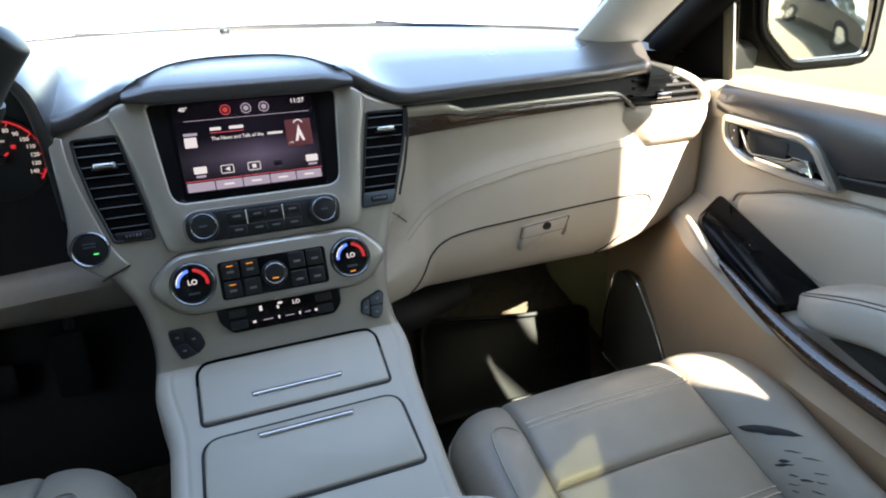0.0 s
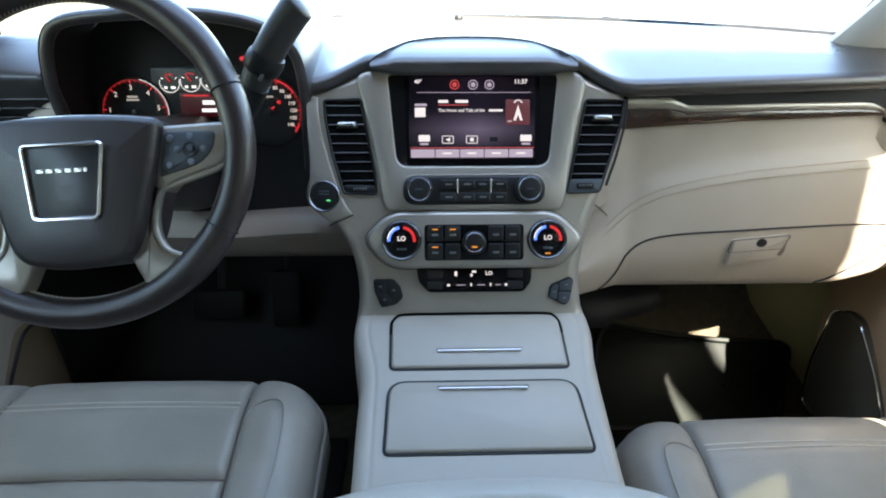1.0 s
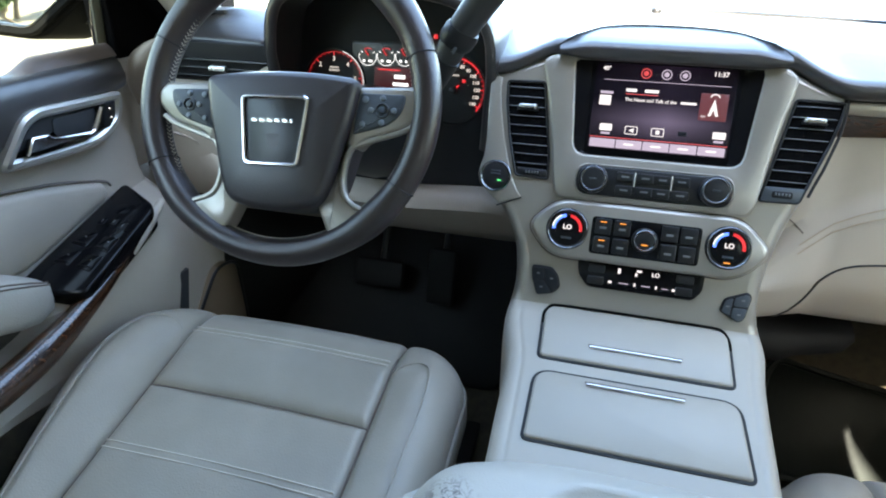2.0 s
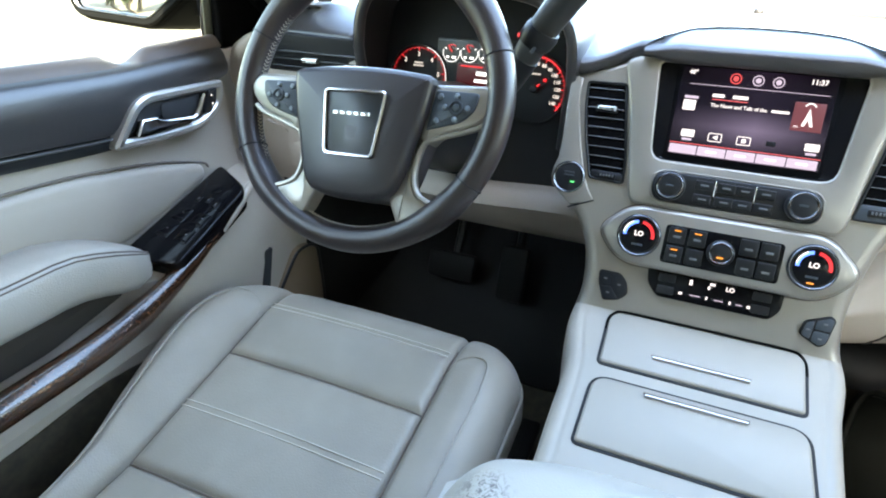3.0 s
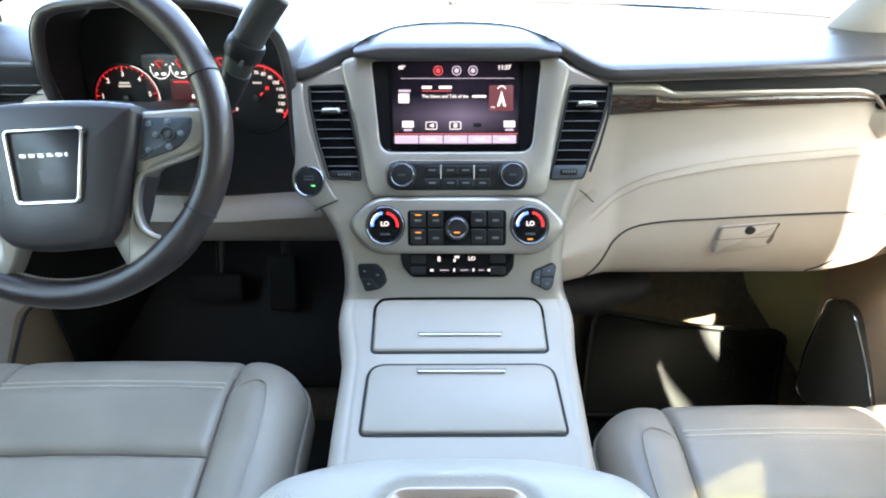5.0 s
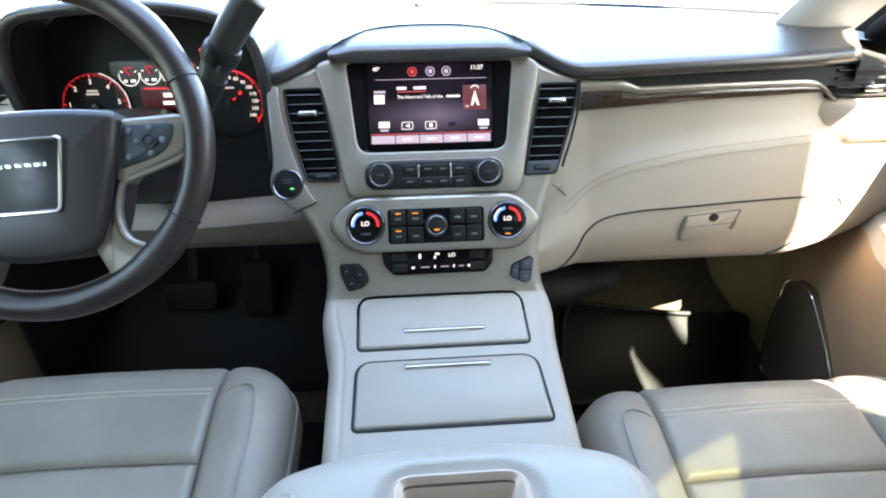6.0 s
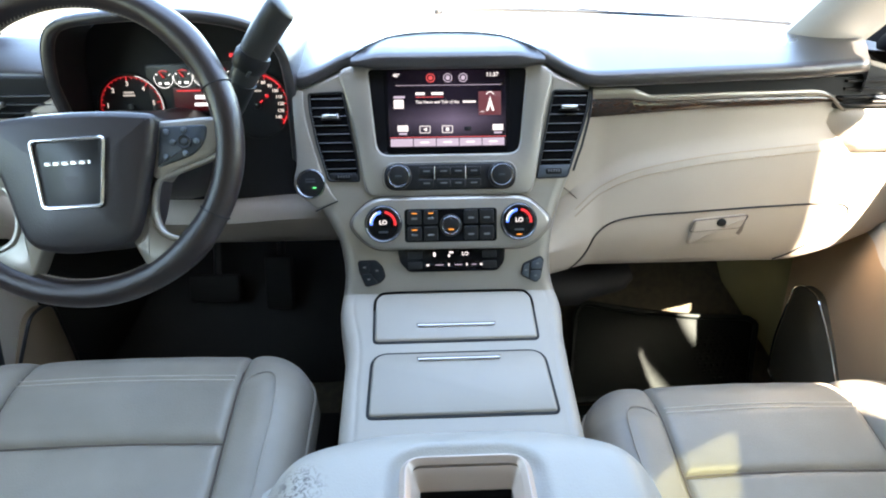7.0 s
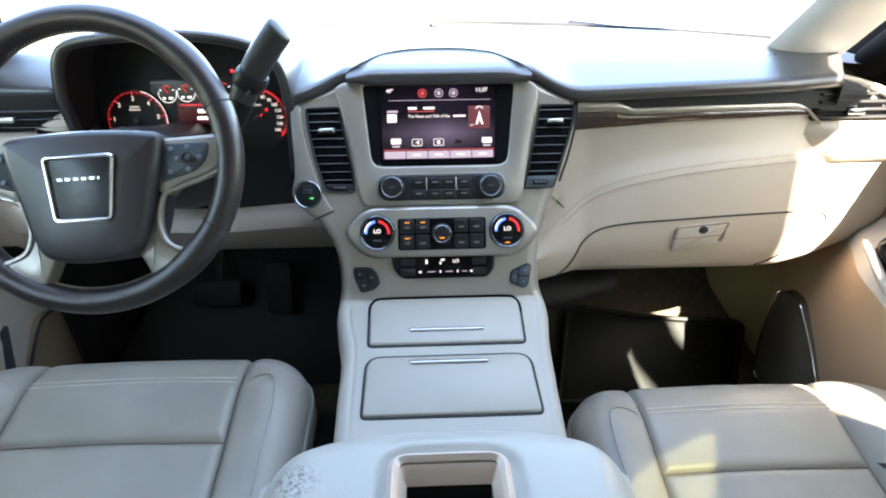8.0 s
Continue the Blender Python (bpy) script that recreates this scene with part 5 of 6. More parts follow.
face = part("display_face", slab(S, oblong(-0.0915, 0.1135, 0.0865, 0.2275, 0.002), 0.003, 0.0054, 0.0004), screen_material(), disp, "lit purple-black radio display")
UI = glowing("display_white", (0.95, 0.90, 1.0), 0.075)
UIGREY = glowing("display_grey", (0.70, 0.60, 0.84), 0.050)
UIRED = glowing("display_red", (0.9, 0.10, 0.12), 0.055)
UIDARK = glowing("display_dark", (0.30, 0.07, 0.10), 0.030)


def ui(x0, y0, x1, y1, mat, lift=0.0058, r=0.0008):
    part("display_mark", slab(S, oblong(x0, y0, x1, y1, r, 2), 0.005, lift, 0.0002), mat, face)


for k in range(5):
    x0 = -0.089 + k * 0.0348
    ui(x0, 0.1145, x0 + 0.0335, 0.126, UIGREY)
    if k:
        ui(x0 + 0.010, 0.119, x0 + 0.023, 0.1215, UI, 0.0062)
ui(-0.090, 0.1275, 0.086, 0.1285, UIRED)
for x0 in (-0.078, 0.066):
    ui(x0, 0.137, x0 + 0.016, 0.146, UI)
    ui(x0 + 0.002, 0.132, x0 + 0.014, 0.135, UIGREY)
for x0 in (-0.045, -0.011):
    part("display_mark", hoop(S, oblong(x0, 0.134, x0 + 0.0165, 0.145, 0.002), 0.001, 0.005, 0.0058, 0.0002), UI, face)
    part("display_mark", slab(S, [(x0 + 0.005, 0.1395), (x0 + 0.0115, 0.1365), (x0 + 0.0115, 0.1425)] if x0 < -0.02 else oblong(x0 + 0.0058, 0.137, x0 + 0.0108, 0.142, 0.0005), 0.005, 0.0058, 0.0002), UI, face)
ui(0.023, 0.137, 0.034, 0.143, VENTBLACK)
ui(-0.083, 0.171, -0.068, 0.184, UI)
ui(-0.083, 0.186, -0.066, 0.1895, UIGREY)
ui(0.045, 0.160, 0.079, 0.195, UIDARK)
writing("display_text", "FM", S, 0.0505, 0.1645, 0.0045, UI, face, lift=0.0064)
part("display_mark", slab(S, [(0.056, 0.166), (0.0625, 0.188), (0.069, 0.166), (0.0655, 0.166), (0.0625, 0.174), (0.0595, 0.166)], 0.005, 0.0064, 0.0002), UI, face)
part("display_mark", arc(S, 0.0625, 0.188, 0.006, 20, 160, 0.0016, 0.0064, 8), UI, face)
ui(-0.050, 0.1905, -0.036, 0.1945, UI)
ui(-0.026, 0.1905, -0.008, 0.1945, UI)
ui(-0.050, 0.187, -0.008, 0.1880, UIRED)
writing("display_text", "The News and Talk of the", S, -0.050, 0.180, 0.0062, UI, face, align="LEFT", lift=0.0058, bold=0.0001)
ui(0.021, 0.1785, 0.041, 0.1815, UI)
ui(-0.08, 0.2045, 0.080, 0.2052, UIGREY)
writing("display_clock", "11:37", S, 0.066, 0.2195, 0.0085, UI, face, lift=0.0058, bold=0.0002)
writing("display_temperature", "40\u00b0", S, -0.078, 0.2195, 0.0075, UI, face, lift=0.0058, bold=0.0002)
for x0, mt in ((-0.027, UIRED), (-0.001, UIGREY), (0.022, UIGREY)):
    part("display_mark", hoop(S, circle(x0, 0.2155, 0.0068, 20), 0.0013, 0.005, 0.0058, 0.0002), mt, face)
    part("display_mark", slab(S, circle(x0, 0.2155, 0.0035, 8), 0.005, 0.0058, 0.0002), mt, face)


S = DS
SLATEDGE = material("vent_slat_edge", (0.11, 0.115, 0.12), 0.35, vary=0.1)


# upright vents
def stack_vent(pts, lo, hi, left, right, count, tab, foot):
    """pts the black outline; slats from height lo to hi between the side tables; a thumb wheel in the foot."""
    sh = rounded(pts, 0.006, 4)
    # flush near-black plate stands in for the shade inside a deep vent
    v = part("vent", slab(S, sh, -0.02, 0.0004, 0.0004), DEEPBLACK, console, "black upright air vent with slats")
    part("vent_rim", hoop(S, sh, 0.0032, -0.004, 0.0034, 0.0012), BLACK, v, "black vent rim")
    part("vent_foot", slab(S, rounded(foot, 0.004, 4), -0.002, 0.0028, 0.001), SLATE if foot[0][0] > 0 else BLACK, v, "dark foot of the vent")
    for k in range(count):
        z = lerp(hi, lo, k / (count - 1))
        a, b = edge_at(left, z), edge_at(right, z)
        tip = part("vent_slat", slab(S, oblong(a, z - 0.0012, b, z + 0.0008, 0.0005, 2), -0.004, 0.0012, 0.0005), DEEPBLACK, v)
        # paler tube along each slat, a highlight put into the colour
        part("slat_edge", tube([S @ Vector((lerp(a, b, f), z + 0.0003, 0.0022 + 0.0006 * math.sin(math.pi * f))) for f in (0, 0.03, 0.2, 0.5, 0.8, 0.97, 1)], [0.0002, 0.0005, 0.0006, 0.0006, 0.0006, 0.0005, 0.0002], 6, flat=0.8), SLATEDGE, tip, "slat edge paled for the light it catches")
    part("vent_tab", slab(S, oblong(tab[0] - 0.0125, tab[1] - 0.0028, tab[0] + 0.0125, tab[1] + 0.0040, 0.002), 0.002, 0.011, 0.003), SILVER, v, "silver vent tab")
    part("tab_lip", slab(S, oblong(tab[0] - 0.0145, tab[1] - 0.0042, tab[0] + 0.0145, tab[1] - 0.0020, 0.001), 0.002, 0.0085, 0.001), BLACK, v)
    m = sum((Vector(q) for q in foot), Vector((0, 0))) / len(foot)
    part("thumb_wheel", slab(S, oblong(m.x - 0.0125, m.y - 0.0048, m.x + 0.0125, m.y + 0.0040, 0.003), 0.002, 0.0042, 0.001), VENTBLACK, v)
    for k in range(5):
        part("wheel_rib", slab(S, oblong(m.x - 0.009 + 0.004 * k, m.y - 0.0018, m.x - 0.0068 + 0.004 * k, m.y + 0.0018, 0.0005, 2), 0.003, 0.0050, 0.0004), SLATEDGE, v)


stack_vent([(-0.1855, 0.0635), (-0.1365, 0.0620), (-0.1395, 0.0980), (-0.1490, 0.1500), (-0.1572, 0.1975), (-0.2115, 0.1960), (-0.2098, 0.1659), (-0.2010, 0.1184)], 0.0825, 0.1865,
           [(0.0647, -0.1815), (0.0815, -0.1855), (0.1184, -0.1965), (0.1659, -0.2050), (0.1964, -0.2070)], [(0.0614, -0.1405), (0.1000, -0.1437), (0.1500, -0.1530), (0.1979, -0.1615)], 9, (-0.178, 0.1600),
           [(-0.1810, 0.0662), (-0.1398, 0.0650), (-0.1412, 0.0760), (-0.1842, 0.0765)])
stack_vent([(0.1318, 0.0622), (0.1815, 0.0632), (0.1950, 0.1056), (0.2070, 0.1420), (0.2140, 0.1700), (0.2175, 0.1955), (0.1580, 0.1965), (0.1470, 0.1420)], 0.0905, 0.1865,
           [(0.0857, 0.1402), (0.1420, 0.1500), (0.1964, 0.1615)], [(0.0857, 0.1845), (0.1056, 0.1905), (0.1420, 0.2015), (0.1700, 0.2085), (0.1948, 0.2105)], 8, (0.1825, 0.1690),
           [(0.1345, 0.0648), (0.1795, 0.0655), (0.1862, 0.0835), (0.1378, 0.0830)])

# radio controls
S = DS @ Matrix.Translation((0, 0, 0.0045))
ap = part("radio_panel", slab(S, oblong(-0.1005, 0.048, 0.100, 0.0885, 0.02, 8), -0.005, 0.0045, 0.003), BLACK, console, "black radio control panel")
part("panel_rim", hoop(S, oblong(-0.103, 0.0455, 0.1025, 0.091, 0.022, 8), 0.003, -0.005, 0.003, 0.001), SATIN, console)


def knob(cx, cy, r, h, parent, ring=GUNMETAL):
    k = part("knob", slab(S, circle(cx, cy, r, 36), 0.0, h, 0.003), BLACK, parent, "black rotary knob")
    part("knob_ring", hoop(S, circle(cx, cy, r * 0.86, 36), r * 0.13, h - 0.003, h + 0.0012, 0.0008), ring, k, "thin bright knob ring")
    part("knob_cap", slab(S, circle(cx, cy, r * 0.7, 28), h - 0.002, h + 0.0006, 0.0006), BLACK, k)
    return k


for cx in (-0.078, 0.077):
    k = knob(cx, 0.0695, 0.0195, 0.018, ap, GUNMETAL)
    part("knob_mark", slab(S, oblong(cx - 0.005, 0.0685, cx + 0.005, 0.071, 0.0008), 0.018, 0.0192, 0.0002), SLATE, k)
for r, y in enumerate((0.0765, 0.0585)):
    for c4, x in enumerate((-0.036, -0.010, 0.012, 0.036)):
        b = part("radio_button", slab(S, oblong(x - 0.0115, y - 0.0062, x + 0.0105, y + 0.0062, 0.002), 0.003, 0.0065, 0.001), BLACK, ap)
        part("button_mark", slab(S, oblong(x - 0.005, y - 0.001, x + 0.005, y + 0.0012, 0.0004), 0.006, 0.0069, 0.0001), PRINT, b)
for x in (-0.0235, 0.0235):
    part("light_bar", slab(S, oblong(x - 0.0011, 0.064, x + 0.0011, 0.084, 0.0008), 0.003, 0.0062, 0.0006), SILVER, ap, "bright upright bar")
S = DS
part("disc_slot", slab(S, oblong(-0.068, 0.0325, 0.068, 0.0385, 0.002), -0.004, 0.0016, 0.0004), MATTE, console, "dark disc slot")

# climate pod
# dark plate showing all round, for the raised pod's shadow line
part("pod_shadow", slab(S, rounded([(-0.1625, 0.0), (-0.121, 0.0412), (0.118, 0.0412), (0.1625, -0.002), (0.125, -0.0458), (-0.126, -0.0448)], [0.02, 0.022, 0.022, 0.02, 0.028, 0.028], 8), -0.01, 0.0012, 0.0004), SEAM, console, "dark outline for the shadow round the pod")
pod = part("climate_pod", slab(S, rounded([(-0.160, 0.0), (-0.120, 0.0385), (0.117, 0.0385), (0.160, -0.002), (0.124, -0.043), (-0.125, -0.042)], [0.02, 0.022, 0.022, 0.02, 0.028, 0.028], 8), -0.01, 0.0145, 0.006), SATIN, console, "raised champagne climate control pod")


def climate_knob(cx):
    k = part("knob", slab(S, circle(cx, -0.0015, 0.0285, 44), 0.010, 0.020, 0.004), BLACK, pod, "black temperature knob with lit dial")
    part("knob_ring", hoop(S, circle(cx, -0.0015, 0.0272, 44), 0.0022, 0.018, 0.0212, 0.0008), GUNMETAL, k)
    part("dial_face", slab(S, circle(cx, -0.0015, 0.023, 36), 0.018, 0.0202, 0.0005), PIANO, k)
    part("cold_arc", arc(S, cx, -0.001, 0.0178, 185, 100, 0.0042, 0.0206, 12), BLUEGLOW, k, "blue lit arc")
    part("cold_arc", arc(S, cx, -0.001, 0.0195, 175, 118, 0.0014, 0.0208, 12), WHITEGLOW, k)
    part("hot_arc", arc(S, cx, -0.001, 0.0178, 82, -8, 0.0042, 0.0206, 12), RED, k, "red lit arc")
    writing("dial_text", "LO", S, cx, 0.001, 0.0090, UI, k, lift=0.0208, bold=0.0003)
    part("dial_bar", slab(S, oblong(cx - 0.007, -0.015, cx + 0.007, -0.0122, 0.0006), 0.02, 0.0206, 0.0001), SLATE, k)
    return k


climate_knob(-0.103)
kn = climate_knob(0.103)
part("dial_light", slab(S, oblong(0.099, -0.0220, 0.107, -0.0202, 0.001), 0.02, 0.0208, 0.0002), AMBER, kn)
cp = part("climate_panel", slab(S, oblong(-0.0715, -0.031, 0.070, 0.0205, 0.006), 0.010, 0.0148, 0.001), PIANO, pod, "black climate button panel")
for y in (0.0075, -0.0175):
    for x in (-0.056, -0.031, 0.030, 0.054):
        b = part("climate_button", slab(S, oblong(x - 0.0105, y - 0.0105, x + 0.0105, y + 0.0105, 0.002), 0.013, 0.0168, 0.001), BLACK, cp)
        part("button_mark", slab(S, oblong(x - 0.0045, y - 0.0035, x + 0.0045, y - 0.0005, 0.0006), 0.0165, 0.0172, 0.0002), PRINT, b)
        if x < 0 and (y > 0 or x < -0.05):
            part("button_light", slab(S, oblong(x - 0.0042, y + 0.0052, x + 0.0042, y + 0.0067, 0.0006), 0.0165, 0.0173, 0.0002), AMBER, b, "amber lit indicator")
fk = knob(-0.001, -0.005, 0.0165, 0.024, cp)
part("knob_mark", slab(S, oblong(-0.005, -0.0120, 0.003, -0.0100, 0.0006), 0.024, 0.0256, 0.0002), AMBER, fk)

lp = part("lower_panel", slab(S, rounded([(-0.066, -0.078), (0.071, -0.078), (0.082, -0.064), (0.083, -0.041), (-0.083, -0.041), (-0.080, -0.062)], 0.006), -0.004, 0.006, 0.002), PIANO, console, "gloss black rear climate panel")
writing("panel_text", "LO", S, 0.021, -0.0505, 0.0078, UI, lp, lift=0.0064, bold=0.0002)
for x0, x1, y0, y1, mt in ((-0.029, -0.024, -0.0555, -0.046, UI), (-0.005, 0.004, -0.050, -0.046, UI), (-0.006, -0.002, -0.056, -0.050, UI), (-0.040, -0.034, -0.0695, -0.065, UI), (-0.028, -0.010, -0.068, -0.0664, UIGREY), (-0.006, -0.003, -0.07, -0.064, UI), (0.002, 0.018, -0.068, -0.0664, UIGREY), (0.022, 0.025, -0.07, -0.064, UI), (0.029, 0.040, -0.068, -0.0664, UIGREY), (0.043, 0.049, -0.0695, -0.065, UI)):
    mx, my, k = (x0 + x1) / 2, (y0 + y1) / 2, 0.72
    part("panel_mark", slab(S, oblong(lerp(mx, x0, k), lerp(my, y0, k), lerp(mx, x1, k), lerp(my, y1, k), 0.0006, 2), 0.005, 0.0066, 0.0002), mt, lp)
for x in (-0.055, 0.060):
    for y in (-0.051, -0.0675):
        part("panel_button", slab(S, oblong(x - 0.0125, y - 0.0055, x + 0.0095, y + 0.0055, 0.002), 0.004, 0.0078, 0.001), BLACK, lp)
PADS = (
    ([(-0.1451, -0.058), (-0.1164, -0.0578), (-0.1061, -0.0688), (-0.1021, -0.085), (-0.1122, -0.0947), (-0.1337, -0.0996), (-0.1435, -0.075)], DARKPAD,
     ([(-0.1430, -0.0600), (-0.1280, -0.0600), (-0.1262, -0.0765), (-0.1413, -0.0782)], [(-0.1264, -0.0600), (-0.1170, -0.0600), (-0.1082, -0.0695), (-0.1044, -0.0845), (-0.1122, -0.0925), (-0.1246, -0.0775)], [(-0.1410, -0.0798), (-0.1262, -0.0782), (-0.1138, -0.0937), (-0.1332, -0.0977)])),
    ([(0.1109, -0.0686), (0.1389, -0.0566), (0.1443, -0.0621), (0.1388, -0.0928), (0.1315, -0.099), (0.1072, -0.0866)], SLATE,
     ([(0.1125, -0.0705), (0.1213, -0.0667), (0.1196, -0.0905), (0.1091, -0.0862)], [(0.1236, -0.0658), (0.1378, -0.0596), (0.1422, -0.0632), (0.1402, -0.0768), (0.1230, -0.0768)], [(0.1226, -0.0792), (0.1398, -0.0792), (0.1376, -0.0918), (0.1310, -0.0966), (0.1214, -0.0920)])),
)
for outline, mt, keys in PADS:
    g = part("button_pad", slab(S, rounded(outline[::-1], 0.005), -0.004, 0.0046, 0.0012), VENTBLACK, console, "black pad with pedal and drive buttons")
    for key in keys:
        b = part("button", slab(S, rounded(key[::-1], 0.0022, 3), 0.003, 0.0058, 0.0008), mt, g)
        mx, my = sum(p[0] for p in key) / len(key), sum(p[1] for p in key) / len(key)
        part("button_mark", slab(S, oblong(mx - 0.0022, my - 0.0009, mx + 0.0022, my + 0.0013, 0.0006, 2), 0.0056, 0.0062, 0.0001), PRINT, b)
# start button
part("start_ring", hoop(S, circle(-0.2118, 0.061, 0.0222, 32), 0.0030, 0.0, 0.0072, 0.0014), GUNMETAL, console)
sb = part("start_button", slab(S, circle(-0.2118, 0.061, 0.0194, 32), -0.002, 0.0060, 0.002), VENTBLACK, console, "round black start button with green light")
part("start_light", slab(S, oblong(-0.2085, 0.0540, -0.2030, 0.0560, 0.0006), 0.006, 0.0074, 0.0002), GREENGLOW, sb)
for y in (0.066, 0.070):
    part("start_mark", slab(S, oblong(-0.219, y - 0.003, -0.205, y - 0.001, 0.0006), 0.006, 0.0073, 0.0002), SLATE, sb)
# armrest with its open tray
def scuffed(m):
    t = m.node_tree
    b = t.nodes["Principled BSDF"]
    src = b.inputs["Base Color"].links[0].from_socket
    co, mp, ln, nz, mul, mr, mix = (t.nodes.new(k) for k in ("ShaderNodeTexCoord", "ShaderNodeMapping", "ShaderNodeVectorMath", "ShaderNodeTexNoise", "ShaderNodeMath", "ShaderNodeMapRange", "ShaderNodeMix"))
    mp.inputs["Location"].default_value = (0.160, -0.340, -0.57)
    mp.vector_type = "POINT"
    ln.operation = "LENGTH"
    nz.inputs["Scale"].default_value, nz.inputs["Detail"].default_value, nz.inputs["Distortion"].default_value = 160, 4, 1.5
    mr.inputs["From Min"].default_value, mr.inputs["From Max"].default_value = 0.029, 0.010
    mul.operation = "MULTIPLY"
    ml = t.nodes.new("ShaderNodeMapRange")
    ml.inputs["From Min"].default_value, ml.inputs["From Max"].default_value = 0.47, 0.60
    mix.data_type = "RGBA"
    t.links.new(co.outputs["Object"], mp.inputs[0])
    t.links.new(mp.outputs[0], ln.inputs[0])
    t.links.new(ln.outputs["Value"], mr.inputs[0])
    t.links.new(co.outputs["Object"], nz.inputs["Vector"])
    t.links.new(nz.outputs[0], ml.inputs[0])
    t.links.new(mr.outputs[0], mul.inputs[0])
    t.links.new(ml.outputs[0], mul.inputs[1])
    t.links.new(mul.outputs[0], mix.inputs[0])
    t.links.new(src, mix.inputs[6])
    mix.inputs[7].default_value = (0.12, 0.105, 0.095, 1)
    t.links.new(mix.outputs[2], b.inputs["Base Color"])
    return m


# base colour pinked to stand in for the warm reflection in the tray
TRAYSATIN = material("tray_satin_plastic", (0.53, 0.42, 0.35), 0.30, metal=0.15, vary=0.05)
SCUFFED = scuffed(material("scuffed_armrest_leather", (0.371, 0.344, 0.304), 0.40, grain=0.3, scale=520, vary=0.08, kind="voronoi"))
arm = thing("armrest", "pale leather armrest lid with open tray and a scuffed corner", "armrest")
AX, AY0, AY1, TOP = -0.012, -0.12, 0.442, 0.575


def arm_point(u, v):
    """u, v in -1..1 over the lid; rounded outline and edges."""
    lu, lv = abs(u), v
    hw = 0.198
    x = AX + hw * u
    y = lerp(AY0, AY1, (v + 1) / 2)
    front = 0.055 * lu ** 3.2
    y -= front * max(0, v) ** 2
    ed = max(0, (lu - 0.70) / 0.30)
    ef = max(0, (v - 0.70) / 0.30)
    drop = 0.062 * min(1.0, (ed ** 2.6 + ef ** 2.6))
    dx, dy = abs(x - AX - 0.002) - 0.0505, abs(y - 0.25) - 0.1075
    dd = max(dx, dy)
    if dx > -0.018 and dy > -0.018:
        dd = math.hypot(dx + 0.018, dy + 0.018) - 0.018
    tray = 0.046 * min(1, max(0, (0.004 - dd) / 0.004))
    f = min(1.0, max(0.0, (0.026 - dd) / 0.014))
    groove = 0.0065 * f * f * (3 - 2 * f)
    return (x, y, TOP - drop - max(tray, groove) - 0.008 * lu ** 2)


NU, NV = 121, 141
rows = [[arm_point(lerp(-1, 1, i / (NU - 1)), lerp(-1, 1, j / (NV - 1))) for i in range(NU)] for j in range(NV)]
bm = lattice(rows)
part("pad", bm, SCUFFED, arm, "pale leather pad", smooth=70)
part("base", box(bm_new(), (AX, 0.16, 0.46), (0.30, 0.50, 0.10), bevel=0.02), SATIN, arm)
TC = Matrix.Translation((AX + 0.002, 0.25, TOP))
ridge = oblong(-0.0600, -0.118, 0.0585, 0.1145, 0.022, 8)
part("tray_frame", hoop(TC, ridge, 0.0105, -0.016, 0.0056, 0.0048), TRAYSATIN, arm, "raised satin tray rim")
rows = []
for g, h in ((0.0090, 0.0010), (0.0105, -0.0010), (0.0125, -0.0045), (0.0145, -0.0085), (0.0165, -0.0120), (0.0180, -0.0150)):
    rows.append([TC @ Vector((q.x, q.y - 0.010 * g / 0.018 * max(0.0, q.y) / 0.1145, h)) for q in inset(ridge, g)])
part("tray_bevel", lattice(rows, wrap=True), TRAYSATIN, arm, "satin sloped tray edge, warmed for reflected colour", smooth=60)
well = [Vector((q.x, q.y - 0.010 * max(0.0, q.y) / 0.1145)) for q in inset(ridge, 0.0178)]
part("tray_liner", lattice([[TC @ Vector((q.x, q.y, h)) for q in well] for h in (-0.0145, -0.0400)], wrap=True), BLACK, arm, "black tray liner")
part("tray_mat", slab(TC, inset(well, -0.002), -0.043, -0.0385, 0.001), MATTE, arm, "black tray mat")

# ---- steering wheel ----
COVER = material("cocoa_horn_cover", (0.026, 0.0215, 0.0238), 0.34, sheen=0.03, spec=0.65, grain=0.25, scale=700, vary=0.15, kind="voronoi")
SLATEPANEL = material("emblem_dark_panel", (0.022, 0.025, 0.030), 0.32, vary=0.1)
PALESLATE = material("pale_button_print", (0.13, 0.155, 0.18), 0.4, vary=0.1)
DARKSLATE = material("dark_ring", (0.025, 0.03, 0.036), 0.4, vary=0.1)
wheel = thing("steering_wheel", "dark brown leather steering wheel with satin spokes", "steering wheel")
T = radians(26)
H = frame_of((-0.445, 0.665, 0.777), (1, 0, 0), (0, math.sin(T), math.cos(T)))
bm = bm_new()
rows = []
for k in range(96):
    a = 2 * math.pi * k / 96
    rr = 0.0168 + 0.002 * max(0, math.cos(4 * a + math.pi)) ** 4
    c0 = Vector((0.1755 * math.cos(a), 0.1755 * math.sin(a), 0))
    rad = Vector((math.cos(a), math.sin(a), 0))
    rows.append([H @ (c0 + rad * (rr * math.cos(q)) + Vector((0, 0, 1.12 * rr * math.sin(q)))) for q in [2 * math.pi * j / 16 for j in range(16)]])
rows.append(rows[0])
part("rim", lattice(rows, bm, wrap=True), WHEEL, wheel, "stitched dark leather rim")
# dashes of pale thread round the inside of the rim
bm = bm_new()
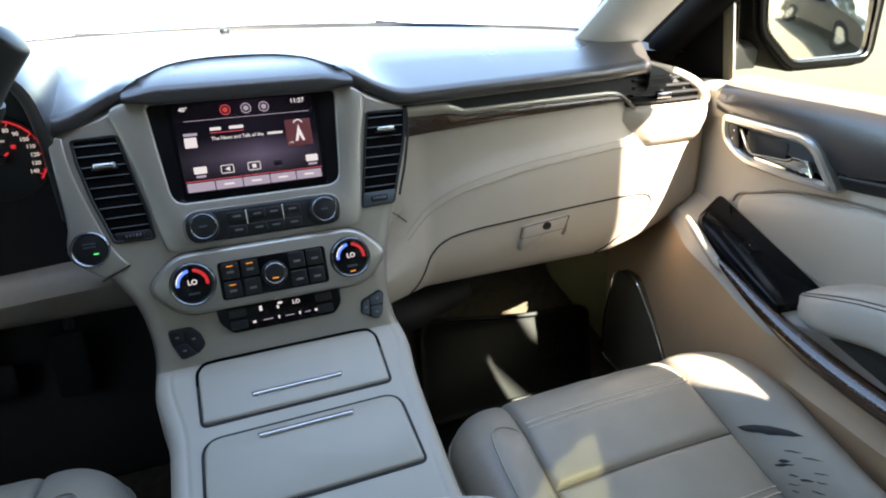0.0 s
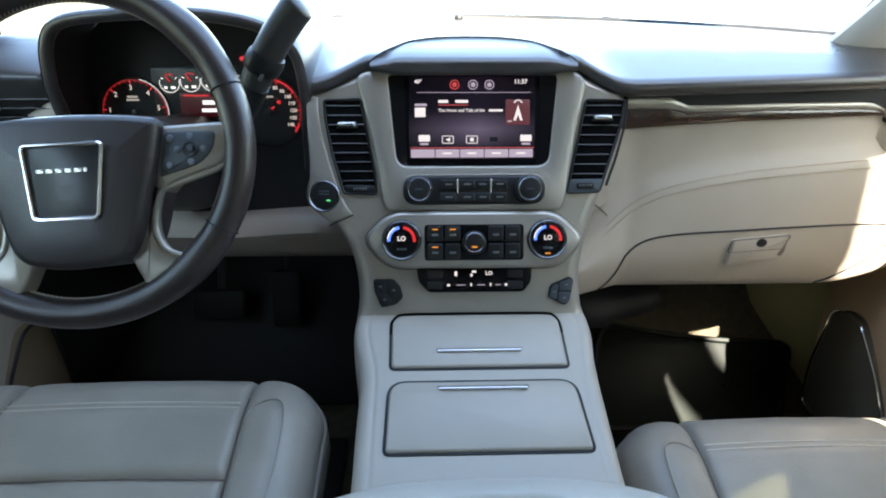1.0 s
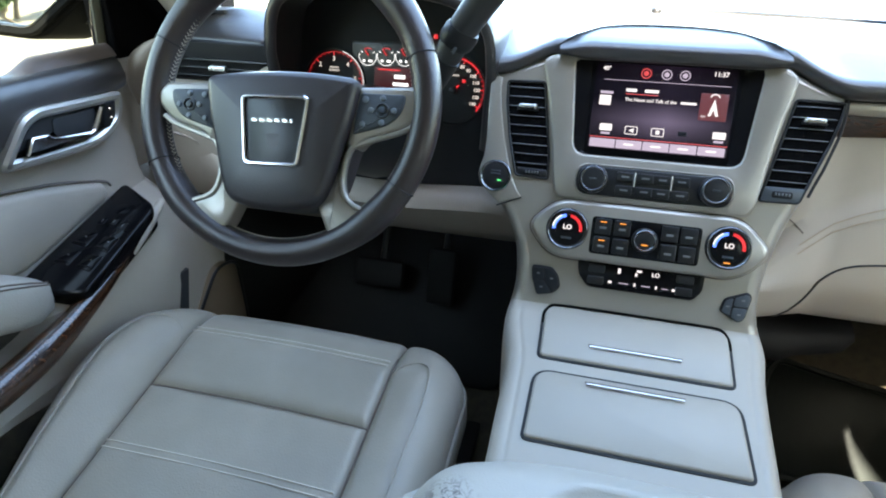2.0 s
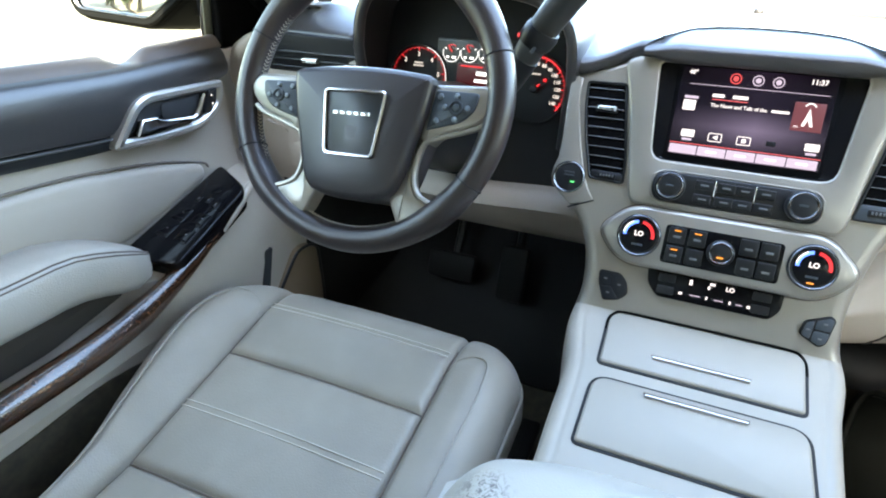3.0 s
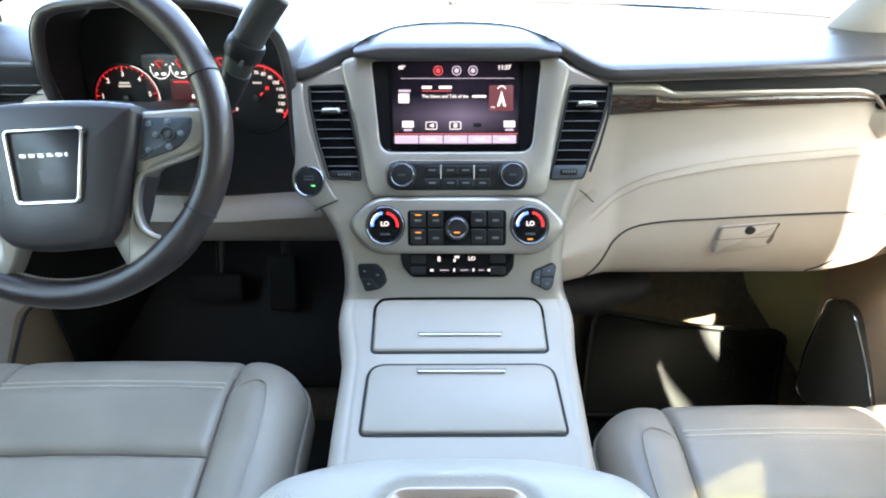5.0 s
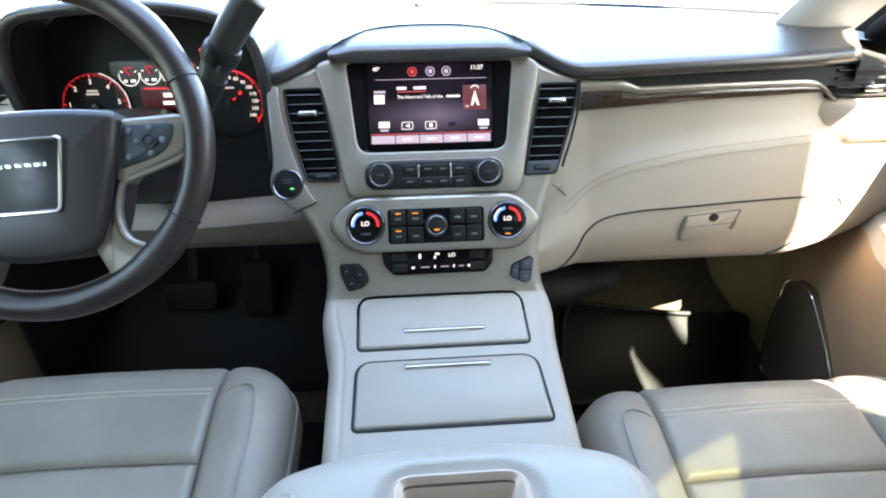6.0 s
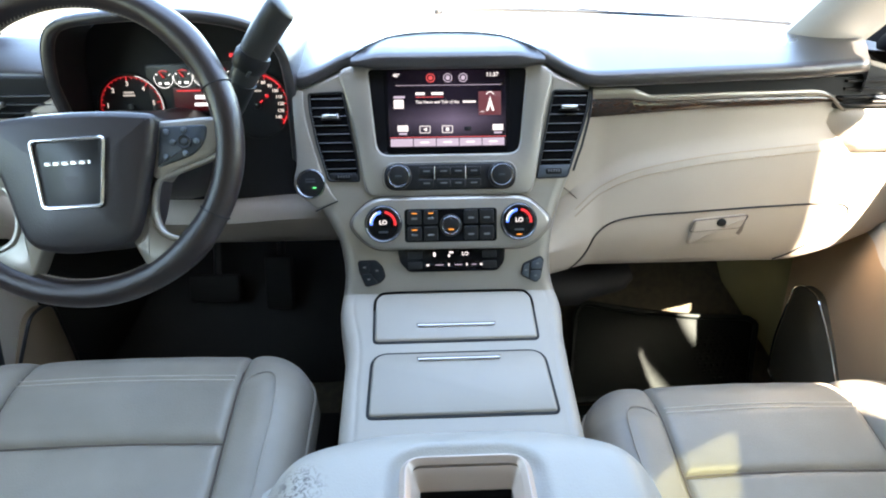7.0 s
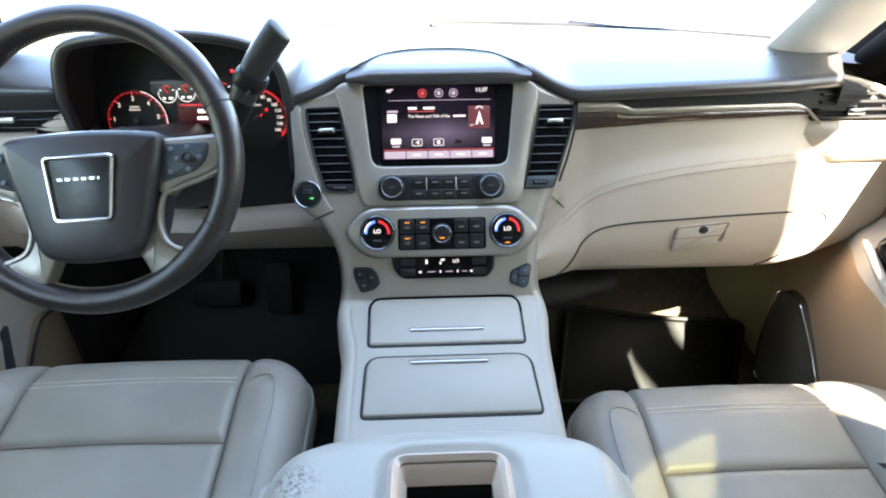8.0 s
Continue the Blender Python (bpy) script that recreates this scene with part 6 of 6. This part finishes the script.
for k in range(210):
    a = 2 * math.pi * k / 210
    for da, zz in ((0.0, 0.004), (0.012, -0.004)):
        p0 = Vector((0.1587 * math.cos(a), 0.1587 * math.sin(a), zz))
        p1 = Vector((0.1587 * math.cos(a + 0.018), 0.1587 * math.sin(a + 0.018), -zz * 0.2))
        tube([H @ p0, H @ p1], 0.00065, 4, bm)
tagged(part("stitching", bm, THREAD, wheel, "pale cross stitching"), kind="stuff")
for a in (22, 158, -28, 208):
    part("rim_joint", tube([H @ Vector(((0.1755 + 0.0175 * math.cos(q)) * math.cos(radians(a)), (0.1755 + 0.0175 * math.cos(q)) * math.sin(radians(a)), 0.0195 * math.sin(q))) for q in [2 * math.pi * j / 20 for j in range(20)]], 0.0008, 5, closed=True), MATTE, wheel)
# spokes and cover, turned a little off straight ahead
HS = H @ Matrix.Translation((0.006, 0, 0)) @ Matrix.Rotation(radians(2.6), 4, "Z")
half = [(0.050, 0.0325), (0.096, 0.027), (0.0875, -0.022), (0.079, -0.05), (0.070, -0.088), (0.058, -0.117), (0.03, -0.125)]
hub = rounded([(0, 0.0345)] + half + [(0, -0.127)] + [(-x, y) for x, y in half[::-1]], [0.03, 0.03, 0.012, 0.02, 0.02, 0.02, 0.018, 0.02, 0.02, 0.02, 0.018, 0.02, 0.02, 0.02, 0.012, 0.03], 5)
cover = part("airbag_cover", slab(HS, hub, -0.045, 0.030, 0.009, dome=0.003), COVER, wheel, "dark brown horn cover", smooth=60)
em = [(-0.043, 0.004), (0.043, 0.004), (0.034, -0.076), (-0.034, -0.076)]
part("emblem", slab(HS, rounded(em, 0.007), 0.02, 0.0325, 0.001), SLATEPANEL, cover, "dark emblem panel")
part("emblem_frame", hoop(HS, rounded(em, 0.008), 0.0042, 0.028, 0.0365, 0.0015), CHROME, cover, "bright chrome emblem frame")
for k in range(6):
    x = -0.028 + 0.0096 * k
    w = 0.0082 if k < 5 else 0.0036
    part("emblem_mark", slab(HS, oblong(x, -0.0268, x + w, -0.0222, 0.0005, 2), 0.032, 0.0336, 0.0004), SILVER, cover)
for s in (-1, 1):
    m = lambda pts: [(s * x, y) for x, y in pts]
    sp = part("spoke", slab(HS, rounded(m([(0.085, 0.0205), (0.158, 0.0225), (0.170, 0.010), (0.168, -0.006), (0.150, -0.024), (0.102, -0.0395), (0.094, -0.050), (0.080, -0.045)]), [0.004, 0.012, 0.012, 0.012, 0.02, 0.012, 0.004, 0.004], 5), -0.012, 0.013, 0.005), SATIN, wheel, "satin champagne spoke bezel")
    part("switch_pad", slab(HS, rounded(m([(0.095, 0.0135), (0.149, 0.0125), (0.146, -0.006), (0.132, -0.0215), (0.088, -0.034)]), [0.003, 0.006, 0.012, 0.012, 0.003], 4), 0.008, 0.0155, 0.002), SLATE, sp, "slate thumb switch pad")
    part("thumb_ring", hoop(HS, circle(s * 0.1225, -0.006, 0.0085, 24), 0.0022, 0.015, 0.0178, 0.0008), DARKSLATE, sp)
    for bx, by, r in ((0.1225, 0.0075, 0.0036), (0.1225, -0.0195, 0.0036), (0.109, -0.006, 0.0036), (0.136, -0.006, 0.0036), (0.1225, -0.006, 0.0042), (0.102, 0.006, 0.0038), (0.100, -0.022, 0.0036)):
        part("thumb_button", slab(HS, circle(s * bx, by, r, 12), 0.014, 0.0180, 0.0014), SLATE if r > 0.004 else PALESLATE, sp)
    part("lower_spoke", slab(HS, rounded(m([(0.096, -0.036), (0.081, -0.047), (0.0745, -0.076), (0.0765, -0.096), (0.085, -0.112), (0.120, -0.124), (0.115, -0.136), (0.096, -0.152), (0.067, -0.154), (0.050, -0.118), (0.068, -0.08), (0.076, -0.036)]), [0.004, 0.012, 0.02, 0.02, 0.02, 0.006, 0.008, 0.012, 0.012, 0.004, 0.004, 0.004], 5), -0.012, 0.011, 0.004), SATIN, wheel, "satin champagne lower spoke")
    part("spoke_edge", tube(smoothpath([HS @ Vector((x, y, 0.009)) for x, y in m([(0.160, -0.019), (0.145, -0.028), (0.104, -0.041), (0.086, -0.050), (0.0785, -0.078), (0.081, -0.098), (0.091, -0.112), (0.117, -0.122)])], 4), 0.0034, 8), SATIN, wheel, "rounded inner spoke edge")
part("column", tube([H @ Vector((0, -0.03, -0.03)), H @ Vector((0, -0.03, -0.12))], [0.07, 0.055], 20), BLACK, wheel)

# column shift lever
lever = thing("shift_lever", "dark grey column shift lever with a thick grip", "gear lever")
part("stem", tube([(-0.335, 0.80, 0.745), (-0.300, 0.79, 0.785), (-0.276, 0.782, 0.822)], [0.016, 0.017, 0.018], 14), BLACK, lever)
part("grip", tube(smoothpath([(-0.278, 0.782, 0.820), (-0.262, 0.780, 0.848), (-0.240, 0.778, 0.880), (-0.217, 0.776, 0.908), (-0.208, 0.775, 0.916)], 4), [0.0170, 0.0183, 0.0187, 0.0190, 0.0192, 0.0194, 0.0196, 0.0198, 0.0200, 0.0202, 0.0204, 0.0206, 0.0206, 0.0204, 0.0198, 0.0172, 0.011], 18, flat=0.9), material("lever_grip", (0.03, 0.032, 0.032), 0.45, grain=0.2, vary=0.15), lever, "soft dark grip")
part("collar", tube([(-0.268, 0.781, 0.838), (-0.2645, 0.7805, 0.8435), (-0.258, 0.7797, 0.8525), (-0.2545, 0.779, 0.858)], [0.0205, 0.0232, 0.0236, 0.0215], 18, flat=0.9), BLACK, lever, "dark collar under the grip")
part("button", box(bm_new(), (0, 0, 0), (0.004, 0.004, 0.010), Matrix.Translation((-0.262, 0.762, 0.835)) @ Euler((0.0, 0.6, 0.3)).to_matrix().to_4x4(), 0.002), SLATE, lever)


# ---- seats ----
def seat(cx, fy, top, driver):
    label = "pale dune leather driver's seat cushion with seamed panels" if driver else "pale dune leather passenger seat cushion with a torn outer bolster"
    st = thing("front_seat", label, "car seat", "front seats")
    HW, LEN, INS = (0.256 if driver else 0.245), 0.62, (0.157 if driver else 0.139)
    INR = 0.157 if driver else 0.160

    def height(x, y):
        """x from the middle, y back from the front edge."""
        z = top - 0.012 - 0.21 * max(0, y - 0.10) if y < 0.38 else top - 0.012 - 0.21 * 0.28 - 0.05 * (y - 0.38)
        side = INR if x > 0 else INS
        b = max(0, (abs(x) - side) / (HW - side))
        z += ease(y, [(0.0, 0.004 if driver or x < 0 else 0.016), (0.2, (0.034 if x < 0 else 0.014) if driver else (0.016 if x < 0 else 0.068)), (0.45, (0.030 if x < 0 else 0.016) if driver else (0.02 if x < 0 else 0.090))]) * math.sin(min(1, b * 1.25) * math.pi * 0.62)
        z += 0.006 * math.cos(x / side * 1.3) if abs(x) < side else 0
        return z

    def warp(x, y):
        """The outer bolster bows out and tapers to the rear."""
        if driver and x < -INS:
            return -INS + (x + INS) * ease(y, [(0.0, 1.15), (0.14, 1.32), (0.56, 0.34)])
        if not driver and x > INR:
            return INR + (x - INR) * ease(y, [(0.0, 1.25), (0.12, 1.42), (0.20, 1.42), (0.38, 1.12), (0.56, 0.8)])
        return x

    def panel(name, x0, x1, y0, y1, nx, ny, label=""):
        rows = []
        for j in range(ny + 1):
            row = []
            for i in range(nx + 1):
                x = lerp(x0(0), x1(0), i / nx)
                y = lerp(y0, y1, j / ny)
                yy, xx = y, x
                # squeeze the outer corner inwards
                r = 0.085
                ax = abs(xx)
                if HW - ax < r and yy < r:
                    vx, vy = ax - (HW - r), r - yy
                    q = max(vx, vy)
                    hyp = math.hypot(vx, vy)
                    if hyp > 1e-6:
                        vx, vy = vx / hyp * q, vy / hyp * q
                    xx, yy = math.copysign(HW - r + vx, xx), r - vy
                z = height(xx, yy)
                o = min(HW - abs(xx), yy) if not (HW - abs(xx) < r and yy < r) else r - math.hypot(abs(xx) - (HW - r), r - yy)
                o = max(0.0, o)
                rnd = 0.065
                if o < rnd:
                    z -= 0.06 * (1 - math.sqrt(max(0, 1 - ((rnd - o) / rnd) ** 2)))
                seamd = 9
                if abs(x0(0)) < HW - 1e-4:
                    seamd = min(seamd, abs(x - x0(0)))
                if abs(x1(0)) < HW - 1e-4:
                    seamd = min(seamd, abs(x - x1(0)))
                if y0 > 1e-4:
                    seamd = min(seamd, y - y0)
                seamd = min(seamd, y1 - y)
                z -= 0.010 * math.exp(-(seamd / 0.0045) ** 1.2)
                z += 0.0012 * noise.noise(Vector((xx * 18, yy * 18, cx * 9)))
                row.append((cx + warp(xx, yy), fy - yy, z))
            rows.append(row)
        part(name, lattice(rows), LEATHER, st, label, smooth=80)

    c = lambda v: (lambda y: v)
    panel("bolster", c(-HW), c(-INS), 0.0, LEN, 56, 150, "side bolster")
    panel("bolster", c(INR), c(HW), 0.0, LEN, 56, 150, "side bolster")
    cut = 0.185
    panel("cushion_panel", c(-INS), c(INR), 0.0, cut, 90, 60, "front cushion panel")
    panel("cushion_panel", c(-INS), c(INR), cut, 0.372, 90, 60, "middle cushion panel")
    panel("cushion_panel", c(-INS), c(INR), 0.372, LEN, 90, 40, "rear cushion panel")
    # double stitched lines across the insert
    for y in (0.082, 0.091, 0.276, 0.285):
        part("stitching", tube([(cx + x, fy - y, height(x, y) + 0.0003) for x in [lerp(-INS + 0.006, INR - 0.006, k / 24) for k in range(25)]], 0.0011, 5), THREAD, st)
    for path in ([(x, 0.185) for x in [lerp(-INS, INR, k / 24) for k in range(25)]], [(x, 0.372) for x in [lerp(-INS, INR, k / 24) for k in range(25)]], [(-INS, 0.065 + 0.53 * k / 30) for k in range(31)], [(INR, 0.065 + 0.53 * k / 30) for k in range(31)]):
        part("seam", tube([(cx + x, fy - y, height(x, y) - 0.0068) for x, y in path], 0.0013, 5), SEAM, st, "dark sewn seam")
    # piping along the bolsters
    for s in (-1, 1) if driver else (-1,):
        side = INR if s > 0 else INS
        path = smoothpath([(cx + warp(s * (side + a), y), fy - y, height(s * (side + a), y) + dz) for a, y, dz in ((0.004, 0.112, -0.004), (0.012, 0.090, 0.0), (0.035, 0.080, 0.0008), (0.054, 0.095, 0.0008), (0.060, 0.15, 0.0008), (0.058, 0.22, 0.0008), (0.055, 0.32, 0.0008), (0.050, 0.42, 0.0008), (0.05, 0.55, 0.0008))], 6)
        part("piping", tube(path, 0.0014, 6), LEATHER, st)
    # skirt and base
    rows = []
    r = 0.085
    ring = [(-HW, LEN)] + [(-HW, r + (LEN - r) * (1 - k / 6)) for k in range(1, 7)] + [(-HW + r - r * math.cos(a), r - r * math.sin(a)) for a in [math.pi / 2 * k / 8 for k in range(1, 9)]] + [(lerp(-HW + r, HW - r, k / 8), 0) for k in range(1, 8)] + [(HW - r + r * math.sin(a), r - r * math.cos(a)) for a in [math.pi / 2 * k / 8 for k in range(0, 9)]] + [(HW, r + (LEN - r) * k / 6) for k in range(1, 7)]
    for dz, grow in ((0.06, 0.0), (0.07, 0.003), (0.10, 0.004), (0.135, -0.004), (0.15, -0.02)):
        rows.append([(cx + warp(x, y) * (1 + grow / HW), fy - y + grow * (1 if y < 0.1 else 0), height(x, y) - dz) for x, y in ring])
    part("skirt", lattice(rows), LEATHER, st, "leather skirt")
    part("piping", tube([(cx + warp(x, y) * 1.004, fy - y + 0.002, height(x, y) - 0.061) for x, y in ring], 0.0022, 6), LEATHER, st)
    part("seat_base", box(bm_new(), (cx, fy - 0.36, (FLOOR + top - 0.12) / 2), (0.42, 0.5, top - 0.14 - FLOOR), bevel=0.02), BLACK, st, "black seat base")
    # backrest out of view, added to hold rear window light off the knee panel
    rows = []
    for i in range(13):
        f = i / 12
        y, z = lerp(0.045, -0.13, f), lerp(top - 0.10, 1.0, f)
        w = 0.235 * (1 - 0.22 * f ** 3)
        rows.append([(cx + w * math.copysign(abs(math.cos(a)) ** 0.7, math.cos(a)), y - 0.06 + 0.055 * math.sin(a) * (1 + 0.25 * math.cos(a) ** 2), z) for a in [2 * math.pi * k / 24 for k in range(24)]])
    part("backrest", lattice(rows, wrap=True, caps=True), LEATHER, st, "leather backrest")
    if not driver:
        # torn leather along the bolster: ends of each crack and its half width
        cracks = [(0.1635, 0.188, 0.1919, 0.258, 0.0062), (0.1756, 0.252, 0.1834, 0.272, 0.0010), (0.1812, 0.274, 0.1898, 0.296, 0.0009), (0.1657, 0.256, 0.1749, 0.274, 0.0016), (0.1692, 0.256, 0.1745, 0.268, 0.0020), (0.1685, 0.276, 0.1720, 0.288, 0.0009), (0.1713, 0.290, 0.1770, 0.304, 0.0015), (0.1798, 0.296, 0.1862, 0.312, 0.0008), (0.1645, 0.283, 0.1699, 0.296, 0.0007), (0.1777, 0.306, 0.1820, 0.318, 0.0008), (0.1640, 0.291, 0.1664, 0.300, 0.0007), (0.1720, 0.308, 0.1770, 0.324, 0.0008)]
        for k, (x0, y0, x1, y1, w) in enumerate(cracks):
            pts, rad = [], []
            for f in [q / 12 for q in range(13)]:
                xx, yy = lerp(x0, x1, f), lerp(y0, y1, f) + 0.0012 * noise.noise(Vector((f * 4, k * 3.7, 0)))
                pts.append((cx + warp(xx, yy), fy - yy, height(xx, yy) + 0.0006))
                rad.append(w * max(0.06, math.sin(math.pi * f ** 0.75) ** 0.7 * (1 + 0.35 * noise.noise(Vector((f * 7, k * 5.1, 2))))))
            part("tear", tube(pts, rad, 8, flat=0.22), MATTE, st, "dark torn crack")
    return st


seat(-0.466, 0.726, 0.448, True)
seat(0.440, 0.700, 0.383, False)

# ---- footwells ----
mat = thing("floor_mat", "black rubber mat with a raised edge and studded corner", "floor mat")
MM = frame_of((0.47, 1.012, 0.160), (1, 0, 0), (0, 0.72, 0.69))
sh = rounded([(-0.215, -0.11), (0.19, -0.11), (0.243, 0.054), (0.222, 0.071), (0.09, 0.078), (-0.016, 0.091), (-0.155, 0.117), (-0.178, 0.085)], [0.02, 0.02, 0.02, 0.012, 0.03, 0.03, 0.02, 0.03], 5)
part("mat_sheet", slab(MM, sh, 0.0, 0.012, 0.004), MAT, mat)
part("mat_edge", hoop(MM, sh, 0.012, 0.01, 0.020, 0.003), MAT, mat)
flat = box(bm_new(), (0.455, 0.725, FLOOR + 0.010), (0.40, 0.42, 0.014), bevel=0.004)
part("mat_flat", flat, MAT, mat)
bm = bm_new()
for j in range(9):
    for i in range(10):
        px, py = 0.085 + 0.0140 * i + (0.007 if j % 2 else 0), -0.082 + 0.0150 * j
        if ((px - 0.150) / 0.066) ** 2 + ((py + 0.018) / 0.062) ** 2 < 1:
            slab(MM, circle(px, py, 0.0040, 8), 0.011, 0.0150, 0.0015, bm)
tagged(part("studs", bm, MAT, mat, "round raised studs"), kind="stuff")
mat2 = thing("floor_mat", "black rubber mat in the driver's dark footwell", "floor mat")
part("mat_sheet", slab(frame_of((-0.47, 0.90, FLOOR + 0.004), (1, 0, 0), (0, 1, 0)), oblong(-0.24, -0.32, 0.24, 0.10, 0.04), 0, 0.012, 0.004), RUBBER, mat2)
part("mat_ramp", slab(frame_of((-0.47, 1.115, 0.232), (1, 0, 0), (0, 0.704, 0.71)), oblong(-0.27, -0.17, 0.27, 0.17, 0.04), 0, 0.012, 0.004), RUBBER, mat2, "sloped part of the mat")
for x, w, nm in ((-0.36, 0.06, "accelerator_pedal"), (-0.50, 0.11, "brake_pedal")):
    pd = thing(nm, "black rubber pedal in the dark footwell", "pedal", "pedals")
    part("pad", slab(frame_of((x, 1.10, 0.30), (1, 0, 0), (0, 0.35, 0.93)), oblong(-w / 2, -0.05 if w < 0.08 else -0.03, w / 2, 0.07 if w < 0.08 else 0.03, 0.01), 0, 0.014, 0.004), RUBBER, pd)
    part("lever", tube([(x, 1.12, 0.31), (x, 1.20, 0.46), (x, 1.22, 0.56)], 0.009, 8), BLACK, pd)
duct = finish("footwell_duct", tube(smoothpath([(0.15, 0.98, 0.375), (0.26, 0.975, 0.368), (0.37, 0.985, 0.390)], 5), [0.045] * 6 + [0.035] * 4 + [0.02], 12, flat=0.5), VENTBLACK)
tagged(duct, "black air duct under the dashboard", "duct")
for s in (-1, 1):
    rows = []
    for z in (0.05, 0.20, 0.30, 0.40, 0.50, 0.60):
        g = 0.02 * math.sin((z - 0.12) / 0.48 * math.pi)
        rows.append([(s * x, y, z) for x, y in ((0.84, 0.93), (0.80, 0.945), (0.775, 0.965), (0.752 - g * 0.3, 1.00), (0.715 - g, 1.07), (0.675 - g, 1.14), (0.655, 1.18), (0.655, 1.30))])
    # one trim in two tones: tan on the sunlit side, black for shade
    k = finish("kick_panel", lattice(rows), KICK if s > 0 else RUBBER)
    tagged(k, "tan kick panel at the footwell's side" if s > 0 else "kick panel at the footwell's side, blackened for shade", "trim", kind="structure")
